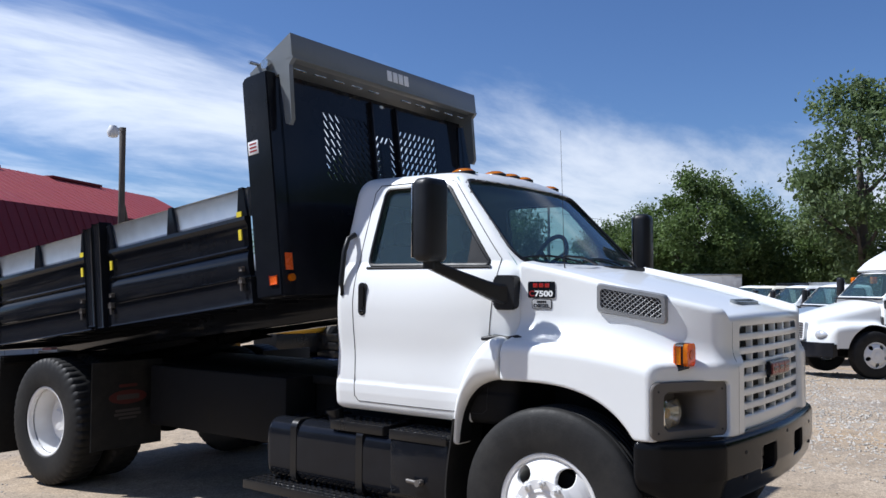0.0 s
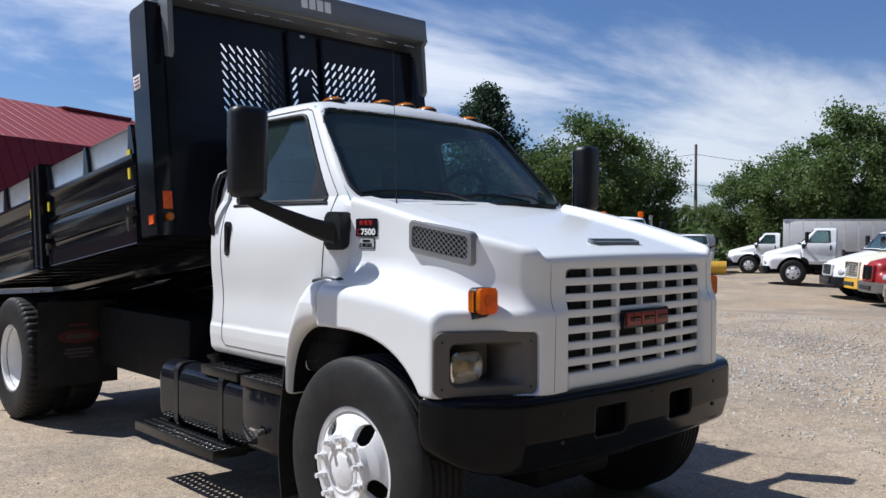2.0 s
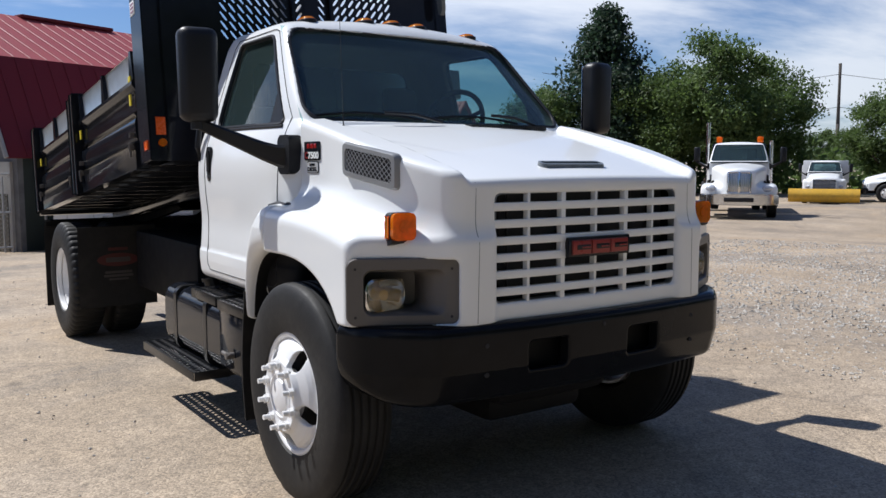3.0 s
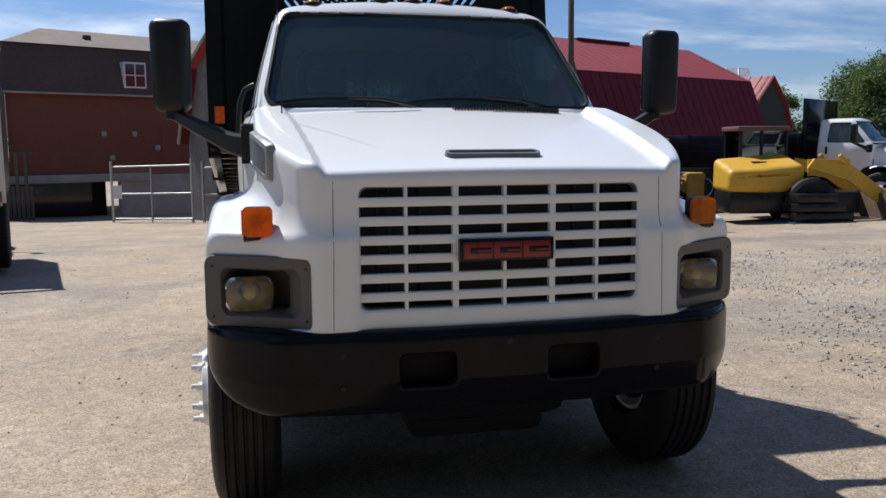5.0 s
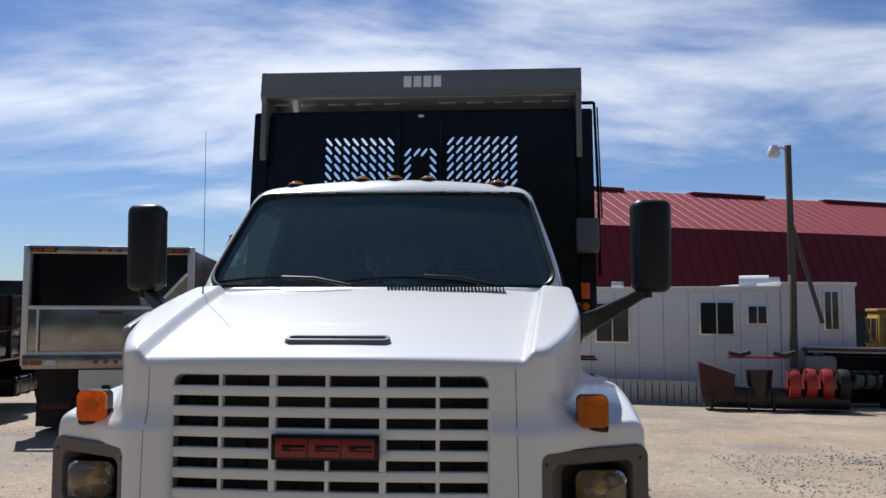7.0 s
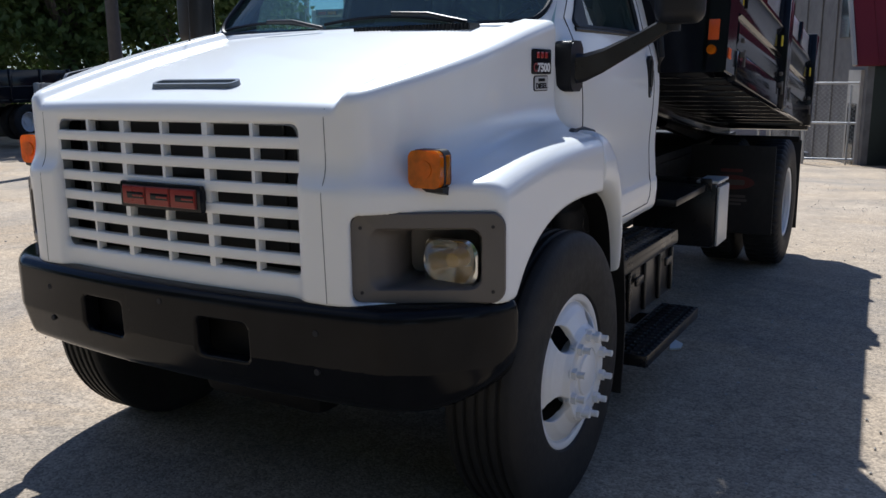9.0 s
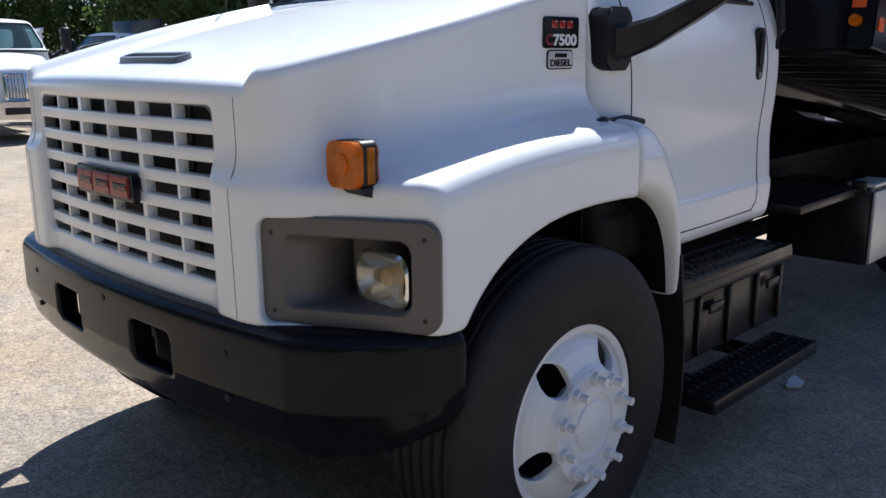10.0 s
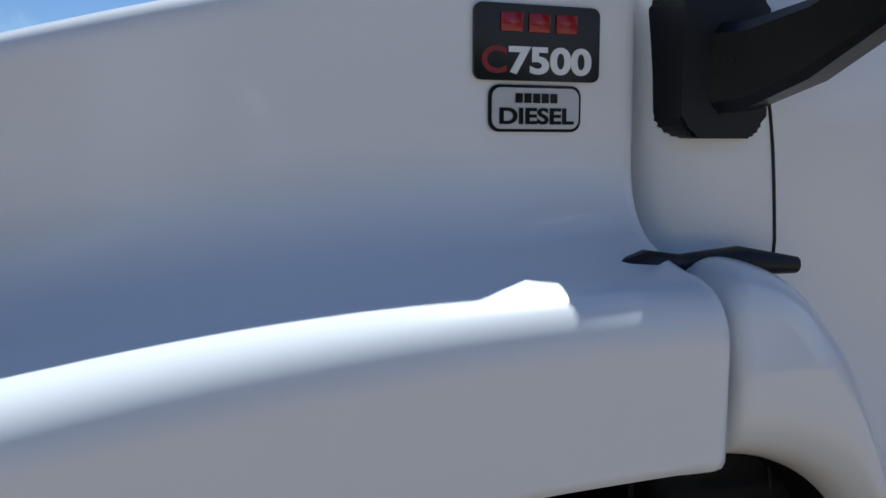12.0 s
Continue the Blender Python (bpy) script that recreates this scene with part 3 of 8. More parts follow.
pane("windshield", lambda u, v: (u * (0.865 - 0.12 * (v - 1.74) / 0.5), screen_y(u * 0.85, v) + 0.022, v), np.linspace(-1, 1, 25), np.linspace(1.725, 2.265, 9), truck, label="dark tinted curved windshield")
edge = round_rect(1.68, 0.505, 0.09, 8, 0.0, 1.995)
bm = bmesh.new()
tube(bm, [(p * (0.845 - 0.12 * (q - 1.74) / 0.5) / 0.84, float(screen_y(p, q)) + 0.004, q) for p, q in edge], 0.011, 6, closed=True)
part("windshield_seal", bm, PLASTIC, truck, "black rubber windshield seal")
pane("rear_window", lambda u, v: (u * 0.6, 2.395, v), np.linspace(-1, 1, 3), np.linspace(1.74, 2.18, 6), truck, label="tinted rear window")
for sgn, dr in ((-1, door_a), (1, door_b)):
    def side_pane(u, v):
        f, r = 1.25 + 0.39 * (v - 1.715) / 0.51, 2.185 - 0.02 * (v - 1.715) / 0.51
        y = f + (r - f) * u
        return (sgn * (float(cab_side(y, v)) - 0.022), y, v)
    pane("window_glass", side_pane, np.linspace(0, 1, 8), np.linspace(1.71, 2.225, 6), dr, label="tinted side window")
    bm = bmesh.new()
    quarter = [(1.285, 1.73), (1.43, 1.73), (1.43, 1.922)]
    A = [bm.verts.new((sgn * (float(cab_side(y, z)) - 0.004), y, z)) for y, z in quarter]
    B = [bm.verts.new((sgn * (float(cab_side(y, z)) - 0.02), y, z)) for y, z in quarter]
    bm.faces.new(A); bm.faces.new(B[::-1])
    for i in range(3):
        bm.faces.new((A[i], B[i], B[(i + 1) % 3], A[(i + 1) % 3]))
    part("corner_patch", bm, PLASTIC, dr, "black triangular patch")
    # rubber seal round the window
    ring = []
    for k in range(4):
        P, A, B = Vector(SIDE_WINDOW[k]), Vector(SIDE_WINDOW[k - 1]), Vector(SIDE_WINDOW[(k + 1) % 4])
        a, b = P + (A - P).normalized() * 0.045, P + (B - P).normalized() * 0.045
        ring += [tuple(a * (1 - t) ** 2 + P * 2 * t * (1 - t) + b * t * t) for t in np.linspace(0, 1, 6)]
        n = 8
        nxt = B + (P - B).normalized() * 0.045
        ring += [tuple(b.lerp(nxt, t)) for t in np.linspace(0, 1, n + 1)[1:-1]]
    bm = bmesh.new()
    tube(bm, [(sgn * (float(cab_side(y, z)) - 0.003), y, z) for y, z in ring], 0.0125, 6, closed=True)
    part("window_seal", bm, PLASTIC, dr, "black rubber window seal")
    # gap round the door
    bm = bmesh.new()
    line = []
    pts = [(1.252, 1.345), (1.258, 0.93), (1.29, 0.905), (2.185, 0.905), (2.215, 0.935), (2.245, 1.5), (2.245, 1.78), (2.235, 2.20), (2.20, 2.245), (1.66, 2.25), (1.61, 2.235), (1.215, 1.76), (1.232, 1.55), (1.252, 1.345)]
    for (a, b), (c, e) in zip(pts, pts[1:]):
        n = max(2, int(math.hypot(c - a, e - b) / 0.04))
        line += [(a + (c - a) * k / n, b + (e - b) * k / n) for k in range(n)]
    tube(bm, [(sgn * (float(cab_side(y, z)) + 0.0005), y, z) for y, z in line], 0.0024, 6, closed=True)
    part("door_seam", bm, DARK, dr, "dark gap round the door")
    # belt strip under the window
    bm = bmesh.new()
    tube(bm, [(sgn * (float(cab_side(y, 1.715)) + 0.001), y, 1.715) for y in np.linspace(1.27, 2.17, 14)], 0.009, 8)
    part("belt_strip", bm, PLASTIC, dr)
    # handle
    bm = bmesh.new()
    s = float(cab_side(2.165, 1.525))
    prism(bm, [(2.165 + a, 1.525 + b) for a, b in round_rect(0.062, 0.20, 0.028)], sgn * (s - 0.01), sgn * (s + 0.006), "X")
    hd = part("door_handle", bm, PLASTIC, dr, "black recessed door handle")
    bm = bmesh.new()
    prism(bm, [(2.165 + a, 1.54 + b) for a, b in round_rect(0.034, 0.13, 0.015)], sgn * (s + 0.006), sgn * (s + 0.014), "X")
    part("pull", bm, SATIN, hd)
    bm = bmesh.new()
    cyl(bm, (sgn * (s + 0.004), 2.165, 1.445), (sgn * (s + 0.011), 2.165, 1.445), 0.012)
    part("lock", bm, CHROME, hd)
    # grab rail
    bm = bmesh.new()
    s = float(cab_side(2.3, 1.7))
    tube(bm, [(sgn * (s - 0.03), 2.335, 1.53), (sgn * (s + 0.035), 2.335, 1.555), (sgn * (s + 0.05), 2.335, 1.62), (sgn * (s + 0.03), 2.33, 1.82), (sgn * (s), 2.325, 1.90), (sgn * (s - 0.06), 2.32, 1.93)], 0.017, 10)
    part("grab_rail", bm, PLASTIC, truck, "black vertical grab rail")
    # mirror
    mx, my = sgn * 1.2875 + 0.0175, (1.42 if sgn < 0 else 1.27)
    bm = bmesh.new()
    box(bm, -0.096, 0.096, -0.055, 0.06, -0.225, 0.225, 0.045, seg=4)
    for v in bm.verts:
        v.co.x *= 1 - 0.06 * (v.co.z < 0) - 0.05 * (v.co.y < -0.03)
        v.co.y -= 0.02 * math.cos(v.co.x * 12) * (v.co.y < 0)
    mir = part("mirror", bm, PLASTIC, truck, "tall black side mirror housing", at=pose(mx, my, 1.945 if sgn > 0 else 1.955, 0, 0, sgn * 8))
    part("mirror_glass", bx(-0.08, 0.08, 0.058, 0.064, -0.20, 0.20, 0.003), CHROME, mir)
    bm = bmesh.new()
    b = Vector((sgn * 1.275, my, 1.725))
    way = [Vector((sgn * 0.93, 1.16, 1.562)), Vector((sgn * 0.965, 1.185, 1.566)), Vector((sgn * 1.03, 1.225, 1.592)), Vector((sgn * 1.16, (1.235 + my) / 2, 1.660)), Vector((sgn * 1.25, my - 0.01, 1.712)), b]
    rings = []
    for k, (c, h, w) in enumerate(zip(way, (0.056, 0.053, 0.046, 0.035, 0.030, 0.030), (0.036, 0.036, 0.034, 0.028, 0.026, 0.028))):
        ahead = way[min(k + 1, 5)] - way[max(k - 1, 0)]
        side = ahead.cross(Vector((0, 0, 1))).normalized()
        rings.append([bm.verts.new(c + side * w * p + Vector((0, 0, 1)) * h * q) for p, q in ((-1, -0.75), (-0.7, -1), (0.7, -1), (1, -0.75), (1, 0.75), (0.7, 1), (-0.7, 1), (-1, 0.75))])
    for A, B in zip(rings, rings[1:]):
        for k in range(8):
            bm.faces.new((A[k], A[(k + 1) % 8], B[(k + 1) % 8], B[k]))
    bm.faces.new(rings[0][::-1]); bm.faces.new(rings[-1])
    arm = part("mirror_arm", bm, SATIN, truck, "black mirror arm")
    bm = bmesh.new()
    cyl(bm, b + Vector((0, 0, -0.03)), b + Vector((0, 0, 0.05)), 0.034)
    part("pivot", bm, PLASTIC, arm)
    bm = bmesh.new()
    prism(bm, [(1.155 + p, 1.572 + q) for p, q in round_rect(0.132, 0.19, 0.028)], sgn * 0.875, sgn * 0.952, "X")
    bmesh.ops.bevel(bm, geom=bm.edges[:], offset=0.006, segments=2, affect="EDGES")
    part("mount", bm, PLASTIC, arm)
    # hinge filler between hood and cab
    bm = bmesh.new()
    tube(bm, [(sgn * 0.985, 1.0, 1.325), (sgn * 0.985, 1.035, 1.328), (sgn * 0.962, 1.10, 1.324), (sgn * 0.972, 1.18, 1.326), (sgn * 0.982, 1.262, 1.318)], [0.012, 0.02, 0.013, 0.019, 0.011], 10)
    part("hood_seal", bm, PLASTIC, truck, "black rubber hood seal")
    # side badges
    prof = 0.9015
    bm = bmesh.new()
    prism(bm, [(0.932 + p, 1.588 + q) for p, q in round_rect(0.165, 0.088, 0.01)], sgn * (prof - 0.006), sgn * (prof + 0.004), "X")
    badge = part("model_badge", bm, BLACK, truck, "black badge with red and white marks")
    rot = Matrix.Rotation(radians(90 * sgn), 4, "Z") @ Matrix.Rotation(radians(90), 4, "X")
    for k in (-0.036, 0, 0.036):
        part("red_mark", bx(-0.014, 0.014, -0.011, 0.011, 0, 0.0025, 0.002), RED, badge, at=Matrix.Translation((sgn * (prof + 0.004), 0.932 + sgn * k, 1.611)) @ rot)
    words("number", "7500", 0.042, WHITE, badge, Matrix.Translation((sgn * (prof + 0.0045), 0.932 + sgn * 0.015, 1.566)) @ rot, 0.001, "white number", 0.0014, 1.32)
    words("letter", "C", 0.042, material("dark_red", (0.22, 0.012, 0.014), 0.4), badge, Matrix.Translation((sgn * (prof + 0.0045), 0.932 - sgn * 0.058, 1.566)) @ rot, 0.001, "dark red letter", 0.001, 1.15)
    bm = bmesh.new()
    prism(bm, [(0.93 + p, 1.512 + q) for p, q in round_rect(0.122, 0.055, 0.013)], sgn * (prof - 0.005), sgn * (prof + 0.002), "X")
    plate = part("engine_badge", bm, BLACK, truck, "silver engine badge with black rim")
    bm = bmesh.new()
    prism(bm, [(0.93 + p, 1.512 + q) for p, q in round_rect(0.115, 0.048, 0.011)], sgn * (prof + 0.001), sgn * (prof + 0.0035), "X")
    part("face", bm, material("silver_film", (0.55, 0.56, 0.57), 0.35, metal=0.3), plate)
    words("word", "DIESEL", 0.026, BLACK, plate, Matrix.Translation((sgn * (prof + 0.004), 0.93, 1.502)) @ rot, 0.0008, "", 0.0008, 1.3)
    for k in range(5):
        part("maker_bar", bx(-0.0045, 0.0045, -0.0055, 0.0055, 0, 0.0015), BLACK, plate, at=Matrix.Translation((sgn * (prof + 0.0035), 0.93 + sgn * (k - 2) * 0.0115, 1.524)) @ rot)
    # turn signal on the fender
    bm = bmesh.new()
    prism(bm, [(sgn * 0.9035 + p, 1.282 + q) for p, q in round_rect(0.107, 0.108, 0.022, 5)], 0.113, 0.117, "Y")
    for v in bm.verts:
        v.co.y += 0.10 * (abs(v.co.x - sgn * 0.9035) + abs(v.co.z - 1.282)) - 0.008 if v.co.y < 0.115 else 0.022
    sig = part("turn_signal", bm, AMBER, truck, "square amber turn signal")
    frame_loops = []
    bm = bmesh.new()
    for w, y in ((0.1085, 0.136), (0.1085, 0.176), (0.094, 0.176), (0.094, 0.136)):
        frame_loops.append([bm.verts.new((sgn * 0.9035 + p, y, 1.281 + q)) for p, q in round_rect(w, w + 0.004, 0.02, 5)])
    for A, B in zip(frame_loops, frame_loops[1:] + frame_loops[:1]):
        for k in range(len(A)):
            bm.faces.new((A[k], A[(k + 1) % len(A)], B[(k + 1) % len(A)], B[k]))
    part("housing", bm, PLASTIC, sig, "black signal housing")
    part("side_lens", bx(sgn * 0.945, sgn * 0.9600, 0.146, 0.170, 1.238, 1.322, 0.003), AMBER, sig, "amber side lens")
    bm = bmesh.new()
    prism(bm, [(sgn * 0.9035 + p, 1.281 + q) for p, q in round_rect(0.10, 0.104, 0.02, 5)], 0.175, 0.185, "Y")
    part("rear_lens", bm, AMBER_GLASS, sig, "amber rear lens")
    bm = bmesh.new(); prism(bm, [(0.126, 1.230), (0.130, 1.216), (0.150, 1.208), (0.190, 1.200), (0.190, 1.226), (0.176, 1.230)], sgn * 0.842, sgn * 0.957, "X"); part("base", bm, PLASTIC, sig)
    bm = bmesh.new()
    cyl(bm, (sgn * 0.903, 0.1105, 1.282), (sgn * 0.903, 0.114, 1.282), 0.026, n=24)
    part("reflex", bm, AMBER, sig)
    # headlight bezel: a plate with a pocket
    fm = Matrix(((sgn * 0.873, 0, -sgn * -0.487, sgn * 0.70), (0.487, 0, -0.873, 0.017), (0, 1, 0, 0), (0, 0, 0, 1)))
    bm = bmesh.new()
    outer = round_rect(0.456, 0.272, 0.045, 7, 0.232, 1.022)
    loops = []
    for ol, dz in ((outer, -0.004), (outer, 0.009), (round_rect(0.446, 0.262, 0.04, 7, 0.232, 1.022), 0.014), (round_rect(0.334, 0.186, 0.036, 7, 0.224, 1.020), 0.014),
                   (round_rect(0.326, 0.178, 0.036, 7, 0.226, 1.020), 0.009), (round_rect(0.310, 0.171, 0.034, 7, 0.233, 1.020), -0.003), (round_rect(0.282, 0.164, 0.032, 7, 0.246, 1.019), -0.022),
                   (round_rect(0.252, 0.158, 0.03, 7, 0.261, 1.018), -0.05), (round_rect(0.230, 0.154, 0.03, 7, 0.272, 1.017), -0.10), (round_rect(0.21, 0.148, 0.03, 7, 0.280, 1.017), -0.17)):
        loops.append([bm.verts.new(fm @ Vector((p, q, dz))) for p, q in ol])
    for A, B in zip(loops, loops[1:]):
        for k in range(len(A)):
            bm.faces.new((A[k], A[(k + 1) % len(A)], B[(k + 1) % len(A)], B[k]))
    bm.faces.new(loops[-1])
    bez = part("headlight_bezel", bm, GREYPL, truck, "dark grey plastic headlight surround")
    for p, q in ((0.038, 0.922), (0.038, 1.115), (0.422, 0.922), (0.422, 1.115)):
        bm = bmesh.new()
        cyl(bm, fm @ Vector((p, q, 0.011)), fm @ Vector((p, q, 0.016)), 0.0055, n=10)
        part("screw", bm, DARK, bez)
    # sealed-beam lamp facing forward
    lm = Matrix.Translation((sgn * (0.936 if sgn > 0 else 0.942), 0.203, 1.001)) @ Matrix.Diagonal((1.06, 1.0, 1.10, 1))
    bm = bmesh.new()
    A = [bm.verts.new(lm @ Vector((p, 0, q))) for p, q in round_rect(0.174, 0.126, 0.04, 6)]
    rings = [A]
    for k, (w, h, d) in enumerate([(0.167, 0.118, -0.006)] + [(0.160 * f, 0.110 * f, 0.092 * (1 - f * f)) for f in (1.0, 0.9, 0.8, 0.68, 0.55, 0.4, 0.25)]):
        rings.append([bm.verts.new(lm @ Vector((p, d, q))) for p, q in round_rect(w, h, 0.45 * h, 6)])
    for P, Q in zip(rings, rings[1:]):
        for k in range(len(P)):
            bm.faces.new((P[k], P[(k + 1) % len(P)], Q[(k + 1) % len(P)], Q[k]))
    bm.faces.new(rings[-1])
    lamp = part("headlight", bm, CHROME, bez, "rectangular headlight with chrome reflector")
    bm = bmesh.new()
    pts = [[bm.verts.new(lm @ Vector((u * 0.079 * (1 - 0.10 * w ** 6), -0.008 - 0.028 * (1 - u ** 4) * (1 - w * w) - 0.0012 * math.cos(u * 44), w * 0.056))) for w in np.linspace(-1, 1, 9)] for u in np.linspace(-1, 1, 57)]
    for i in range(56):
        for j in range(8):
            bm.faces.new((pts[i][j], pts[i + 1][j], pts[i + 1][j + 1], pts[i][j + 1]))
    part("headlight_lens", bm, CLEAR, bez)
    bm = bmesh.new()
    cyl(bm, lm @ Vector((0, 0.012, 0)), lm @ Vector((0, 0.07, 0)), 0.022, 0.03)
    part("bulb", bm, BULB, bez)

# grille
def bow(x):
    return -0.03 * (1 - (x / 0.6) ** 2)


def bar(x0, x1, z0, z1, y0, y1, n=12, r=0.006):
    bm = bmesh.new()
    rings = []
    for x in np.linspace(x0, x1, n):
        b = bow(x)
        rings.append([bm.verts.new((x, b + (y0 + y1) / 2 + p, (z0 + z1) / 2 + q)) for p, q in round_rect(y1 - y0, z1 - z0, r, 2)])
    for A, B in zip(rings, rings[1:]):
        for k in range(len(A)):
            bm.faces.new((A[k], A[(k + 1) % len(A)], B[(k + 1) % len(A)], B[k]))
    bm.faces.new(rings[0][::-1]); bm.faces.new(rings[-1])
    return bm


COOLER = material("dusty_cooler_fins", (0.030, 0.031, 0.034), 0.7, grain=0.4, scale=60)
grille = part("grille", bx(-0.545, 0.545, 0.085, 0.10, 0.945, 1.425), COOLER, truck, "white slatted front grille with black backing")
for k in range(6):
    z = 0.934 + 0.0703 * (k + 1)
    part("slat", bar(-0.552, 0.552, z - 0.019, z + 0.016, 0.0, 0.034), WHITE, grille)
for x, w in ((-0.375, 0.006), (-0.19, 0.011), (0.0, 0.006), (0.19, 0.011), (0.375, 0.006)):
    part("upright", bar(x - w, x + w, 0.953, 1.412, 0.004, 0.034, 2, 0.004), WHITE, grille)
for x in (-0.47, -0.425, -0.31, 0.31, 0.43, 0.475):
    bm = bmesh.new(); cyl(bm, (x, 0.072, 0.950), (x, 0.072, 1.42), 0.006, n=8)
    part("cooler_pipe", bm, SATIN, grille)
bm = bmesh.new()
rings = [[bm.verts.new((p, bow(p) + d, q)) for p, q in round_rect(w, h, r, 5, 0, 1.183)] for w, h, r, d in ((1.094, 0.458, 0.034, 0.006), (1.082, 0.446, 0.03, 0.004), (1.078, 0.442, 0.03, 0.040))]
for A, B in zip(rings, rings[1:]):
    for k in range(len(A)):
        bm.faces.new((A[k], A[(k + 1) % len(A)], B[(k + 1) % len(A)], B[k]))
part("surround", bm, GREY, grille, "grey edge round the grille")
EMRED = material("emblem_red", (0.26, 0.018, 0.014), 0.3, grain=0.05)
EMRIM = material("emblem_rim", (0.20, 0.05, 0.045), 0.3)
em = part("emblem", bar(-0.183, 0.183, 1.127, 1.215, -0.026, -0.004, 8, 0.01), BLACK, grille, "black emblem with red blocks")
for x0 in (-0.165, -0.052, 0.061):
    part("block_rim", bar(x0 - 0.003, x0 + 0.107, 1.139, 1.203, -0.030, -0.02, 3, 0.004), EMRIM, em)
    part("block", bar(x0, x0 + 0.104, 1.142, 1.200, -0.033, -0.02, 3, 0.003), EMRED, em, "red block")
    part("cut", bar(x0 + 0.022, x0 + 0.10, 1.160, 1.183, -0.0345, -0.02, 3, 0.003), BLACK, em)
    part("stroke", bar(x0 + 0.05, x0 + 0.10, 1.167, 1.174, -0.036, -0.02, 3, 0.002), EMRED, em)
# seam lines of the grille panel, laid on the skin
def skin_y(x, z):
    lo, hi = -0.2, 0.5
    for _ in range(24):
        m = (lo + hi) / 2
        lo, hi = (m, hi) if float(hood_shape(np.array([x]), np.array([m]), np.array([z]))[0]) > 0 else (lo, m)
    return lo


for sgn in (-1, 1):
    bm = bmesh.new()
    tube(bm, [(sgn * (0.648 - 0.012 * t), skin_y(0.648 - 0.012 * t, 0.89 + 0.565 * t) + 0.0005, 0.89 + 0.565 * t) for t in np.linspace(0, 1, 22)], 0.0017, 6)
    part("panel_seam", bm, GREY, truck)
# hood slot
bm = bmesh.new()
rings = [[bm.verts.new((p, 0.135 + q, 1.5225 + dz + 0.29 * q)) for p, q in round_rect(w, h, h * 0.49, 5)] for w, h, dz in ((0.39, 0.062, -0.01), (0.38, 0.055, 0.012), (0.355, 0.032, 0.012), (0.35, 0.028, 0.0))]
for A, B in zip(rings, rings[1:]):
    for k in range(len(A)):
        bm.faces.new((A[k], A[(k + 1) % len(A)], B[(k + 1) % len(A)], B[k]))
bm.faces.new(rings[-1])
part("hood_vent_slot", bm, GREY, truck, "grey slot in the hood")

VENTGREY = material("silver_grey_plastic", (0.27, 0.275, 0.28), 0.4, metal=0.2, grain=0.05)
# side air intake with woven mesh, on one side of the hood
vy, vz = 0.43, 1.522
def on_side(p, q, d):
    y = vy + p
    x = 0.90 - 0.17 * (max(0.65 - y, 0) / 0.65) ** 2
    return Vector((-(x + d), y, vz + q + 0.17 * p))
bm = bmesh.new()
loops = []
for w, h, d in ((0.35, 0.150, -0.01), (0.35, 0.150, 0.010), (0.337, 0.137, 0.022), (0.303, 0.102, 0.022), (0.298, 0.096, 0.004)):
    loops.append([bm.verts.new(on_side(p, q, d)) for p, q in round_rect(w, h, 0.022, 4)])
for A, B in zip(loops, loops[1:]):
    for k in range(len(A)):
        bm.faces.new((A[k], A[(k + 1) % len(A)], B[(k + 1) % len(A)], B[k]))
vent = part("air_intake", bm, VENTGREY, truck, "grey framed air intake with wire mesh")
bm = bmesh.new()
g = [[bm.verts.new(on_side(p, q, 0.0115)) for q in (-0.049, 0, 0.049)] for p in np.linspace(-0.15, 0.15, 7)]
for i in range(6):
    for j in range(2):
        bm.faces.new((g[i][j], g[i + 1][j], g[i + 1][j + 1], g[i][j + 1]))
part("backing", bm, DARK, vent)
bm = bmesh.new()
for s in (-1, 1):
    for k in np.arange(-0.25, 0.25, 0.026):
        a, b = (k - 0.05, -0.049 * s), (k + 0.05, 0.049 * s)
        if b[0] < -0.15 or a[0] > 0.15:
            continue
        t0, t1 = max(0, (-0.15 - a[0]) / 0.1), min(1, (0.15 - a[0]) / 0.1)
        P = [on_side(a[0] + 0.1 * t, a[1] + (b[1] - a[1]) * t, 0.0155 + s * 0.002) for t in (t0, (t0 + t1) / 2, t1)]
        tube(bm, P, 0.0017, 5)
tagged(part("mesh", bm, VENTGREY, vent), kind="stuff")

# bumper
def bumper_shape(x, y, z):
    X = np.abs(x)
    f = -0.088 + 0.09 * (X / 1.0) ** 2 + 1.5 * np.maximum(X - 0.82, 0) ** 1.6
    face = (f - y) * 0.9 + 0.25 * np.maximum(0.70 - z, 0)
    u = smax(smax(face, X - 1.112, 0.10), np.maximum(z - 0.888, (0.555 + 0.17 * (1 - np.sqrt(np.maximum(1 - (np.clip(X - 0.86, 0, 0.25) / 0.25) ** 2, 0)))) - z), 0.05)
    u = smax(u, y - 0.33, 0.03)
    inner = smax(smax(f + 0.07 - y, X - 1.045, 0.05), np.abs(z - 0.68) - 0.165, 0.02)
    u = smax(u, -inner, 0.01)
    h = smax(np.abs(np.abs(x + 0.022) - 0.284) - 0.105, np.abs(z - 0.735) - 0.062, 0.03)
    h = smax(h, y - 0.2, 0.01)
    u = smax(u, -h, 0.012)
    return u


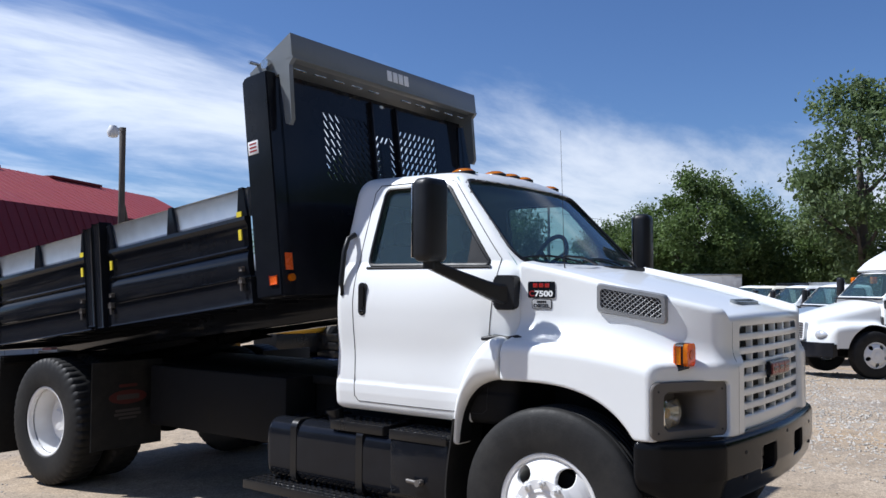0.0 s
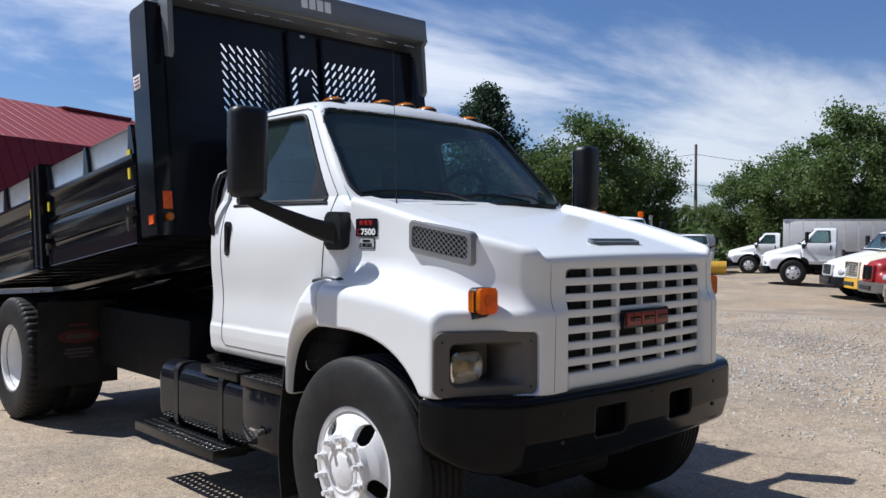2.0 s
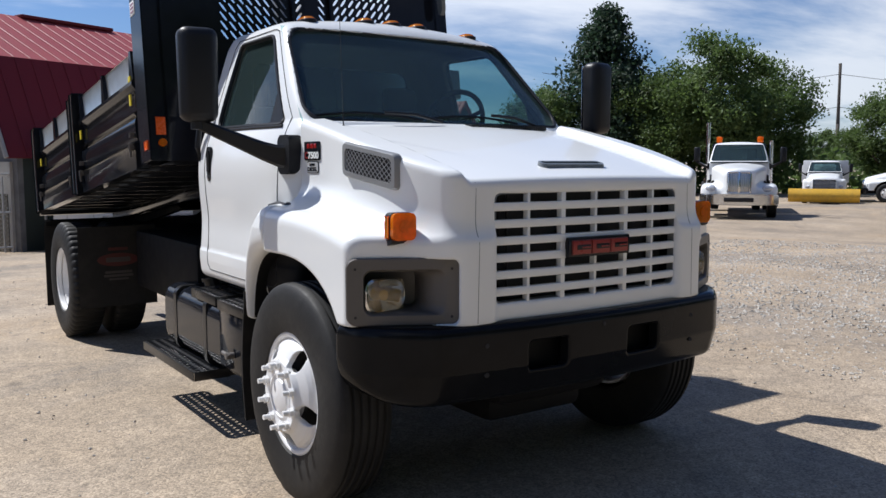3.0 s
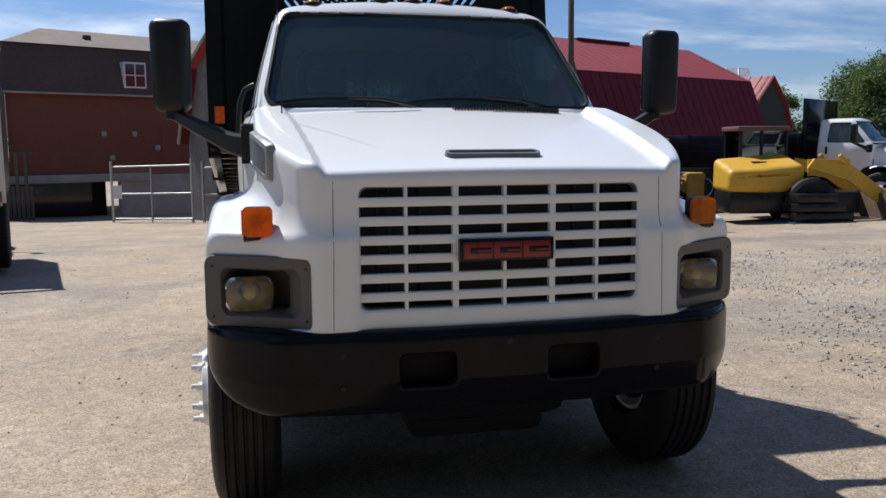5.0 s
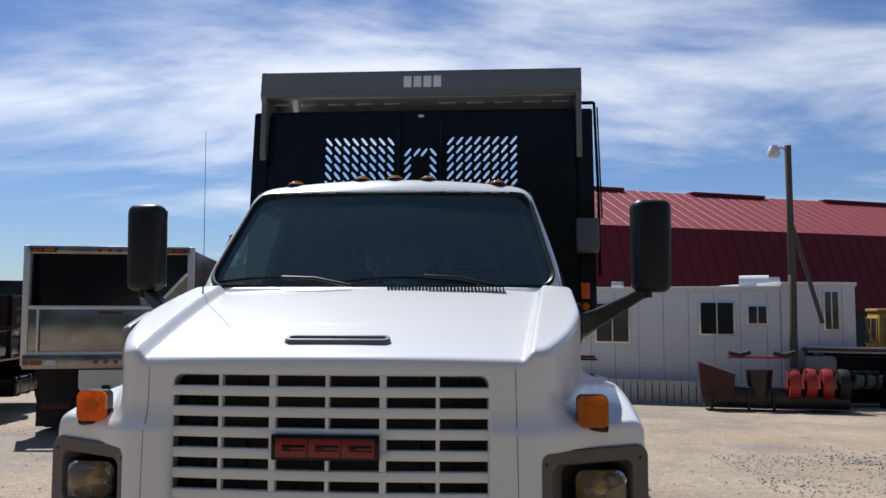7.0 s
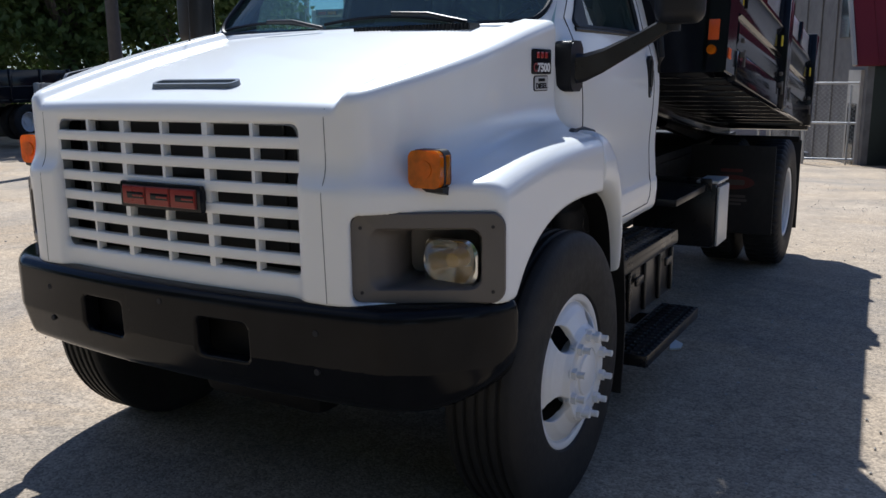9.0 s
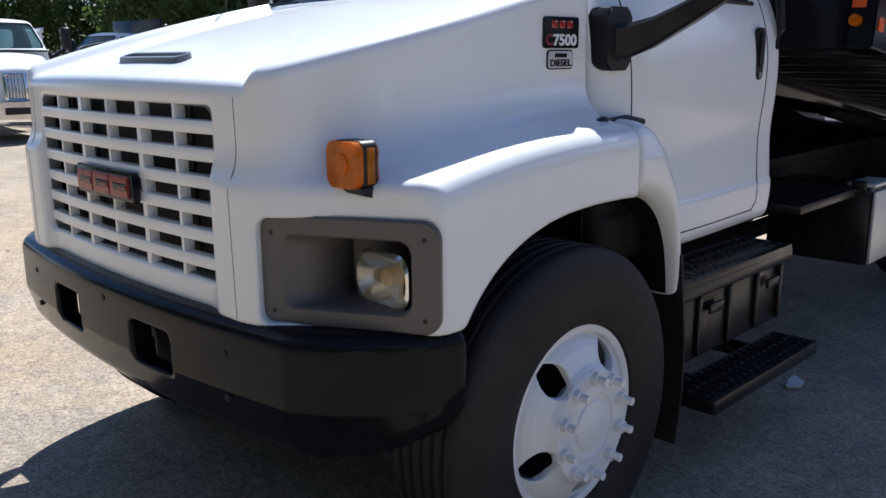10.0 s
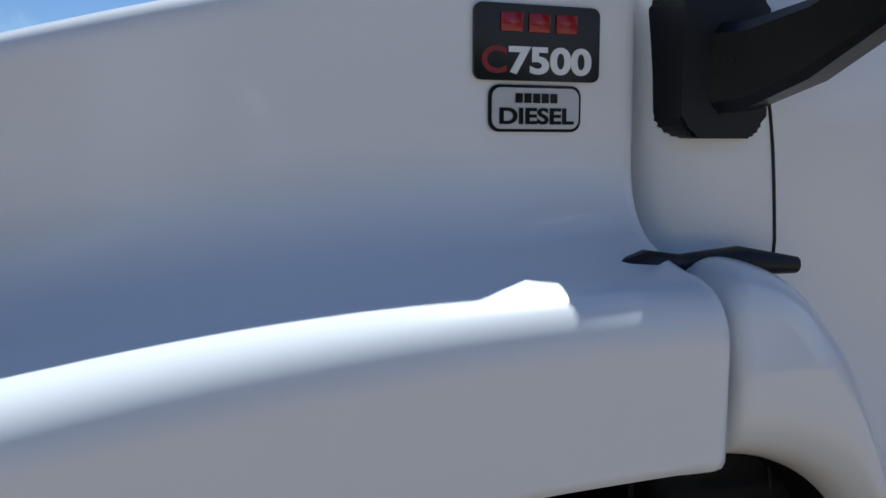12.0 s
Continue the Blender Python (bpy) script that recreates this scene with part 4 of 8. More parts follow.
bumper = solid("bumper", bumper_shape, (-1.17, -0.18, 0.55), (1.17, 0.37, 0.95), 0.0105, (BUMPER_BLACK,), None, truck)
bumper["label"] = "glossy black steel front bumper"
for cx, cz in ((-0.62, 0.80), (0.62, 0.80), (-0.62, 0.68), (0.62, 0.68), (0.0, 0.83)):
    f = -0.088 + 0.09 * cx ** 2
    bm = bmesh.new()
    cyl(bm, (cx, f - 0.002, cz), (cx, f + 0.02, cz), 0.010, n=14)
    part("bolt_hole", bm, DARK, bumper)
# plates added behind the openings so that no sunlit ground shows through
for cx in (-0.306, 0.262):
    part("bumper_bracket", bx(cx - 0.17, cx + 0.17, 0.02, 0.05, 0.585, 0.805, 0.006), CHASSIS, truck, "dark plate added to back the bumper opening")
part("bumper_filler", bx(-0.80, 0.80, 0.08, 0.34, 0.78, 0.87, 0.02), CHASSIS, truck)

# cowl, wipers, lamps on the roof, aerial
bm = bmesh.new()
g = [[bm.verts.new((x, 0.93 + 0.085 * (x / 0.85) ** 2 + v * 0.15, 1.705 + 0.028 * v - 0.005 * (x / 0.8) ** 2)) for v in (0, 0.5, 1)] for x in np.linspace(-0.86, 0.86, 30)]
for i in range(29):
    for j in range(2):
        bm.faces.new((g[i][j], g[i + 1][j], g[i + 1][j + 1], g[i][j + 1]))
r = bmesh.ops.extrude_face_region(bm, geom=bm.faces[:])
bmesh.ops.translate(bm, vec=(0, 0, -0.03), verts=[v for v in r["geom"] if isinstance(v, bmesh.types.BMVert)])
cowl = part("cowl", bm, PLASTIC, truck, "black plastic cowl grille")
for k in range(34):
    x = 0.06 + k * 0.016
    part("fin", bx(x - 0.003, x + 0.003, 0.965, 1.05, 1.714, 1.739, 0.0), PLASTIC, cowl)
for a, b, c in (((-0.12, 0.99, 1.745), (-0.45, 1.03, 1.785), (-0.80, 1.10, 1.745)), ((0.55, 1.02, 1.745), (0.22, 1.0, 1.79), (-0.16, 1.03, 1.775))):
    bm = bmesh.new()
    tube(bm, [a, tuple((Vector(a) + Vector(b)) / 2 + Vector((0, -0.012, 0.014))), b], 0.008, 8)
    w = part("wiper", bm, PLASTIC, truck, "black wiper arm and blade")
    bm = bmesh.new()
    n = 9
    tube(bm, [(a[0] + (c[0] - a[0]) * t + 0.05 * (c[0] - a[0]) * 0, screen_y(a[0] + (c[0] - a[0]) * t, 1.745 + 0.045 * math.sin(t * 2.6)) + 0.004, 1.74 + 0.045 * math.sin(t * 2.6)) for t in np.linspace(0.12, 1, n)], 0.007, 6)
    part("blade", bm, PLASTIC, w)
for x in (-0.545, -0.178, 0.003, 0.184, 0.562):
    z = 2.345 - 0.06 * (x / 0.8) ** 2 - 0.12 * (1.85 - 1.70) ** 2 - 0.012
    bm = bmesh.new()
    bmesh.ops.create_uvsphere(bm, u_segments=20, v_segments=10, radius=1)
    for v in bm.verts:
        v.co = Vector((v.co.x * 0.048, v.co.y * 0.085, max(v.co.z, -0.2) * 0.034))
    mk = part("marker_lamp", bm, AMBER, truck, "amber roof marker lamp", at=pose(x, 1.70, z + 0.006, -3, 0, 0))
    bm = bmesh.new()
    lathe(bm, [(0.0, -0.012), (1.0, -0.012), (1.0, 0.006), (0.9, 0.010), (0.0, 0.010)], 20, "Z")
    for v in bm.verts:
        v.co.x *= 0.053; v.co.y *= 0.09
    part("base", bm, PLASTIC, mk)
bm = bmesh.new()
tube(bm, [(-0.775, 0.86, 1.70), (-0.775, 0.865, 1.80), (-0.785, 0.88, 2.46)], [0.004, 0.0017, 0.0010], 6)
aer = part("aerial", bm, DARK, truck, "thin black whip aerial")
bm = bmesh.new()
lathe(bm, [(0.010, 0), (0.009, 0.012), (0.004, 0.02)], 12, "Z", (-0.775, 0.86, 1.69))
part("aerial_base", bm, PLASTIC, aer)

# inside the cab
dash = part("dashboard", bx(-0.84, 0.84, 1.14, 1.42, 1.30, 1.70, 0.06), DARK, truck, "dark dashboard")
bm = bmesh.new()
tube(bm, [(0.40 + 0.22 * math.cos(t), 1.60 - 0.085 * math.sin(t), 1.76 + 0.20 * math.sin(t)) for t in np.linspace(0, 2 * math.pi, 29)[:-1]], 0.016, 8, True)
for t in (0.5, 2.64, 4.71):
    tube(bm, [(0.40, 1.60, 1.76), (0.40 + 0.21 * math.cos(t), 1.60 - 0.08 * math.sin(t), 1.76 + 0.19 * math.sin(t))], 0.014, 6)
tube(bm, [(0.40, 1.60, 1.76), (0.40, 1.36, 1.64)], 0.03, 8)
part("steering_wheel", bm, DARK, truck, "black steering wheel")
for x in (-0.42, 0.40):
    seat = part("seat", bx(x - 0.26, x + 0.26, 1.66, 2.16, 1.12, 1.30, 0.06), SEAT, truck, "grey cloth seat")
    part("backrest", bx(x - 0.25, x + 0.25, -0.07, 0.07, -0.05, 0.60, 0.06, Matrix.Translation((0, 2.13, 1.28)) @ Matrix.Rotation(radians(-10), 4, "X")), SEAT, seat)
    part("headrest", bx(x - 0.12, x + 0.12, 2.17, 2.27, 1.87, 2.03, 0.04), SEAT, seat)
part("cab_floor", bx(-0.9, 0.9, 1.1, 2.35, 0.90, 0.93), DARK, truck)


# wheels
def rim_shape(dish, hole_r):
    def fn(x, y, z):
        r = np.hypot(y, z)
        prof = np.interp(r, [0.0, 0.11, 0.160, 0.178, 0.222, 0.240, 0.252, 0.28], [0.02 + dish, 0.022 + dish, 0.026 + dish, 0.004 + dish, -0.018 + dish, -0.034 + dish, -0.055 + dish, -0.085 + dish])
        disc = smax((np.abs(x - prof) - 0.016) * 0.75, r - 0.262, 0.008)
        ring = smax(np.abs(r - 0.266 + 0.02 * (x < -0.03)) - 0.010, np.abs(x + 0.10) - 0.108, 0.008)
        lip = np.hypot(r - 0.273, x - 0.002) - 0.011
        u = smin(smin(disc, ring, 0.012), lip, 0.01)
        if hole_r:
            for k in range(5):
                a = 2 * math.pi * (k + 0.79) / 5
                u = smax(u, -np.maximum(np.hypot(y - 0.203 * math.cos(a), (z - 0.203 * math.sin(a))) - hole_r, -0.2 - x), 0.006)
        return u
    return fn


def tyre(lug):
    bm = bmesh.new()
    R, W = 0.505, 0.137
    prof = [(0.271, 0.105), (0.286, 0.128), (0.335, 0.140), (0.41, 0.142), (0.455, 0.134), (0.478, 0.126), (0.494, 0.116)]
    half = [(R - 0.004, 0.108)]
    if lug:
        half += [(R, 0.10), (R, 0.05), (R, 0.0)]
    else:
        for c in (0.075, 0.038, 0.0):
            half += [(R + 0.001, c + 0.010), (R - 0.011, c + 0.004), (R - 0.011, c - 0.004), (R + 0.001, c - 0.010)]
        half = [h for h in half if h[1] > 0.003] + [(R - 0.011, 0.0)]
    full = prof + half
    full = full + [(r, -h) for r, h in reversed(full) if h > 0.001]
    n = 192 if lug else 72
    rings = lathe(bm, full, n, "X")
    if lug:
        k0 = len(prof) - 2
        for i, ring in enumerate(rings):
            if k0 <= i < len(rings) - k0:
                for k, v in enumerate(ring):
                    ph = (k + (2 if v.co.x > 0 else 0)) % 4
                    if ph == 0 and abs(v.co.x) > 0.02:
                        s = (math.hypot(v.co.y, v.co.z) - 0.013) / math.hypot(v.co.y, v.co.z)
                        v.co.y *= s; v.co.z *= s
    return bm


def wheel_set(front):
    w = solid("wheel", rim_shape(0.030 if front else -0.175, 0.045 if front else 0.0), (-0.23, -0.32, -0.32), (0.12, 0.32, 0.32), 0.0052 if front else 0.0075, (RIM,))
    w["label"] = "white steel wheel with black tyre"
    t = part("tyre", tyre(not front), RUBBER, w, "worn black rubber tyre", at=Matrix.Translation((-0.108, 0, 0)))
    bm = bmesh.new()
    h = 0.058 if front else -0.145
    if front:
        lathe(bm, [(0.114, h - 0.06), (0.114, h + 0.008), (0.108, h + 0.013), (0.098, h + 0.014), (0.094, h + 0.006), (0.078, h + 0.006), (0.072, h + 0.016), (0.05, h + 0.022), (0.001, h + 0.024)], 32, "X")
    else:
        lathe(bm, [(0.085, h - 0.04), (0.085, h + 0.045), (0.075, h + 0.06), (0.04, h + 0.065), (0.001, h + 0.065)], 32, "X")
    part("hub", bm, RIM, w)
    for k in range(10 if front else 0):
        a = 2 * math.pi * (k + 0.5) / 10
        c, s = 0.142 * math.cos(a), 0.142 * math.sin(a)
        bm = bmesh.new()
        cyl(bm, (h - 0.01, c, s), (h + 0.030, c, s), 0.021, n=6)
        cyl(bm, (h + 0.02, c, s), (h + 0.058, c, s), 0.012, n=10)
        cyl(bm, (h + 0.004, c, s), (h + 0.012, c, s), 0.026, n=14)
        part("lug_nut", bm, RIM, w)
    bm = bmesh.new()
    cyl(bm, (-0.20 if front else -0.33, 0, 0), (-0.06 if front else -0.20, 0, 0), 0.20, n=24)
    part("brake_drum", bm, CHASSIS, w)
    return w


fw = wheel_set(True)
fw.parent, fw.matrix_basis = truck, pose(1.085, 0.785, 0.498)
f2 = copy_thing(fw, pose(-1.085, 0.785, 0.488, 0, 0, 180)); f2.parent = truck
rw = wheel_set(False)
rw.parent, rw.matrix_basis = truck, pose(1.165, 5.34, 0.503)
for m in (pose(-1.165, 5.34, 0.503, 0, 0, 180), pose(0.60, 5.34, 0.503, 0, 0, 180), pose(-0.60, 5.34, 0.503)):
    r2 = copy_thing(rw, m); r2.parent = truck

# frame and running gear
for x in (-0.43, 0.43):
    bm = bmesh.new()
    prism(bm, [(x - 0.04, 0.66), (x + 0.04, 0.66), (x + 0.04, 0.69), (x - 0.01, 0.69), (x - 0.01, 0.88), (x + 0.04, 0.88), (x + 0.04, 0.91), (x - 0.04, 0.91)], 0.15, 6.75, "Y")
    part("frame_rail", bm, CHASSIS, truck)
for y in (1.6, 2.6, 3.4, 4.4, 5.9, 6.6):
    part("cross_member", bx(-0.40, 0.40, y - 0.04, y + 0.04, 0.70, 0.86, 0.01), CHASSIS, truck)
bm = bmesh.new()
cyl(bm, (-0.85, 0.785, 0.46), (0.85, 0.785, 0.46), 0.06); box(bm, -0.7, 0.7, 0.72, 0.85, 0.36, 0.5, 0.03)
part("front_axle", bm, CHASSIS, truck)
bm = bmesh.new()
cyl(bm, (-1.0, 5.34, 0.503), (1.0, 5.34, 0.503), 0.085); bmesh.ops.create_uvsphere(bm, u_segments=20, v_segments=12, radius=0.23, matrix=Matrix.Translation((0, 5.35, 0.5)))
part("rear_axle", bm, CHASSIS, truck)
part("engine", bx(-0.36, 0.36, 0.2, 1.5, 0.42, 0.95, 0.08), CHASSIS, truck)
# unseen box added to close a sunlit gap and darken the ground
part("oil_pan", bx(-0.30, 0.30, 0.35, 1.35, 0.31, 0.45, 0.05), CHASSIS, truck)
part("radiator", bx(-0.5, 0.5, 0.12, 0.19, 0.62, 0.95, 0.01), CHASSIS, truck)
bm = bmesh.new()
cyl(bm, (0, 1.5, 0.62), (0, 5.2, 0.52), 0.055)
part("drive_shaft", bm, CHASSIS, truck)
bm = bmesh.new()
cyl(bm, (0.30, 2.5, 0.52), (0.30, 3.4, 0.52), 0.12); tube(bm, [(0.30, 3.4, 0.52), (0.34, 3.9, 0.55), (0.6, 4.3, 0.5)], 0.05)
part("exhaust", bm, CHASSIS, truck)
for x in (-0.68, 0.68):
    part("leaf_spring", bx(x - 0.04, x + 0.04, 4.7, 6.1, 0.60, 0.70, 0.02), CHASSIS, truck)
    part("inner_splash", bx(x * 0.86 - 0.01, x * 0.86 + 0.01, 0.15, 1.35, 0.55, 1.2), CHASSIS, truck)
part("firewall", bx(-0.88, 0.88, 1.09, 1.13, 0.70, 1.30), CHASSIS, truck)

# tanks, steps, flaps
def tread_plate(name, x0, x1, y0, y1, z, parent, label=""):
    """A step of punched sheet: round holes with raised rims in a folded tray."""
    bm = bmesh.new()
    c = 0.05
    nx, ny = max(1, round((x1 - x0 - 0.02) / c)), max(1, round((y1 - y0 - 0.02) / c))
    cx, cy = (x1 - x0) / nx, (y1 - y0) / ny
    for i in range(nx):
        for j in range(ny):
            ox, oy = x0 + (i + 0.5) * cx, y0 + (j + 0.5) * cy
            sq = [(ox + cx / 2 * p, oy + cy / 2 * q, z) for p, q in ((1, 0), (1, 1), (0, 1), (-1, 1), (-1, 0), (-1, -1), (0, -1), (1, -1))]
            a = [bm.verts.new(p) for p in sq]
            b = [bm.verts.new((ox + 0.017 * math.cos(k * math.pi / 4), oy + 0.017 * math.sin(k * math.pi / 4), z + 0.005)) for k in range(8)]
            d = [bm.verts.new((ox + 0.012 * math.cos(k * math.pi / 4), oy + 0.012 * math.sin(k * math.pi / 4), z - 0.008)) for k in range(8)]
            for k in range(8):
                bm.faces.new((a[k], a[(k + 1) % 8], b[(k + 1) % 8], b[k])); bm.faces.new((b[k], b[(k + 1) % 8], d[(k + 1) % 8], d[k]))
    bmesh.ops.remove_doubles(bm, verts=bm.verts[:], dist=0.0005)
    ob = part(name, bm, SATIN, parent, label)
    for q in ((x0 - 0.004, x0, y0, y1), (x1, x1 + 0.004, y0, y1), (x0, x1, y0 - 0.004, y0), (x0, x1, y1, y1 + 0.004)):
        part("edge", bx(*q, z - 0.05, z + 0.004, 0.0015), SATIN, ob)
    return ob


def tank_shape(y0, y1, x0, x1, z0, z1, r):
    return lambda x, y, z: smax(smax(np.maximum(x0 - x, x - x1), np.maximum(z0 - z, z - z1), r), np.maximum(y0 - y, y - y1), 0.06)


tank = solid("fuel_tank", tank_shape(1.55, 2.93, -1.045, -0.52, 0.35, 0.745, 0.11), (-1.09, 1.50, 0.30), (-0.48, 2.98, 0.79), 0.015, (BLACK,), None, truck)
tank["label"] = "glossy black fuel tank with strap bands"
for y in (2.10, 2.66):
    bm = bmesh.new()
    prism(bm, [(-0.78 + a, 0.5475 + b) for a, b in round_rect(0.537, 0.407, 0.06, 6)], y - 0.026, y + 0.026, "Y")
    part("strap", bm, SATIN, tank)
part("end_box", bx(-1.05, -0.55, 1.44, 1.86, 0.40, 0.755, 0.02), BLACK, tank)
bm = bmesh.new()
cyl(bm, (-0.86, 2.45, 0.735), (-0.875, 2.46, 0.80), 0.05); cyl(bm, (-0.876, 2.46, 0.80), (-0.88, 2.462, 0.82), 0.058)
part("filler_cap", bm, SATIN, tank)
tread_plate("upper_step", -1.04, -0.80, 1.92, 2.34, 0.775, tank)
tread_plate("upper_step", -1.05, -0.80, 1.45, 1.86, 0.768, tank)
st = tread_plate("lower_step", -1.16, -0.95, 1.97, 3.0, 0.345, tank, "black punched steel step")
for y in (2.1, 2.62):
    part("step_bracket", bx(-0.98, -0.6, y - 0.02, y + 0.02, 0.27, 0.34, 0.005), SATIN, st)
bm = bmesh.new()
cyl(bm, (-1.055, 1.62, 0.50), (-1.10, 1.62, 0.50), 0.018); cyl(bm, (-1.085, 1.60, 0.50), (-1.085, 1.70, 0.505), 0.012)
part("drain_cock", bm, GREYPL, tank)

bat = part("battery_box", bx(0.52, 1.03, 1.46, 2.34, 0.44, 0.705, 0.025), SATIN, truck, "black battery box with ribbed cover")
for y in (1.60, 1.83, 2.06, 2.27):
    part("rib", bx(1.028, 1.048, y - 0.012, y + 0.012, 0.46, 0.685, 0.008), SATIN, bat)
part("cover", bx(0.50, 1.05, 1.44, 2.36, 0.685, 0.745, 0.012), SATIN, bat)
for y in (1.70, 2.17):
    part("latch", bx(1.045, 1.06, y - 0.05, y + 0.05, 0.61, 0.65, 0.006), SATIN, bat)
tread_plate("upper_step", 0.82, 1.045, 1.46, 2.34, 0.755, bat)
st = tread_plate("lower_step", 0.95, 1.14, 1.56, 2.46, 0.325, bat, "black punched steel step")
for y in (1.75, 2.25):
    part("step_bracket", bx(0.62, 1.0, y - 0.02, y + 0.02, 0.26, 0.32, 0.005), SATIN, st)
for x in (-0.93, 0.93):
    bm = bmesh.new()
    g = [[bm.verts.new((x + u * 0.15, 1.40 + 0.03 * math.sin(v * 4) + d, 0.20 + 0.68 * v)) for v in np.linspace(0, 1, 8)] for u in (-1, 1) for d in (0.0,)]
    for j in range(7):
        bm.faces.new((g[0][j], g[1][j], g[1][j + 1], g[0][j + 1]))
    r = bmesh.ops.extrude_face_region(bm, geom=bm.faces[:])
    bmesh.ops.translate(bm, vec=(0, 0.01, 0), verts=[v for v in r["geom"] if isinstance(v, bmesh.types.BMVert)])
    part("splash_flap", bm, RUBBER, truck, "black rubber flap behind the wheel")
ALUB = material("brushed_aluminium", (0.66, 0.66, 0.65), 0.45, metal=0.5, grain=0.05)
LOGO = material("faded_red_print", (0.075, 0.012, 0.010), 0.6, grain=0.2)
PALE = material("faded_white_print", (0.06, 0.05, 0.048), 0.6, grain=0.2)
for sx in (-1, 1):
    fl = part("mud_flap", bx(sx * 0.55, sx * 1.17, 4.70, 4.715, 0.33, 1.0, 0.004), RUBBER, truck, "black mud flap with faded red print")
    for k, (y, z, w, h, mat) in enumerate(((0, 0.72, 0.17, 0.055, LOGO), (0, 0.81, 0.08, 0.012, LOGO), (0, 0.615, 0.11, 0.010, PALE), (0, 0.585, 0.12, 0.010, PALE), (0, 0.555, 0.08, 0.008, PALE), (0.0, 0.72, 0.10, 0.02, PALE))):
        bm = bmesh.new()
        ang = np.linspace(0, 2 * math.pi, 25)[:-1]
        if k == 0:
            outl = [(sx * 0.86 + w * math.cos(a), z + h * math.sin(a)) for a in ang]
        else:
            outl = [(sx * 0.86 + p, z + q) for p, q in round_rect(w * 2, h * 2, h * 0.6, 3)]
        prism(bm, outl, 4.6985 - 0.002 * (k == 5), 4.702, "Y")
        part("print", bm, mat, fl)
    part("rear_mud_flap", bx(sx * 0.62, sx * 1.18, 6.06, 6.075, 0.17, 0.95, 0.004), RUBBER, truck, "black rear mud flap")
    part("flap_hanger", bx(sx * 0.40, sx * 1.16, 6.04, 6.10, 0.93, 0.98, 0.01), CHASSIS, truck)

part("hydraulic_tank", bx(-0.78, -0.48, 3.02, 4.58, 0.5, 0.97, 0.02), CHASSIS, truck, "black tank under the body")
tb = part("tool_box", bx(0.50, 1.03, 3.37, 3.68, 0.46, 0.87, 0.03), SATIN, truck, "black tool box under the body")
part("bright_door", bx(1.028, 1.045, 3.385, 3.67, 0.475, 0.845, 0.005), ALUB, tb, "bright aluminium door")
# bright metal on the lid edge stands for sky sheen
part("lid", bx(0.90, 1.04, 3.38, 3.67, 0.866, 0.885, 0.006), ALUB, tb, "lid edge in bright metal for its sky sheen")
part("hinge", bx(0.93, 1.0, 3.355, 3.38, 0.84, 0.90, 0.006), SATIN, tb)
part("shelf", bx(0.45, 0.98, 2.60, 3.36, 0.83, 0.87, 0.006), SATIN, tb)
# hydraulics under the raised body
bm = bmesh.new()
tube(bm, [(0.0, 5.4, 0.90), (0.0, 4.6, 1.13)], 0.08, 16); tube(bm, [(0.0, 4.8, 1.07), (0.0, 4.3, 1.22)], 0.05, 12)
part("hoist_cylinder", bm, CHASSIS, truck)
for x in (-0.38, 0.38):
    bm = bmesh.new()
    prism(bm, [(4.4, 1.15), (4.6, 1.19), (6.0, 1.02), (6.0, 0.92), (5.8, 0.92)], x - 0.03, x + 0.03, "X")
    part("hoist_arm", bm, CHASSIS, truck)
part("subframe", bx(-0.5, 0.5, 2.7, 6.7, 0.91, 0.97, 0.005), CHASSIS, truck)

# dump body, tipped a few degrees, in a frame of its own
TIP = Matrix.Translation((0, 2.66, 1.545)) @ Matrix.Rotation(radians(0.75), 4, "Z") @ Matrix.Rotation(radians(-7.3), 4, "X")
BW, BL, BH, HB = 1.17, 3.82, 0.75, 1.475


def bpart(name, bm, mat, parent, label="", smooth=True):
    bmesh.ops.transform(bm, matrix=TIP, verts=bm.verts[:])
    return part(name, bm, mat, parent, label, smooth)


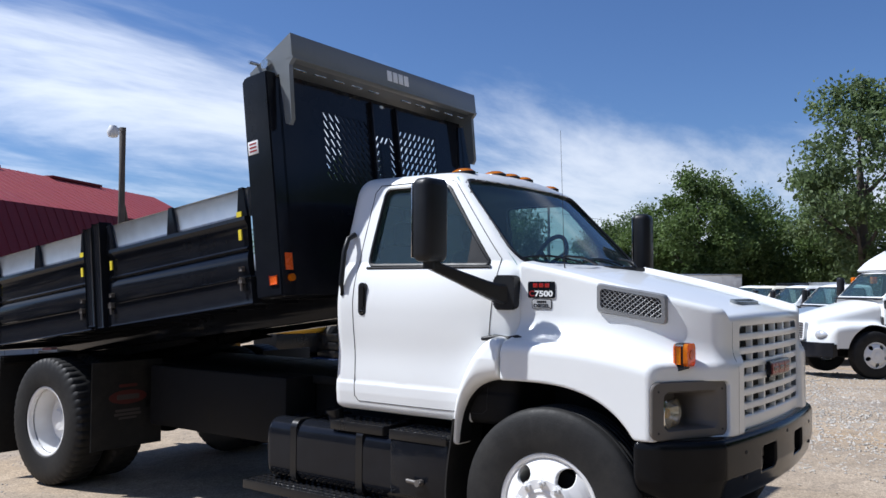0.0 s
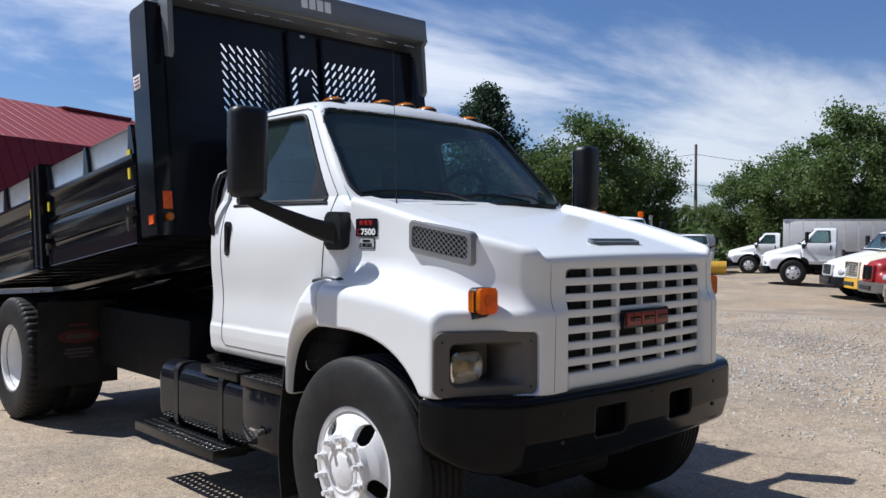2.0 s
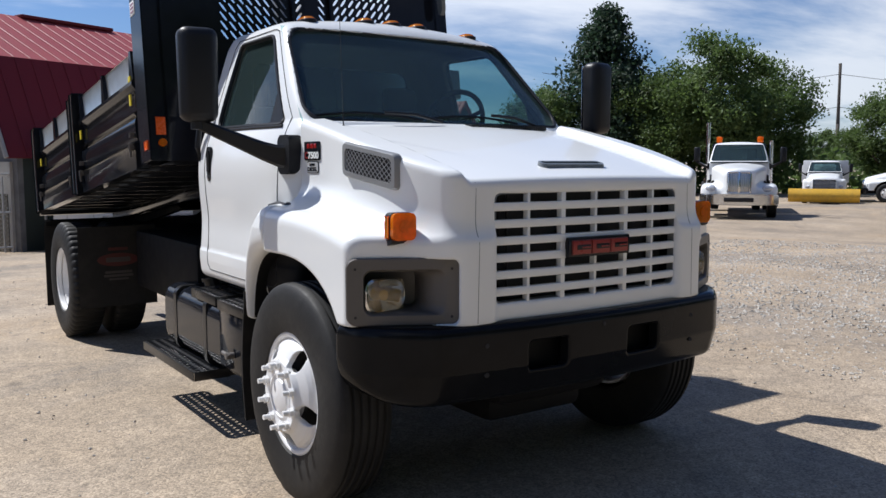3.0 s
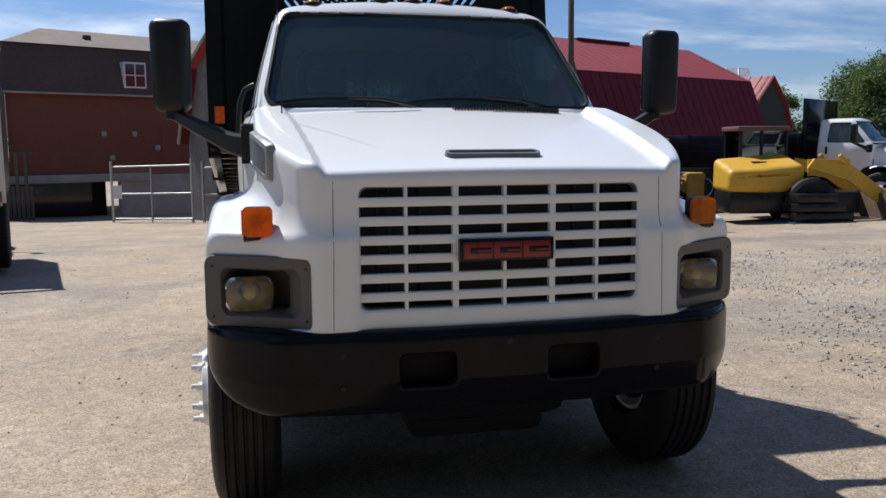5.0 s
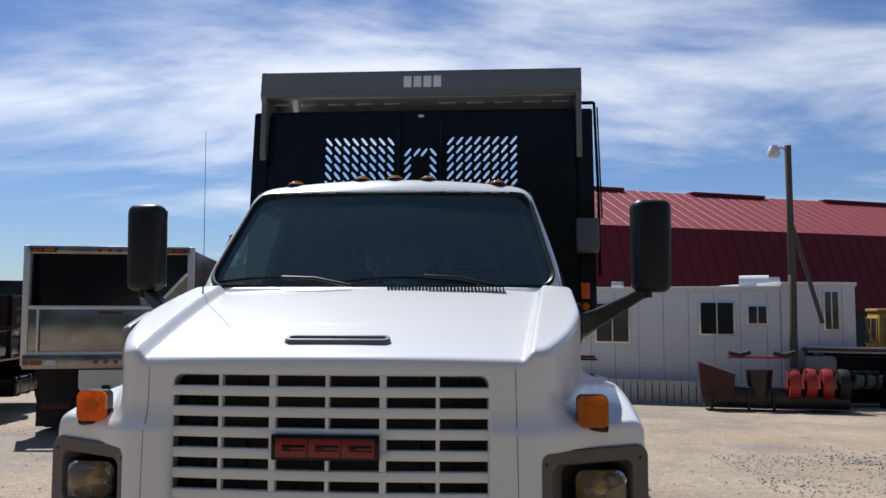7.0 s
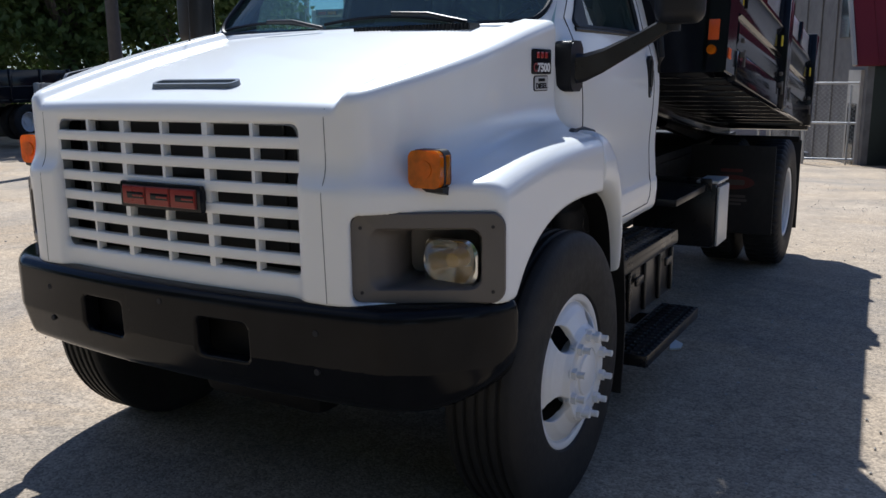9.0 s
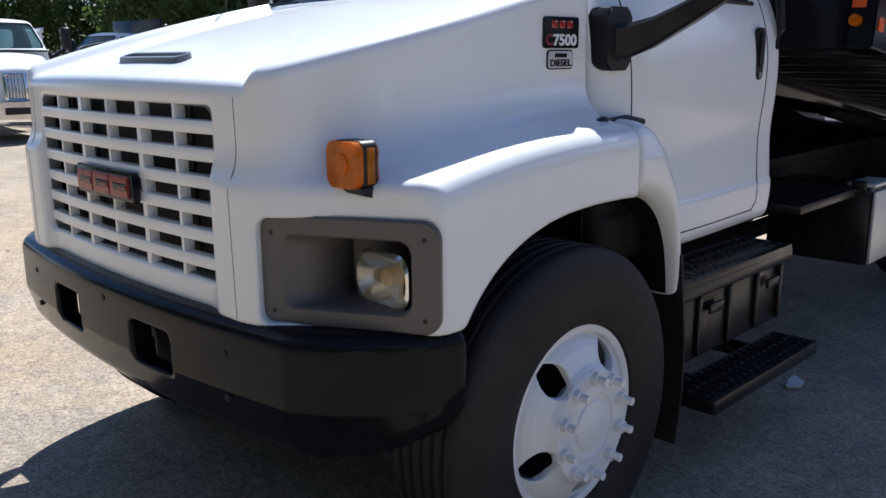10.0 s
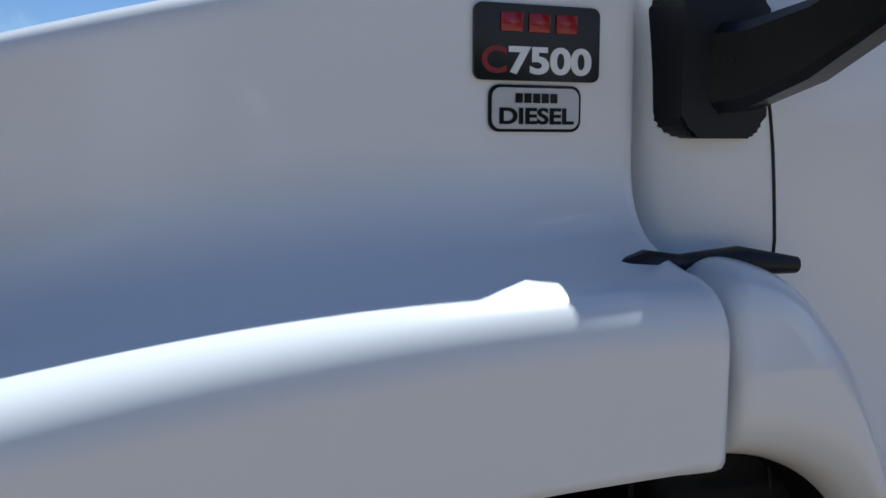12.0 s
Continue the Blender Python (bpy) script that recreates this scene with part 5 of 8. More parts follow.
body = bpart("dump_body", bx(-BW + 0.03, BW - 0.03, 0.02, BL, 0.10, 0.125), BLACK, truck, "glossy black dump body with grey cab shield")
for x in (-0.42, 0.42):
    bpart("long_sill", bx(x - 0.06, x + 0.06, 0.05, BL, -0.14, 0.10, 0.01), BLACK, body)
for k in range(11):
    y = 0.25 + k * 0.34
    bpart("floor_beam", bx(-BW + 0.02, BW - 0.02, y - 0.03, y + 0.03, 0.0, 0.10, 0.006), BLACK, body)
for sx in (-1, 1):
    bpart("side_rail", bx(sx * (BW - 0.05), sx * (BW + 0.005), 0.26, BL, -0.02, 0.15, 0.012), BLACK, body)
    rails = ((0.30, 1.86), (2.15, 3.58))
    for y0, y1 in rails:
        bm = bmesh.new()
        prof = [(0.165, 0.0), (0.165, 0.012), (0.235, 0.022), (0.30, 0.022), (0.33, 0.006), (0.345, 0.028), (0.36, 0.006), (0.50, 0.004), (0.535, 0.028), (0.56, 0.026), (0.58, 0.0), (0.58, -0.03), (0.165, -0.03)]
        prism(bm, [(sx * (BW - 0.025 + d), z) for z, d in prof], y0, y1, "Y")
        bpart("side_panel", bm, BLACK, body, "black fold-down side panel")
        bm = bmesh.new()
        box(bm, sx * (BW - 0.055), sx * (BW - 0.030), y0 - 0.02, y1 + 0.02, 0.565, BH, 0.006)
        bpart("side_board", bm, ALU, body, "light grey metal side board")
        mid = (y0 + y1) / 2
        for yy in (y0 + 0.03, mid, y1 - 0.03):
            bm = bmesh.new()
            prism(bm, [(yy - 0.05, 0.56), (yy + 0.05, 0.56), (yy + 0.018, BH + 0.005), (yy - 0.018, BH + 0.005)], sx * (BW - 0.03), sx * (BW - 0.005), "X")
            bpart("stake", bm, BLACK, body)
        for yy in (y0 + 0.05, y1 - 0.05):
            bm = bmesh.new()
            box(bm, sx * (BW + 0.0), sx * (BW + 0.022), yy - 0.015, yy + 0.015, 0.20, 0.225, 0.004)
            box(bm, sx * (BW + 0.0), sx * (BW + 0.03), yy - 0.02, yy + 0.02, 0.12, 0.15, 0.005)
            cyl(bm, Vector((sx * (BW + 0.025), yy, 0.07)), Vector((sx * (BW + 0.025), yy, 0.16)), 0.008)
            bpart("latch", bm, GREYPL, body)
            bpart("yellow_tape", bx(sx * (BW - 0.003), sx * (BW + 0.0065), yy - 0.014, yy + 0.014, 0.405, 0.475), YELLOWT, body, "strip of yellow tape")
            if yy < y0 + 0.1:
                bpart("yellow_tape", bx(sx * (BW - 0.003), sx * (BW + 0.0035), yy - 0.024, yy + 0.024, 0.56, 0.595), YELLOWT, body, "strip of yellow tape")
    for y0, y1 in ((1.89, 2.12), (3.60, BL + 0.06)):
        bpart("post", bx(sx * (BW - 0.06), sx * (BW + 0.03), y0, y1 - 0.13, -0.02, BH + 0.03, 0.008), BLACK, body, "black upright post")
        if y0 < 3:
            bpart("post", bx(sx * (BW - 0.06), sx * (BW + 0.025), y1 - 0.11, y1, 0.0, BH + 0.01, 0.008), BLACK, body, "black upright post")
    # corner of the headboard
    bm = bmesh.new()
    prism(bm, [(0.0, 0.0), (0.235, 0.0), (0.235, HB - 0.03), (0.205, HB), (0.0, HB)], sx * (BW - 0.13), sx * BW, "X")
    bmesh.ops.bevel(bm, geom=bm.edges[:], offset=0.008, segments=2, affect="EDGES")
    col = bpart("corner_column", bm, BLACK, body, "tall black headboard column")
    bpart("reflector", bx(sx * (BW - 0.002), sx * (BW + 0.006), 0.035, 0.10, 0.075, 0.13, 0.003), ORANGE, col, "orange reflector")
    bpart("reflector", bx(sx * (BW - 0.10), sx * (BW - 0.045), -0.008, 0.002, 0.165, 0.27, 0.003), ORANGE, col, "orange reflector")
    bm = bmesh.new()
    cyl(bm, (sx * (BW - 0.075), -0.004, 0.112), (sx * (BW - 0.075), -0.03, 0.112), 0.024, n=20)
    bpart("marker_lamp", bm, AMBER, col, "round amber marker lamp")
bpart("sticker", bx(-BW - 0.003, -BW + 0.002, 0.12, 0.215, 0.945, 1.035, 0.001), material("white_sticker", (0.75, 0.74, 0.74), 0.5), body, "white sticker with red print")
for k in range(3):
    bpart("sticker_bar", bx(-BW - 0.0045, -BW - 0.002, 0.135, 0.20, 0.962 + k * 0.024, 0.972 + k * 0.024), RED, body)
bpart("rear_sill", bx(-BW, BW, BL - 0.1, BL, -0.05, 0.12, 0.01), BLACK, body)
tail = bpart("tailgate", bx(-BW + 0.03, BW - 0.03, BL - 0.01, BL + 0.05, 0.13, BH - 0.05, 0.01), BLACK, body, "black tailgate")

# headboard with slotted windows
hbd = bpart("headboard", bx(-BW + 0.10, BW - 0.10, 0.0, 0.012, 0.0, 0.80), BLACK, body, "black headboard with slanted slots")
for x0, x1, z0, z1 in ((-BW + 0.10, -0.665, 0.80, HB), (0.665, BW - 0.10, 0.80, HB), (-0.665, 0.665, 1.285, HB), (-0.175, -0.125, 0.80, 1.285), (0.125, 0.175, 0.80, 1.285), (-0.05, 0.05, 0.80, 1.145)):
    bpart("plate", bx(x0, x1, 0.0, 0.012, z0, z1), BLACK, hbd)


def slots(x0, x1, z0, z1, nx, nz, lean, skip=()):
    bm = bmesh.new()
    w, h = (x1 - x0) / nx, (z1 - z0) / nz
    L, r = 0.026, 0.0095
    a = radians(90 + lean * 38)
    for i in range(nx):
        for j in range(nz):
            cx, cz = x0 + (i + 0.5) * w, z0 + (j + 0.5) * h
            rect = [(w / 2, 0), (w / 2, h / 2), (0, h / 2), (-w / 2, h / 2), (-w / 2, 0), (-w / 2, -h / 2), (0, -h / 2), (w / 2, -h / 2)]
            hole = []
            for p, q in rect:
                t = math.atan2(q, p)
                d = t - a
                u, v = math.cos(d), math.sin(d)
                s = 1 / max(abs(u) / (L + r), abs(v) / r, (abs(u) * L + abs(v) * r) / (L * (L + r) * 0.86 + r * r * 0.2))
                hole.append((math.cos(t) * s, math.sin(t) * s))
            t = a
            hole = []
            for k in range(8):
                e = a + math.pi * k / 4
                d = k * math.pi / 4
                uu = (L if math.cos(d) > 0.1 else -L if math.cos(d) < -0.1 else 0) + r * math.cos(d)
                vv = r * math.sin(d)
                hole.append((uu * math.cos(a) - vv * math.sin(a), uu * math.sin(a) + vv * math.cos(a)))
            off = min(range(8), key=lambda o: sum((rect[k][0] - hole[(k + o) % 8][0]) ** 2 + (rect[k][1] - hole[(k + o) % 8][1]) ** 2 for k in range(8)))
            hole = [hole[(k + off) % 8] for k in range(8)]
            A = [bm.verts.new((cx + p, 0.002, cz + q)) for p, q in rect]
            B = [bm.verts.new((cx + p, 0.002, cz + q)) for p, q in hole]
            C = [bm.verts.new((cx + p, 0.010, cz + q)) for p, q in hole]
            D = [bm.verts.new((cx + p, 0.010, cz + q)) for p, q in rect]
            for k in range(8):
                n = (k + 1) % 8
                bm.faces.new((A[k], A[n], B[n], B[k])); bm.faces.new((B[k], B[n], C[n], C[k])); bm.faces.new((C[k], C[n], D[n], D[k]))
    bmesh.ops.remove_doubles(bm, verts=bm.verts[:], dist=0.0006)
    return bm


bpart("slotted_panel", slots(-0.665, -0.175, 0.80, 1.285, 8, 8, 1), BLACK, hbd, "black sheet with slanted slots", False)
bpart("slotted_panel", slots(0.175, 0.665, 0.80, 1.285, 8, 8, -1), BLACK, hbd, "black sheet with slanted slots", False)
bpart("slotted_panel", slots(-0.125, -0.05, 0.80, 1.205, 1, 7, -1), BLACK, hbd, "black sheet with slanted slots", False)
bpart("slotted_panel", slots(0.05, 0.125, 0.80, 1.205, 1, 7, 1), BLACK, hbd, "black sheet with slanted slots", False)
bpart("centre_plate", bx(-0.125, 0.125, 0.0, 0.012, 1.205, 1.285), BLACK, hbd)
bpart("slotted_panel", slots(-0.05, 0.05, 1.145, 1.205, 2, 1, -1), BLACK, hbd, "black sheet with slanted slots", False)
bpart("centre_channel", bx(-0.155, -0.135, -0.03, 0.0, 0.1, HB - 0.03, 0.004), BLACK, hbd)
bpart("centre_channel", bx(0.135, 0.155, -0.03, 0.0, 0.1, HB - 0.03, 0.004), BLACK, hbd)
bpart("inner_gusset", bx(-0.165, -0.15, 0.012, 0.29, 0.10, HB - 0.05, 0.003), BLACK, hbd, "black gusset behind the headboard")
# white disc painted for the daylight through a round hole
bm = bmesh.new()
prism(bm, [(0.022 * math.cos(t), 1.435 + 0.011 * math.sin(t)) for t in np.linspace(0, 2 * math.pi, 17)[:-1]], -0.003, 0.0, "Y")
bpart("bright_plug", bm, WHITE, hbd)

# cab shield with its tarp housing, level across the top of the headboard
shield = bpart("cab_shield", bx(-1.085, 1.085, -0.165, -0.15, HB + 0.065, HB + 0.225, 0.006), GREY, body, "grey steel cab shield across the headboard")
bpart("lip", bx(-1.085, 1.085, -0.17, -0.10, HB + 0.052, HB + 0.068, 0.004), GREY, shield)
bm = bmesh.new()
prism(bm, [(-0.16, HB + 0.225), (-0.16, HB + 0.212), (0.22, HB + 0.04), (0.24, HB + 0.05)], -1.08, 1.08, "X")
bpart("top_sheet", bm, GREY, shield)
for sx in (-1, 1):
    bm = bmesh.new()
    prism(bm, [(-0.163, HB + 0.225), (-0.163, HB + 0.05), (-0.13, HB + 0.02), (-0.115, HB - 0.34), (-0.09, HB - 0.375), (-0.06, HB - 0.36), (-0.035, HB - 0.02), (0.05, HB - 0.03), (0.24, HB - 0.03), (0.24, HB + 0.06)], sx * 1.05, sx * 1.085, "X")
    bpart("end_plate", bm, GREY, shield, "grey end plate with long leg")
# bright bars stand for light through the gaps under the shield
for k in range(11):
    x = -0.95 + k * 0.19
    if abs(x) > 0.12:
        bpart("hook", bx(x - 0.06, x + 0.055, -0.10, -0.085, HB + 0.012, HB + 0.022, 0.002), CHROME, shield, "bright bar for light through a gap")
WRITE = material("white_letter_paint", (0.82, 0.83, 0.84), 0.5)
for k in range(4):
    bpart("letter_block", bx(-0.105 + k * 0.067, -0.052 + k * 0.067, -0.170, -0.164, HB + 0.105, HB + 0.185, 0.006), WRITE, shield, "white painted block")
bm = bmesh.new()
cyl(bm, (-1.085, 0.16, HB + 0.10), (-1.16, 0.16, HB + 0.10), 0.012)
bpart("crank_end", bm, CHROME, shield)
bm = bmesh.new(); cyl(bm, (-1.085, 0.06, HB + 0.07), (-1.12, 0.06, HB + 0.07), 0.035, n=8)
bpart("roller_end", bm, CHROME, shield)
bm = bmesh.new()
tube(bm, [(1.20, 0.16, HB + 0.10), (1.215, 0.16, 0.9), (1.215, 0.17, 0.35)], 0.010, 8)
tube(bm, [(1.225, 0.20, HB + 0.08), (1.24, 0.20, 0.75)], 0.006, 6)
cyl(bm, (1.085, 0.16, HB + 0.10), (1.20, 0.16, HB + 0.10), 0.012)
bpart("crank_rod", bm, CHASSIS, shield, "thin black crank rod")
bpart("control_box", bx(1.04, 1.185, -0.10, -0.005, 0.465, 0.685, 0.012), material("dull_grey_box", (0.11, 0.115, 0.12), 0.5, grain=0.1), body, "small dark grey box")

# the rear of the chassis follows the same slight turn
for o in truck.children:
    base = o.name.split(".")[0]
    if (base == "wheel" and o.location.y > 3) or base in ("rear_axle", "mud_flap", "rear_mud_flap", "flap_hanger", "tool_box", "leaf_spring", "subframe", "hoist_arm", "hoist_cylinder"):
        o.matrix_basis = Matrix.Translation((0, 1.5, 0)) @ Matrix.Rotation(radians(0.75), 4, "Z") @ Matrix.Translation((0, -1.5, 0)) @ o.matrix_basis

# the cab sits a little askew on its mounts
CAB_PARTS = {"cab", "door", "windshield", "windshield_seal", "rear_window", "grab_rail", "mirror", "mirror_arm", "marker_lamp", "dashboard", "steering_wheel", "seat", "cab_floor", "wiper", "cowl"}
for o in truck.children:
    if o.name.split(".")[0] in CAB_PARTS:
        o.matrix_basis = Matrix.Translation((0, 0.75, 0)) @ Matrix.Rotation(radians(1.1), 4, "Z") @ Matrix.Translation((0, -0.75, 0)) @ o.matrix_basis

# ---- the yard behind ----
# one red metal in two tones: sunlit upper slopes, shaded steep skirts
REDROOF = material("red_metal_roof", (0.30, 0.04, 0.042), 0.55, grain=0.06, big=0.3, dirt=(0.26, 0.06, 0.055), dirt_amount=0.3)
SHADERED = material("red_metal_shaded", (0.13, 0.012, 0.018), 0.6, grain=0.06, big=0.3, spec=0.25)
WEATHERED = material("weathered_boards", (0.15, 0.15, 0.15), 0.85, grain=0.3, scale=5, big=0.8, dirt=(0.08, 0.08, 0.085), dirt_amount=0.8)
BRICK = material("red_brick", (0.17, 0.062, 0.042), 0.85, grain=0.2, scale=9, big=0.6, dirt=(0.12, 0.055, 0.042), dirt_amount=0.4, bump=0.004, bump_scale=25)
SHINGLE = material("brown_shingles", (0.075, 0.058, 0.05), 0.9, grain=0.3, scale=7, big=0.5, bump=0.006, bump_scale=12)
ROOFTAN = material("tan_roof", (0.14, 0.105, 0.085), 0.9, grain=0.15, scale=6)
CONC = material("concrete", (0.34, 0.33, 0.31), 0.9, grain=0.2, scale=3, big=0.4, dirt=(0.2, 0.19, 0.18), dirt_amount=0.5)
WOODGREY = material("grey_wood", (0.085, 0.075, 0.068), 0.85, grain=0.3, scale=8, big=1.2, bump=0.003, bump_scale=30)
SIDING = material("white_siding", (0.66, 0.67, 0.68), 0.55, grain=0.05, dirt=(0.5, 0.48, 0.45), dirt_amount=0.3)
GALV = material("galvanised_pipe", (0.42, 0.43, 0.44), 0.45, metal=0.7, grain=0.15)
YELLOW = material("machine_yellow", (0.62, 0.36, 0.035), 0.45, grain=0.12, dirt=(0.25, 0.18, 0.07), dirt_amount=0.35)
RUST = material("rusty_steel", (0.12, 0.075, 0.05), 0.75, grain=0.35, scale=8)
REDPAINT = material("red_paint", (0.30, 0.016, 0.016), 0.4, grain=0.1, dirt=(0.2, 0.05, 0.04), dirt_amount=0.3)
BLUEGREY = material("blue_grey_paint", (0.20, 0.25, 0.32), 0.35, grain=0.05)
DARKGLASS = glass("dark_glass", (0.05, 0.06, 0.065))
WINDOW = material("window_dark", (0.02, 0.024, 0.028), 0.08, grain=0.1)
BARK = material("bark", (0.09, 0.075, 0.06), 0.95, grain=0.35, scale=10, bump=0.01, bump_scale=14)


def leaf_material(name, colour):
    m = material(name, colour, 0.6, grain=0.45, scale=1.3, big=0.35)
    n, l = m.node_tree.nodes, m.node_tree.links
    b = n["Principled BSDF"]
    src = b.inputs["Base Color"].links[0].from_socket
    tr, mx = n.new("ShaderNodeBsdfTranslucent"), n.new("ShaderNodeMixShader")
    mx.inputs[0].default_value = 0.42
    l.new(src, tr.inputs[0])
    out = n["Material Output"]
    l.new(b.outputs[0], mx.inputs[1]); l.new(tr.outputs[0], mx.inputs[2]); l.new(mx.outputs[0], out.inputs[0])
    return m


LEAF = leaf_material("maple_leaves", (0.10, 0.155, 0.042))
LEAF2 = leaf_material("poplar_leaves", (0.12, 0.17, 0.065))
NEEDLE = leaf_material("spruce_needles", (0.035, 0.065, 0.035))


def crown_mesh(name, h, r, clumps, leaves, size, seed, mat, form="round"):
    rng = np.random.default_rng(seed)
    P, S = [], []
    for k in range(clumps):
        if form == "cone":
            t = rng.uniform(0.08, 1.0)
            a, d = rng.uniform(0, 2 * math.pi), r * (1 - t) ** 0.8 * rng.uniform(0.3, 1.0) + 0.1
            c = np.array([d * math.cos(a), d * math.sin(a), h * (0.08 + 0.92 * t)])
            s = 0.10 * r * (1.6 - t)
        else:
            u = rng.normal(size=3); u /= np.linalg.norm(u)
            rad = rng.uniform(0.25, 1.0) ** 0.5
            wob = 1 + 0.28 * noise.noise(Vector(u * 1.7) + Vector((seed, 0, 0)))
            zz = 0.60 if form == "round" else 0.57
            c = np.array([u[0] * r * rad * wob, u[1] * r * rad * wob, h * zz + u[2] * h * (0.42 if form == "round" else 0.46) * rad * wob])
            if form == "tall":
                c[:2] *= 0.55 + 0.5 * (1 - abs(c[2] / h - 0.5) * 1.5)
            s = r * rng.uniform(0.09, 0.17)
        n = leaves // clumps
        P.append(c + rng.normal(size=(n, 3)) * s * np.array([1, 1, 0.75]))
        S.append(np.full(n, 1.0))
    P = np.concatenate(P)
    n = len(P)
    N = rng.normal(size=(n, 3)) + np.array([0, 0, 0.5]); N /= np.linalg.norm(N, axis=1)[:, None]
    T = np.cross(N, rng.normal(size=(n, 3))); T /= np.linalg.norm(T, axis=1)[:, None]
    B = np.cross(N, T)
    s = size * rng.uniform(0.6, 1.3, (n, 1))
    V = np.stack([P - T * s, P + B * s * 0.55 + N * s * 0.15, P + T * s, P - B * s * 0.55 + N * s * 0.15], 1).reshape(-1, 3)
    me = bpy.data.meshes.new(name)
    me.from_pydata(V.tolist(), [], np.arange(4 * n).reshape(-1, 4).tolist())
    me.materials.append(mat)
    return me


def trunk_mesh(name, h, r, seed, tall=0.85, limbs=9):
    rng = np.random.default_rng(seed)
    bm = bmesh.new()
    pts = [(0.06 * h * 0.05 * math.sin(k * 1.3 + seed), 0.05 * math.cos(k + seed), tall * h * k / 7) for k in range(8)]
    tube(bm, pts, [0.028 * h * (1 - 0.85 * k / 7) + 0.02 for k in range(8)], 9)
    for k in range(limbs):
        t = rng.uniform(0.28, 0.8)
        a = rng.uniform(0, 2 * math.pi)
        z = tall * h * t
        L = r * rng.uniform(0.5, 0.85) * (1.2 - t)
        tube(bm, [(0, 0, z), (L * 0.5 * math.cos(a), L * 0.5 * math.sin(a), z + L * 0.35), (L * math.cos(a), L * math.sin(a), z + L * 0.8)], [0.012 * h, 0.008 * h, 0.004 * h], 6)
    me = bpy.data.meshes.new(name)
    bm.to_mesh(me); bm.free()
    me.materials.append(BARK)
    me.shade_smooth()
    return me


TREES = {
    "maple": (crown_mesh("crown", 9.0, 3.6, 130, 27000, 0.125, 3, LEAF), trunk_mesh("trunk", 9.0, 3.6, 3), "broad green maple tree in full leaf"),
    "ash": (crown_mesh("crown", 9.5, 3.2, 105, 23000, 0.125, 11, LEAF), trunk_mesh("trunk", 9.5, 3.2, 11), "leafy green tree with an uneven crown"),
    "poplar": (crown_mesh("crown", 12.0, 3.0, 80, 13000, 0.13, 7, LEAF2, "tall"), trunk_mesh("trunk", 12, 3.0, 7), "tall green poplar with loose branches"),
    "spruce": (crown_mesh("crown", 11.0, 5.2, 210, 20000, 0.15, 5, NEEDLE, "cone"), trunk_mesh("trunk", 11, 2.4, 5, 0.95, 4), "dark green spruce tree"),
}


def tree(kind, x, y, scale, turn, group="trees along the yard"):
    crown, trunk, label = TREES[kind]
    t = thing("tree", label, "tree", pose(x, y, float(ground_z(x, y)) - 0.05, 0, 0, turn), group)
    t.scale = (scale, scale, scale * (0.92 + 0.16 * ((x * 7.3 + y * 3.1) % 1)))
    for nm, me in (("trunk", trunk), ("crown", crown)):
        o = new(nm, me); o.parent = t


def polar(bearing, d, cx=-3.0, cy=-2.0):
    return cx + d * math.cos(radians(bearing)), cy + d * math.sin(radians(bearing))


for k, (kind, b, d, s) in enumerate((
        ("poplar", 11.4, 40, 0.98), ("poplar", 5.0, 44, 1.0), ("ash", 1, 50, 0.9),
        ("maple", 14.5, 52, 0.62), ("maple", 18.0, 52, 0.76), ("ash", 21.0, 49, 0.92), ("maple", 24.2, 52, 0.76), ("ash", 27.0, 55, 0.68), ("ash", 11.5, 54, 0.8),
        ("maple", 33.8, 58, 0.80), ("ash", 36.8, 54, 0.94), ("maple", 39.8, 56, 0.92), ("spruce", 44.0, 58, 1.12), ("maple", 41.8, 62, 0.9), ("ash", 47.8, 57, 0.74), ("maple", 48.6, 60, 0.80), ("ash", 54, 57, 0.60),
        ("ash", 31, 95, 0.6), ("ash", 29.5, 90, 0.6),
        ("maple", 131.5, 30, 1.35), ("ash", 137, 27, 1.25), ("maple", 142.5, 33, 1.3), ("ash", 127, 46, 0.8), ("maple", 148, 40, 0.95), ("ash", 153, 42, 0.85), ("maple", 158, 44, 0.85), ("ash", 161.5, 48, 0.72))):
    x, y = polar(b, d)
    tree(kind, x, y, s, k * 67 % 360)

# the yard's other edge: unseen belt of trees added to block low sky light
for k in range(13):
    tree(("maple", "ash")[k % 2], -33 + 5.6 * k + 1.3 * math.sin(k * 2.1), -15.0 - 1.8 * (k % 3) - 0.02 * (k - 6) ** 2, 1.06 + 0.07 * (k % 4), k * 83 % 360, "trees on the far side of the yard")

# low far growth
rng = np.random.default_rng(21)
V, n = [], 0
for b in np.arange(5, 66, 0.55):
    x, y = polar(b + rng.uniform(-0.3, 0.3), rng.uniform(56, 72))
    hh = rng.uniform(2.0, 4.2)
    for _ in range(110):
        V.append((x + rng.normal() * 1.1, y + rng.normal() * 1.1, ground_z(x, y) + min(abs(rng.normal()), 1.7) * hh * 0.5))
V = np.array(V)
N = rng.normal(size=V.shape); N /= np.linalg.norm(N, axis=1)[:, None]
T = np.cross(N, rng.normal(size=V.shape)); T /= np.linalg.norm(T, axis=1)[:, None]
B = np.cross(N, T)
Q = np.stack([V - T * 0.28, V + B * 0.18, V + T * 0.28, V - B * 0.18], 1).reshape(-1, 3)
bush = bpy.data.meshes.new("far_bushes")
bush.from_pydata(Q.tolist(), [], np.arange(len(Q)).reshape(-1, 4).tolist())
bush.materials.append(LEAF)
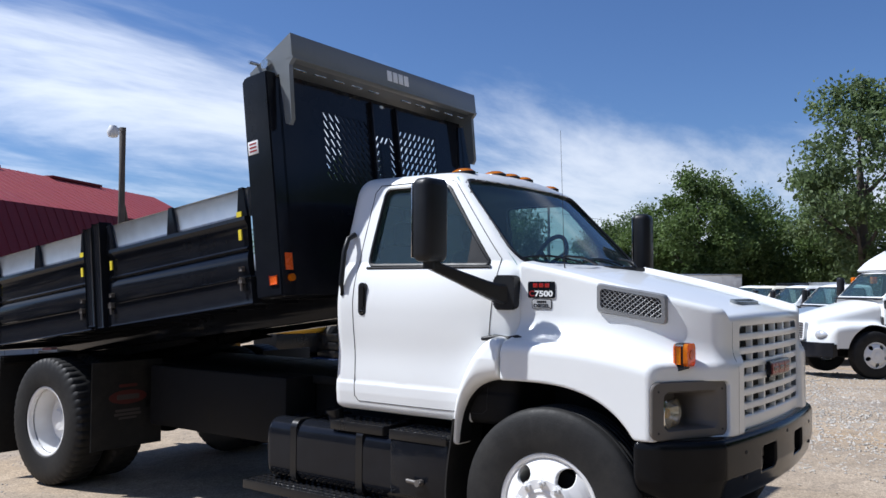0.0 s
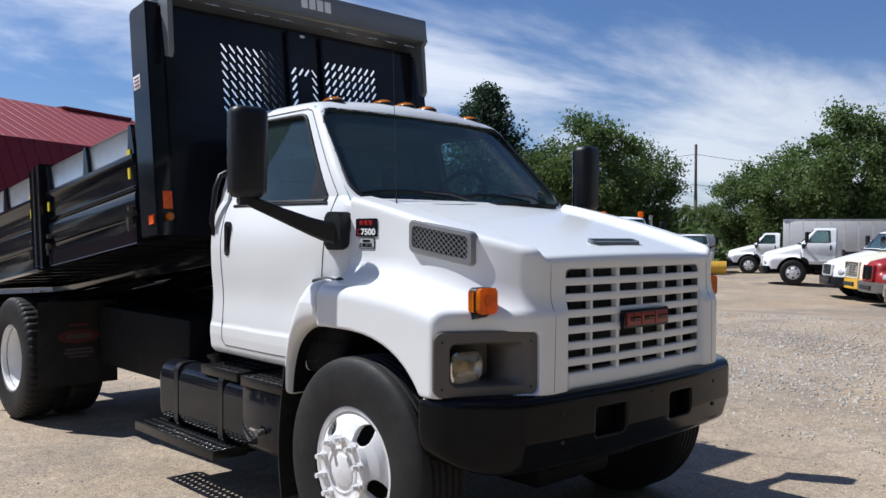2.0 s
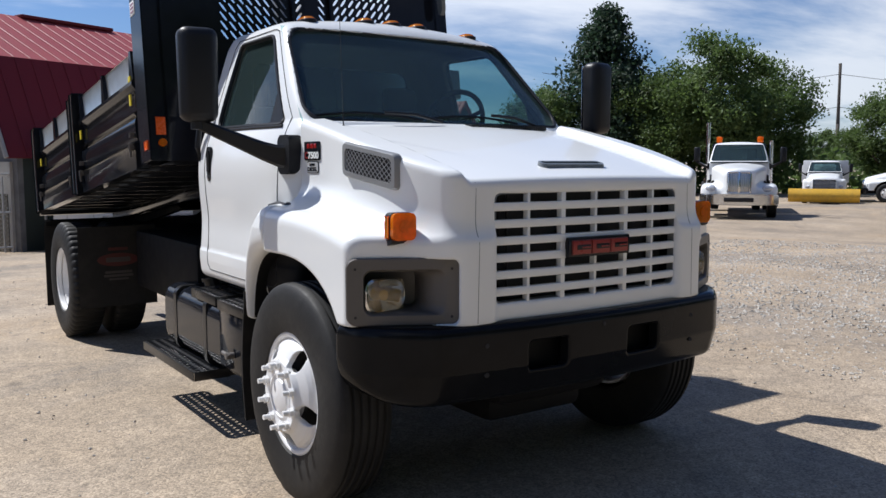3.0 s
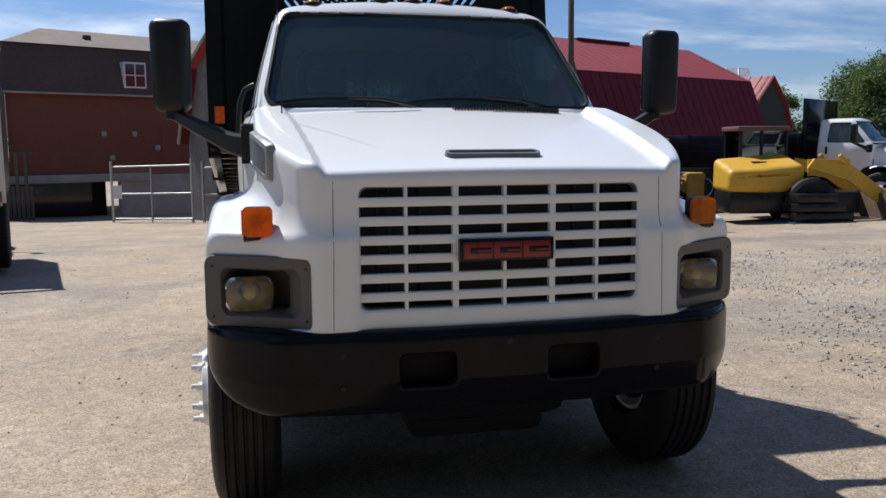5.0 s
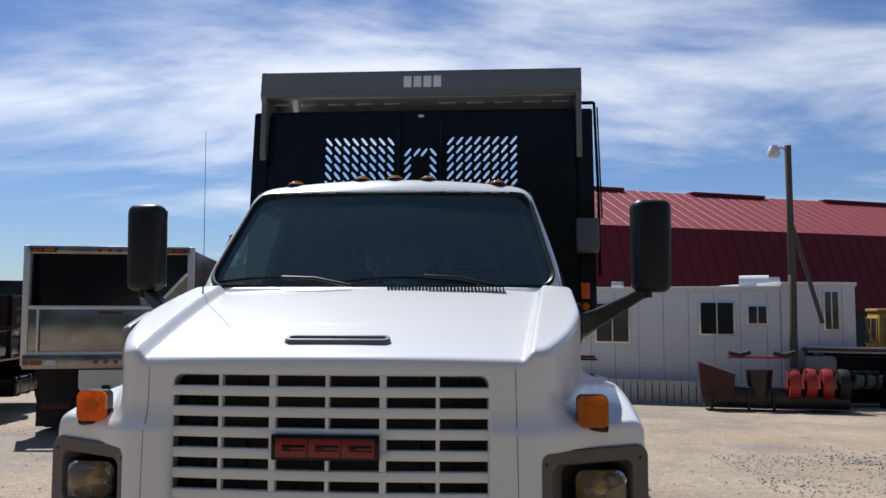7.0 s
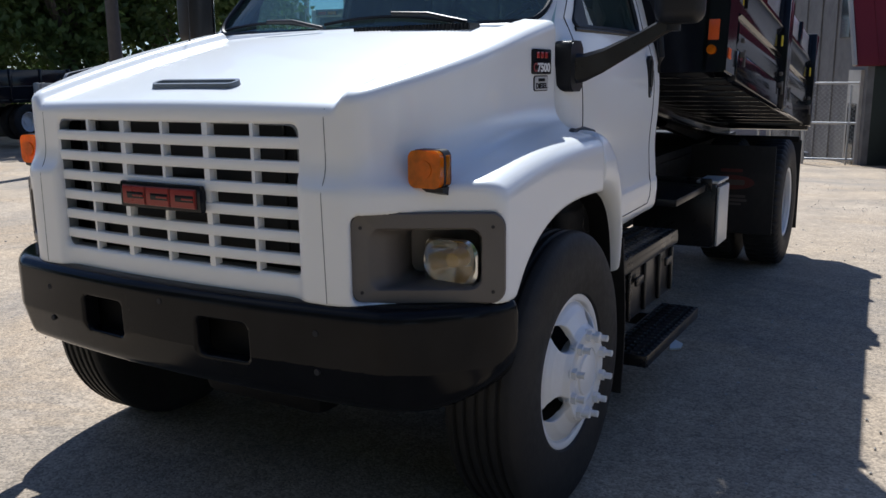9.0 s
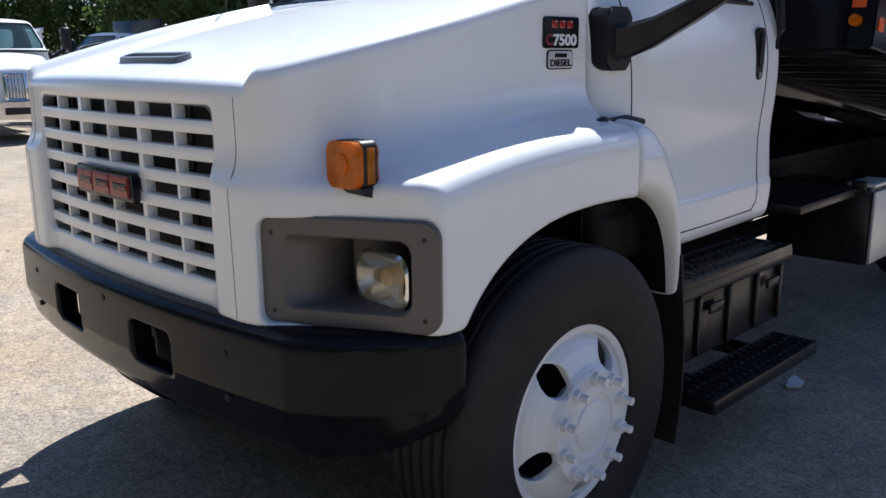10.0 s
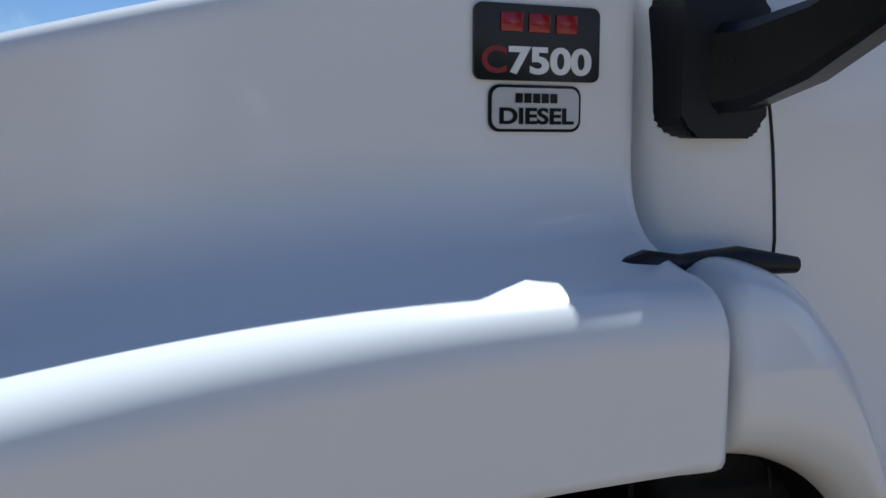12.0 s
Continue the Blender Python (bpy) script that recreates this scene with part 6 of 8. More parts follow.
tagged(new("far_bushes", bush), "low green bushes beyond the yard", "bushes", kind="stuff")


# barn
def barn():
    at = Matrix.Translation((0.10, 21.4, 0)) @ Matrix.Rotation(math.atan2(0.41, 0.912), 4, "Z")
    b = thing("barn", "long red metal-roofed barn with weathered gable", "barn", at)
    L, g = 22.3, -1.9
    def face(name, outline, mat, label="", t=0.06, axis="X", t0=0.0):
        bm = bmesh.new()
        prism(bm, outline, t0, t0 + t, axis)
        return part(name, bm, mat, b, label, False)
    ridge_y, ridge_z, brk_z, low_y, low_z = 3.3, 5.85, 4.22, -1.05, 1.75
    far_b, far_l = 2 * ridge_y, 2 * ridge_y - low_y
    face("gable", [(low_y + 0.1, g), (far_l - 0.1, g), (far_l - 0.1, low_z), (far_b, brk_z), (ridge_y, ridge_z), (0.0, brk_z), (low_y + 0.1, low_z)], WEATHERED, "weathered grey gable wall", 0.15, "X", 0.08)
    face("gable", [(low_y + 0.1, g), (far_l - 0.1, g), (far_l - 0.1, low_z), (far_b, brk_z), (ridge_y, ridge_z), (0.0, brk_z), (low_y + 0.1, low_z)], WEATHERED, "weathered grey gable wall", 0.15, "X", L - 0.2)
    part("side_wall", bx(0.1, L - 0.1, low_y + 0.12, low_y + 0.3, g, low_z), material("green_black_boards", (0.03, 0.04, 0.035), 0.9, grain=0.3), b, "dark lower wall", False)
    part("back_wall", bx(0.1, L - 0.1, far_l - 0.3, far_l - 0.12, g, low_z), WEATHERED, b, "", False)
    for k, (y0, z0, y1, z1) in enumerate(((low_y - 0.05, low_z - 0.1, 0.0, brk_z), (0.0, brk_z, ridge_y, ridge_z), (far_b, brk_z, ridge_y, ridge_z), (far_l + 0.05, low_z - 0.1, far_b, brk_z))):
        d = Vector((0, y1 - y0, z1 - z0)); n = Vector((0, -d.z, d.y)).normalized() * (1 if k < 2 else -1)
        bm = bmesh.new()
        for (a, c) in ((-0.25, L + 0.25),):
            q = [Vector((a, y0, z0)), Vector((c, y0, z0)), Vector((c, y1, z1)), Vector((a, y1, z1))]
            A = [bm.verts.new(p) for p in q]; B = [bm.verts.new(p - n * 0.05) for p in q]
            bm.faces.new(A); bm.faces.new(B[::-1])
            for i in range(4):
                bm.faces.new((A[i], B[i], B[(i + 1) % 4], A[(i + 1) % 4]))
        # steep sheets take the red with shade painted in
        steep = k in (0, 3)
        r = part("roof", bm, SHADERED if steep else REDROOF, b, "steep red metal skirt, painted darker as shaded" if steep else "red ribbed metal roof, painted lighter as sunlit", False)
        if k < 2:
            for i in range(49):
                x = -0.2 + i * 0.465
                bm = bmesh.new()
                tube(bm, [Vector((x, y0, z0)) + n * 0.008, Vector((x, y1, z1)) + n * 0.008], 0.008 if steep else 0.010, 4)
                part("seam", bm, SHADERED if steep else REDROOF, r, "", False)
    for x0 in (3.0, 9.0, 15.0):
        part("ridge_vent", bx(x0, x0 + 3.2, ridge_y - 0.2, ridge_y + 0.2, ridge_z - 0.05, ridge_z + 0.06, 0.03), SHADERED, b, "dark red ridge vent")
    for y in (0.02,):
        bm = bmesh.new()
        tube(bm, [(-0.27, low_y - 0.03, low_z - 0.1), (-0.27, 0, brk_z), (-0.27, ridge_y, ridge_z), (-0.27, far_b, brk_z), (-0.27, far_l, low_z - 0.1)], 0.06, 6)
        part("verge_board", bm, CONC, b, "pale verge board")
    d = part("loft_door", bx(0.03, 0.07, 0.35, 1.0, 2.35, 4.1), WINDOW, b, "dark loft opening", False)
    part("door_frame", bx(0.0, 0.09, -0.75, 0.05, g, 1.55), CONC, b, "pale concrete door surround", False)
    part("door", bx(-0.02, 0.02, -0.62, -0.1, g, 0.75), WINDOW, b, "dark door", False)
    for y in (1.4, 2.6, 3.9, 5.2):
        part("batten", bx(0.04, 0.085, y - 0.05, y + 0.05, g, 3.6), WEATHERED, b)
    return b


barn()

# small red barn and grey roof beyond
rb = thing("red_shed", "small red gambrel shed behind the barn", "shed", Matrix.Translation((24.6, 35.2, -1.9)) @ Matrix.Rotation(radians(30), 4, "Z"))
gam = [(-2.3, 0), (-2.3, 4.2), (-1.5, 5.55), (0, 6.75), (1.5, 5.55), (2.3, 4.2), (2.3, 0)]
bm = bmesh.new(); prism(bm, gam, -0.1, 0.05, "Y"); part("gable", bm, material("dark_green_boards", (0.035, 0.045, 0.042), 0.9, grain=0.3), rb, "dark board gable", False)
for (p, q), (p2, q2) in zip(gam[1:5], gam[2:6]):
    bm = bmesh.new(); prism(bm, [(p, q), (p2, q2), (p2 * 0.97, q2 - 0.08), (p * 0.97, q - 0.08)], -0.3, 7.0, "Y"); r = part("roof", bm, REDROOF, rb, "bright red metal roof", False)
    for k in range(12):
        y = -0.25 + 0.6 * k
        bm = bmesh.new(); tube(bm, [(p, y, q), (p2, y, q2)], 0.03, 4); part("seam", bm, REDROOF, r, "", False)
part("side_wall", bx(-2.2, 2.2, 0.05, 6.9, 0, 4.2), WEATHERED, rb, "", False)
gs = thing("grey_shed", "distant shed with pale metal roof", "shed", Matrix.Translation((34.5, 58.0, -2.3)) @ Matrix.Rotation(radians(-30), 4, "Z"))
bm = bmesh.new(); prism(bm, [(-4, 0), (4, 0), (4, 7.3), (0, 9.6), (-4, 7.3)], -6.0, 3.0, "X"); part("wall", bm, GALV, gs, "", False)
for k in range(10):
    bm = bmesh.new(); tube(bm, [(-5.9 + 0.9 * k, -4.05, 7.3), (-5.9 + 0.9 * k, 0, 9.63)], 0.05, 4); part("seam", bm, GALV, gs, "", False)

# brick building with mansard storey
def brick_house():
    g, y0 = -1.6, 33.0
    h = thing("brick_building", "brick building with brown shingled mansard storey", "building", Matrix.Translation((-9.55, 33.0, 0)) @ Matrix.Rotation(radians(29), 4, "Z") @ Matrix.Translation((9.55, -33.0, 0)))
    x0, x1, d = -10.5, 4.0, 11.0
    part("brick_wall", bx(x0 + 0.45, x1, y0 + 0.3, y0 + 0.6, 0.35, 3.75), BRICK, h, "red brick front wall", False)
    part("brick_wall", bx(x0 + 0.45, x0 + 0.75, y0 + 0.6, y0 + d, 0.35, 3.75), BRICK, h, "red brick side wall", False)
    part("brick_wall", bx(x1 - 0.3, x1, y0 + 0.6, y0 + d, 0.35, 3.75), BRICK, h, "", False)
    part("brick_wall", bx(x0 + 0.45, x1, y0 + d, y0 + d + 0.3, 0.35, 3.75), BRICK, h, "", False)
    part("basement_wall", bx(-5.6, x1, y0 + 0.25, y0 + 0.6, g - 0.5, 0.35), CONC, h, "concrete basement wall", False)
    part("lintel", bx(x0 + 0.4, -4.4, y0 + 0.05, y0 + 0.7, 0.12, 0.45, 0.02), CONC, h, "pale concrete lintel")
    part("recess", bx(x0 + 0.5, -5.6, y0 + 2.0, y0 + 2.2, g - 0.5, 0.2), WINDOW, h, "dark basement opening", False)
    bm = bmesh.new()
    lo = [(x0, y0), (x1 + 0.2, y0), (x1 + 0.2, y0 + d + 0.3), (x0, y0 + d + 0.3)]
    hi = [(x0 + 0.75, y0 + 0.6), (x1 - 0.4, y0 + 0.6), (x1 - 0.4, y0 + d - 0.3), (x0 + 0.75, y0 + d - 0.3)]
    A = [bm.verts.new((*p, 3.72)) for p in lo]; B = [bm.verts.new((*p, 5.65)) for p in hi]
    for i in range(4):
        bm.faces.new((A[i], A[(i + 1) % 4], B[(i + 1) % 4], B[i]))
    bm.faces.new(A[::-1]); bm.faces.new(B)
    part("mansard", bm, SHINGLE, h, "brown shingled mansard", False)
    bm = bmesh.new()
    A = [bm.verts.new((p[0] + sx * 0.12, p[1] + sy * 0.12, 5.66)) for p, (sx, sy) in zip(hi, ((-1, -1), (1, -1), (1, 1), (-1, 1)))]
    C = [bm.verts.new((x0 + 3.6, y0 + d / 2, 6.9)), bm.verts.new((x1 - 3.0, y0 + d / 2, 6.9))]
    bm.faces.new((A[0], A[1], C[1], C[0])); bm.faces.new((A[1], A[2], C[1])); bm.faces.new((A[2], A[3], C[0], C[1])); bm.faces.new((A[3], A[0], C[0])); bm.faces.new(A[::-1])
    part("roof", bm, ROOFTAN, h, "tan hipped roof", False)
    part("eave_board", bx(x0, x1, y0 - 0.04, y0 + 0.05, 3.66, 3.74, 0.01), CONC, h, "grey eave board")
    for x in (-2.4, -1.2, -5.8, 2.0):
        part("roof_vent", bx(x - 0.15, x + 0.15, y0 + 2.6, y0 + 2.9, 6.1, 6.4, 0.03), SHINGLE, h)
    for xx, zz in ((-5.3, 4.02), (-1.2, 4.02), (2.6, 4.02)):
        w = part("window_frame", bx(xx - 0.02, xx + 0.95, y0 + 0.05, y0 + 0.55, zz, zz + 1.08, 0.01), SIDING, h, "white window frame")
        for k in range(2):
            for j in range(2):
                part("pane", bx(xx + 0.06 + k * 0.44, xx + 0.44 + k * 0.44, y0 + 0.035, y0 + 0.06, zz + 0.07 + j * 0.49, zz + 0.51 + j * 0.49), WINDOW, w, "", False)
    w = part("side_window", bx(x0 + 0.02, x0 + 0.5, y0 + 4.2, y0 + 5.1, 4.1, 5.1, 0.01), SIDING, h, "white window frame")
    part("pane", bx(x0 + 0.0, x0 + 0.03, y0 + 4.3, y0 + 5.0, 4.2, 5.0), WINDOW, w)
    part("doorway", bx(-3.7, -3.0, y0 + 0.27, y0 + 0.31, 0.9, 2.4), BRICK, h, "brown door", False)
    part("post", bx(x0 + 0.2, x0 + 0.5, y0 - 0.1, y0 + 0.2, 1.0, 3.6, 0.01), SIDING, h, "white porch post")
    for xx, zz in ((-6.2, 2.0), (-4.9, 2.0), (-3.9, 1.4), (-5.9, 1.0)):
        part("vent_hood", bx(xx - 0.1, xx + 0.1, y0 + 0.2, y0 + 0.32, zz, zz + 0.22, 0.02), CONC, h)
    return h


brick_house()
por = thing("porch_fence", "grey wooden porch fence by the brick building", "fence", group="")
for k in range(26):
    x = -13.0 + k * 0.16
    part("board", bx(x - 0.06, x + 0.06, 31.9, 31.94, -1.7, 0.1 + 1.3 * (k > 10) * (k % 2 == 0)), WOODGREY, por, "", False)
part("rail", bx(-13.1, -8.9, 31.94, 32.0, 0.0, 0.08), WOODGREY, por)
part("rail", bx(-11.4, -8.9, 31.94, 32.0, 1.3, 1.38), WOODGREY, por)
part("deck", bx(-13.1, -8.8, 32.0, 33.3, -0.2, 0.0), WOODGREY, por)


# chain-link gate and fence
def gate(x0, y0, x1, y1, h, label, mesh_n=0):
    g0, g1 = float(ground_z(x0, y0)), float(ground_z(x1, y1))
    t = thing("chain_link_gate", label, "gate", group="chain-link gates")
    for (x, y, g) in ((x0, y0, g0), (x1, y1, g1)):
        bm = bmesh.new(); cyl(bm, (x, y, g - 0.05), (x, y, g + h + 0.25), 0.045); part("post", bm, GALV, t)
    for f in (0.04, 0.5, 1.0):
        bm = bmesh.new(); cyl(bm, (x0, y0, g0 + h * f + 0.05), (x1, y1, g1 + h * f + 0.05), 0.028, n=8); part("rail", bm, GALV, t)
    bm = bmesh.new(); xm, ym = (x0 + x1) / 2, (y0 + y1) / 2
    cyl(bm, (xm, ym, (g0 + g1) / 2), (xm, ym, (g0 + g1) / 2 + h), 0.025, n=8); part("upright", bm, GALV, t)
    bm = bmesh.new()
    L = math.hypot(x1 - x0, y1 - y0)
    for k in np.arange(-h, L, 0.11):
        for s in (0, 1):
            a, b = max(k, 0), min(k + h, L)
            za, zb = (a - k, b - k) if s == 0 else (h - (a - k), h - (b - k))
            pa = (x0 + (x1 - x0) * a / L, y0 + (y1 - y0) * a / L, g0 + (g1 - g0) * a / L + za)
            pb = (x0 + (x1 - x0) * b / L, y0 + (y1 - y0) * b / L, g0 + (g1 - g0) * b / L + zb)
            tube(bm, [pa, pb], 0.0022, 3)
    tagged(part("wire_mesh", bm, GALV, t, "", False), kind="stuff")
    return t


gt = gate(-5.5, 27.8, -2.75, 26.0, 1.85, "grey chain-link gate beside the brick building")
part("notice", bx(-5.45, -5.15, 27.55, 27.58, -0.2, 0.25), SIDING, gt, "small white notice")
gate(-2.4, 26.0, -0.9, 24.0, 1.75, "grey chain-link gate near the barn")
gate(-0.75, 20.6, 1.2, 20.9, 1.9, "grey chain-link gate before the barn door")


# poles
def pole(name, x, y, h, r, label, lamp=False, cat="pole"):
    g = float(ground_z(x, y))
    t = thing(name, label, cat, pose(x, y, g))
    bm = bmesh.new(); tube(bm, [(0, 0, -0.1), (0.02, 0, h * 0.5), (0, 0.01, h)], [r, r * 0.88, r * 0.72], 12); part("pole", bm, WOODGREY, t)
    if lamp:
        bm = bmesh.new(); tube(bm, [(0, 0, h - 0.12), (-0.2, -0.1, h - 0.06), (-0.34, -0.16, h - 0.14)], 0.022, 8); part("arm", bm, GALV, t)
        bm = bmesh.new(); lathe(bm, [(0.001, 0.14), (0.08, 0.13), (0.13, 0.02), (0.14, -0.06), (0.10, -0.14), (0.001, -0.16)], 18, "Z", (-0.37, -0.17, h - 0.16)); part("lamp_head", bm, SIDING, t, "white lamp head")
        bm = bmesh.new(); tube(bm, [(0.06, 0, h - 1.9), (0.75, 0.25, 1.9)], 0.05, 8); part("brace", bm, WOODGREY, t)
    return t


pole("lamp_pole", 6.96, 17.09, 6.0, 0.11, "grey wooden yard pole with a lamp", True, "lamp pole")
pole("utility_pole", -13.4, 10.7, 10.5, 0.17, "grey wooden utility pole at the yard edge")
up = pole("utility_pole", 75.0, 43.4, 11.5, 0.20, "thin far utility pole beyond the yard")
for k, dz in enumerate((0.3, 3.4)):
    w = thing("overhead_wire", "thin dark overhead wire", "wire", group="overhead wires")
    bm = bmesh.new()
    a, b = Vector((75.0, 43.4, 10.2 - dz)), Vector((52.0, 60.0, 10.4 - dz))
    tube(bm, [a.lerp(b, t) - Vector((0, 0, 1.2 * 4 * t * (1 - t))) for t in np.linspace(0, 1, 9)], 0.022, 4)
    part("wire", bm, DARK, w)
    bm = bmesh.new()
    b = Vector((95.0, 25.0, 10.4 - dz))
    tube(bm, [a.lerp(b, t) - Vector((0, 0, 1.2 * 4 * t * (1 - t))) for t in np.linspace(0, 1, 9)], 0.022, 4)
    part("wire", bm, DARK, w)


# parked trucks: the cab and running gear of one kind, with noses of three kinds
SHARED = {"cab", "door", "windshield", "rear_window", "mirror", "mirror_arm", "wheel", "frame_rail", "front_axle", "engine", "cowl", "firewall", "fuel_tank"}
DROP = {"door_seam", "corner_patch", "belt_strip", "lug_nut", "filler_cap", "drain_cock", "fin", "lower_step", "upper_step", "edge", "step_bracket", "pull", "lock"}
LAMP = material("pale_lamp_glass", (0.55, 0.57, 0.60), 0.08, grain=0.25, scale=25, big=9, metal=0.35)
NOSES = {  # front y, front height, front half width, fender height, front of the fenders
    "aero": (-0.42, 1.27, 0.56, 1.16, 0.05),
    "classic": (-0.48, 1.36, 0.48, 1.12, 0.10),
    "square": (-0.62, 1.50, 0.43, 1.06, 0.16),
    "pickup": (-0.10, 1.42, 0.74, 1.34, 0.02),
}


def nose_shape(kind):
    yf, zf, wf, fz, fy = NOSES[kind]
    def fn(x, y, z):
        X = np.abs(x)
        u = np.clip((y - yf) / (1.08 - yf), 0, 1.1)
        w = wf + (0.82 - wf) * u
        top = z - (zf + (1.69 - zf) * u ** 0.85 - 0.10 * (X / w) ** 2)
        front = yf + 0.09 * (X / wf) ** 2 + 0.09 * (z - 1.0) - y
        hood = smax(smax(top, X - w, 0.16), front, 0.12)
        ftop = z - (fz - 0.16 * np.clip((0.35 - y) / (0.35 - yf), 0, 1) ** 2 - 0.1 * np.clip((y - 0.9) / 0.3, 0, 1) ** 2)
        fend = smax(smax(smax(ftop, X - 1.10, 0.17), yf + fy + 0.45 * np.maximum(X - 0.55, 0) ** 1.2 - y, 0.14), 0.3 - X, 0.02)
        v = smax(smin(hood, fend, 0.12), y - 1.08, 0.02)
        v = smax(v, 0.62 - z, 0.03)
        return smax(v, -np.maximum(np.hypot(y - 0.785, z - 0.503) - 0.62, 0.62 - X), 0.02)
    return fn


NOSE_MESH = {}


def nose(t, kind, paint, bumper, bars):
    """Hood with fenders, grille, headlights and bumper in front of a parked truck's cab."""
    yf, zf, wf, fz, fy = NOSES[kind]
    if kind not in NOSE_MESH:
        first = solid("hood", nose_shape(kind), (-1.16, yf - 0.08, 0.55), (1.16, 1.14, 1.80), 0.027, (WHITE, CHASSIS), lambda C: ((np.hypot(C[:, 1] - 0.785, C[:, 2] - 0.503) < 0.63) & (np.abs(C[:, 0]) < 1.07) | (C[:, 2] < 0.635)).astype(int))
        NOSE_MESH[kind] = first.data
        first.parent = t
        hood = first
    else:
        hood = new("hood", NOSE_MESH[kind]); hood.parent = t
    hood.material_slots[0].link = "OBJECT"
    hood.material_slots[0].material = paint
    gw, z0, z1 = wf * (0.74 if kind != "pickup" else 0.78), 0.80, zf - 0.10
    lean = Matrix.Translation((0, yf - 0.012, 1.0)) @ Matrix.Rotation(-math.atan(0.09), 4, "X")
    rim = bars if bars in (CHROME, ALU) else paint
    bm = bmesh.new()
    loops = [[bm.verts.new((p, y, q + (z0 + z1) / 2 - 1.0)) for p, q in round_rect(2 * gw + g, z1 - z0 + g, 0.06, 4)] for g, y in ((0.05, 0.13), (0.05, -0.02), (0.0, -0.035), (-0.03, -0.02), (-0.03, 0.05))]
    for A, B in zip(loops, loops[1:]):
        for k in range(len(A)):
            bm.faces.new((A[k], A[(k + 1) % len(A)], B[(k + 1) % len(A)], B[k]))
    bm.faces.new(loops[-1])
    gr = part("grille", bm, (rim, CHASSIS), t, at=lean)
    gr.data.polygons[len(gr.data.polygons) - 1].material_index = 1
    if kind in ("classic", "square"):
        n = 13
        for k in range(n):
            x = -gw + 2 * gw * (k + 0.5) / n
            part("bar", bx(x - 0.010, x + 0.010, -0.03, 0.02, z0 - 0.97, z1 - 1.03, 0.004), bars, gr)
        part("centre_bar", bx(-0.03, 0.03, -0.045, 0.0, z0 - 1.0, z1 - 0.98, 0.01), bars, gr)
    else:
        n = 7
        for k in range(n):
            z = z0 - 1.0 + (z1 - z0) * (k + 0.5) / n
            part("bar", bx(-gw + 0.01, gw - 0.01, -0.03, 0.02, z - 0.014, z + 0.012, 0.005), bars, gr)
    for sx in (-1, 1):
        bm = bmesh.new()
        bmesh.ops.create_uvsphere(bm, u_segments=18, v_segments=10, radius=1)
        for v in bm.verts:
            v.co = Vector((v.co.x * 0.17, v.co.y * 0.075, v.co.z * (0.10 - 0.03 * v.co.x * sx)))
        y = yf + fy + 0.45 * 0.26 ** 1.2
        part("headlight", bm, LAMP, t, "clear headlight", at=pose(sx * 0.81, y + 0.03, 0.92, 0, 0, sx * 24))
        part("corner_lamp", bx(-0.05, 0.05, -0.02, 0.03, -0.035, 0.035, 0.015), AMBER, t, at=pose(sx * 0.99, y + 0.16, 0.93, 0, 0, sx * 48))
    bm = bmesh.new()
    xs = np.linspace(-1.12, 1.12, 17)
    face = [(x, yf - 0.13 + 0.10 * (x / 0.8) ** 2 + 0.9 * max(abs(x) - 0.85, 0) ** 1.3) for x in xs]
    prism(bm, face + [(x * 0.97, y + 0.12) for x, y in reversed(face)], 0.44, 0.76, "Z")
    bmesh.ops.bevel(bm, geom=[e for e in bm.edges if abs(e.verts[0].co.z - e.verts[1].co.z) < 0.01], offset=0.03, segments=2, affect="EDGES")
    bp = part("bumper", bm, bumper, t, "front bumper")
    part("intake", bx(-0.42, 0.42, yf - 0.145, yf - 0.08, 0.53, 0.66, 0.02), DARK, bp)
    part("radiator", bx(-0.5, 0.5, yf + 0.12, 0.2, 0.45, 0.75, 0.02), CHASSIS, t)


def yard_truck(at, label, paint=None, hood_paint=None, bumper=None, scale=1.0, rear=True, group="parked trucks", kind="aero", bars=None):
    t = thing("parked_truck", label, "truck", at, group)
    t.scale = (scale,) * 3
    def dup(src, parent):
        nb = src.name.split(".")[0]
        if nb in DROP:
            return
        c = src.copy()
        scene.collection.objects.link(c)
        c.parent = parent
        c.matrix_parent_inverse = src.matrix_parent_inverse
        if paint and nb in ("cab", "door"):
            c.material_slots[0].link = "OBJECT"
            c.material_slots[0].material = paint
        for k in src.children:
            dup(k, c)
    for o in truck.children:
        base = o.name.split(".")[0]
        if base in SHARED and (rear or base != "wheel" or o.location.y < 3):
            dup(o, t)
    nose(t, kind, hood_paint or paint or WHITE, bumper or BLACK, bars or SATIN)
    return t


def facing(front_wheel, heading, scale=1.0, side=1, ly=0.785):
    """The pose of a parked truck whose near front wheel stands at a spot of the ground, headed that way."""
    hx, hy = heading
    a = math.atan2(hx, -hy)
    c, s = math.cos(a), math.sin(a)
    lx, ly = 1.085 * scale * side, ly * scale
    x, y = front_wheel[0] - (c * lx - s * ly), front_wheel[1] - (s * lx + c * ly)
    return Matrix.Translation((x, y, float(ground_z(x, y)))) @ Matrix.Rotation(a, 4, "Z")


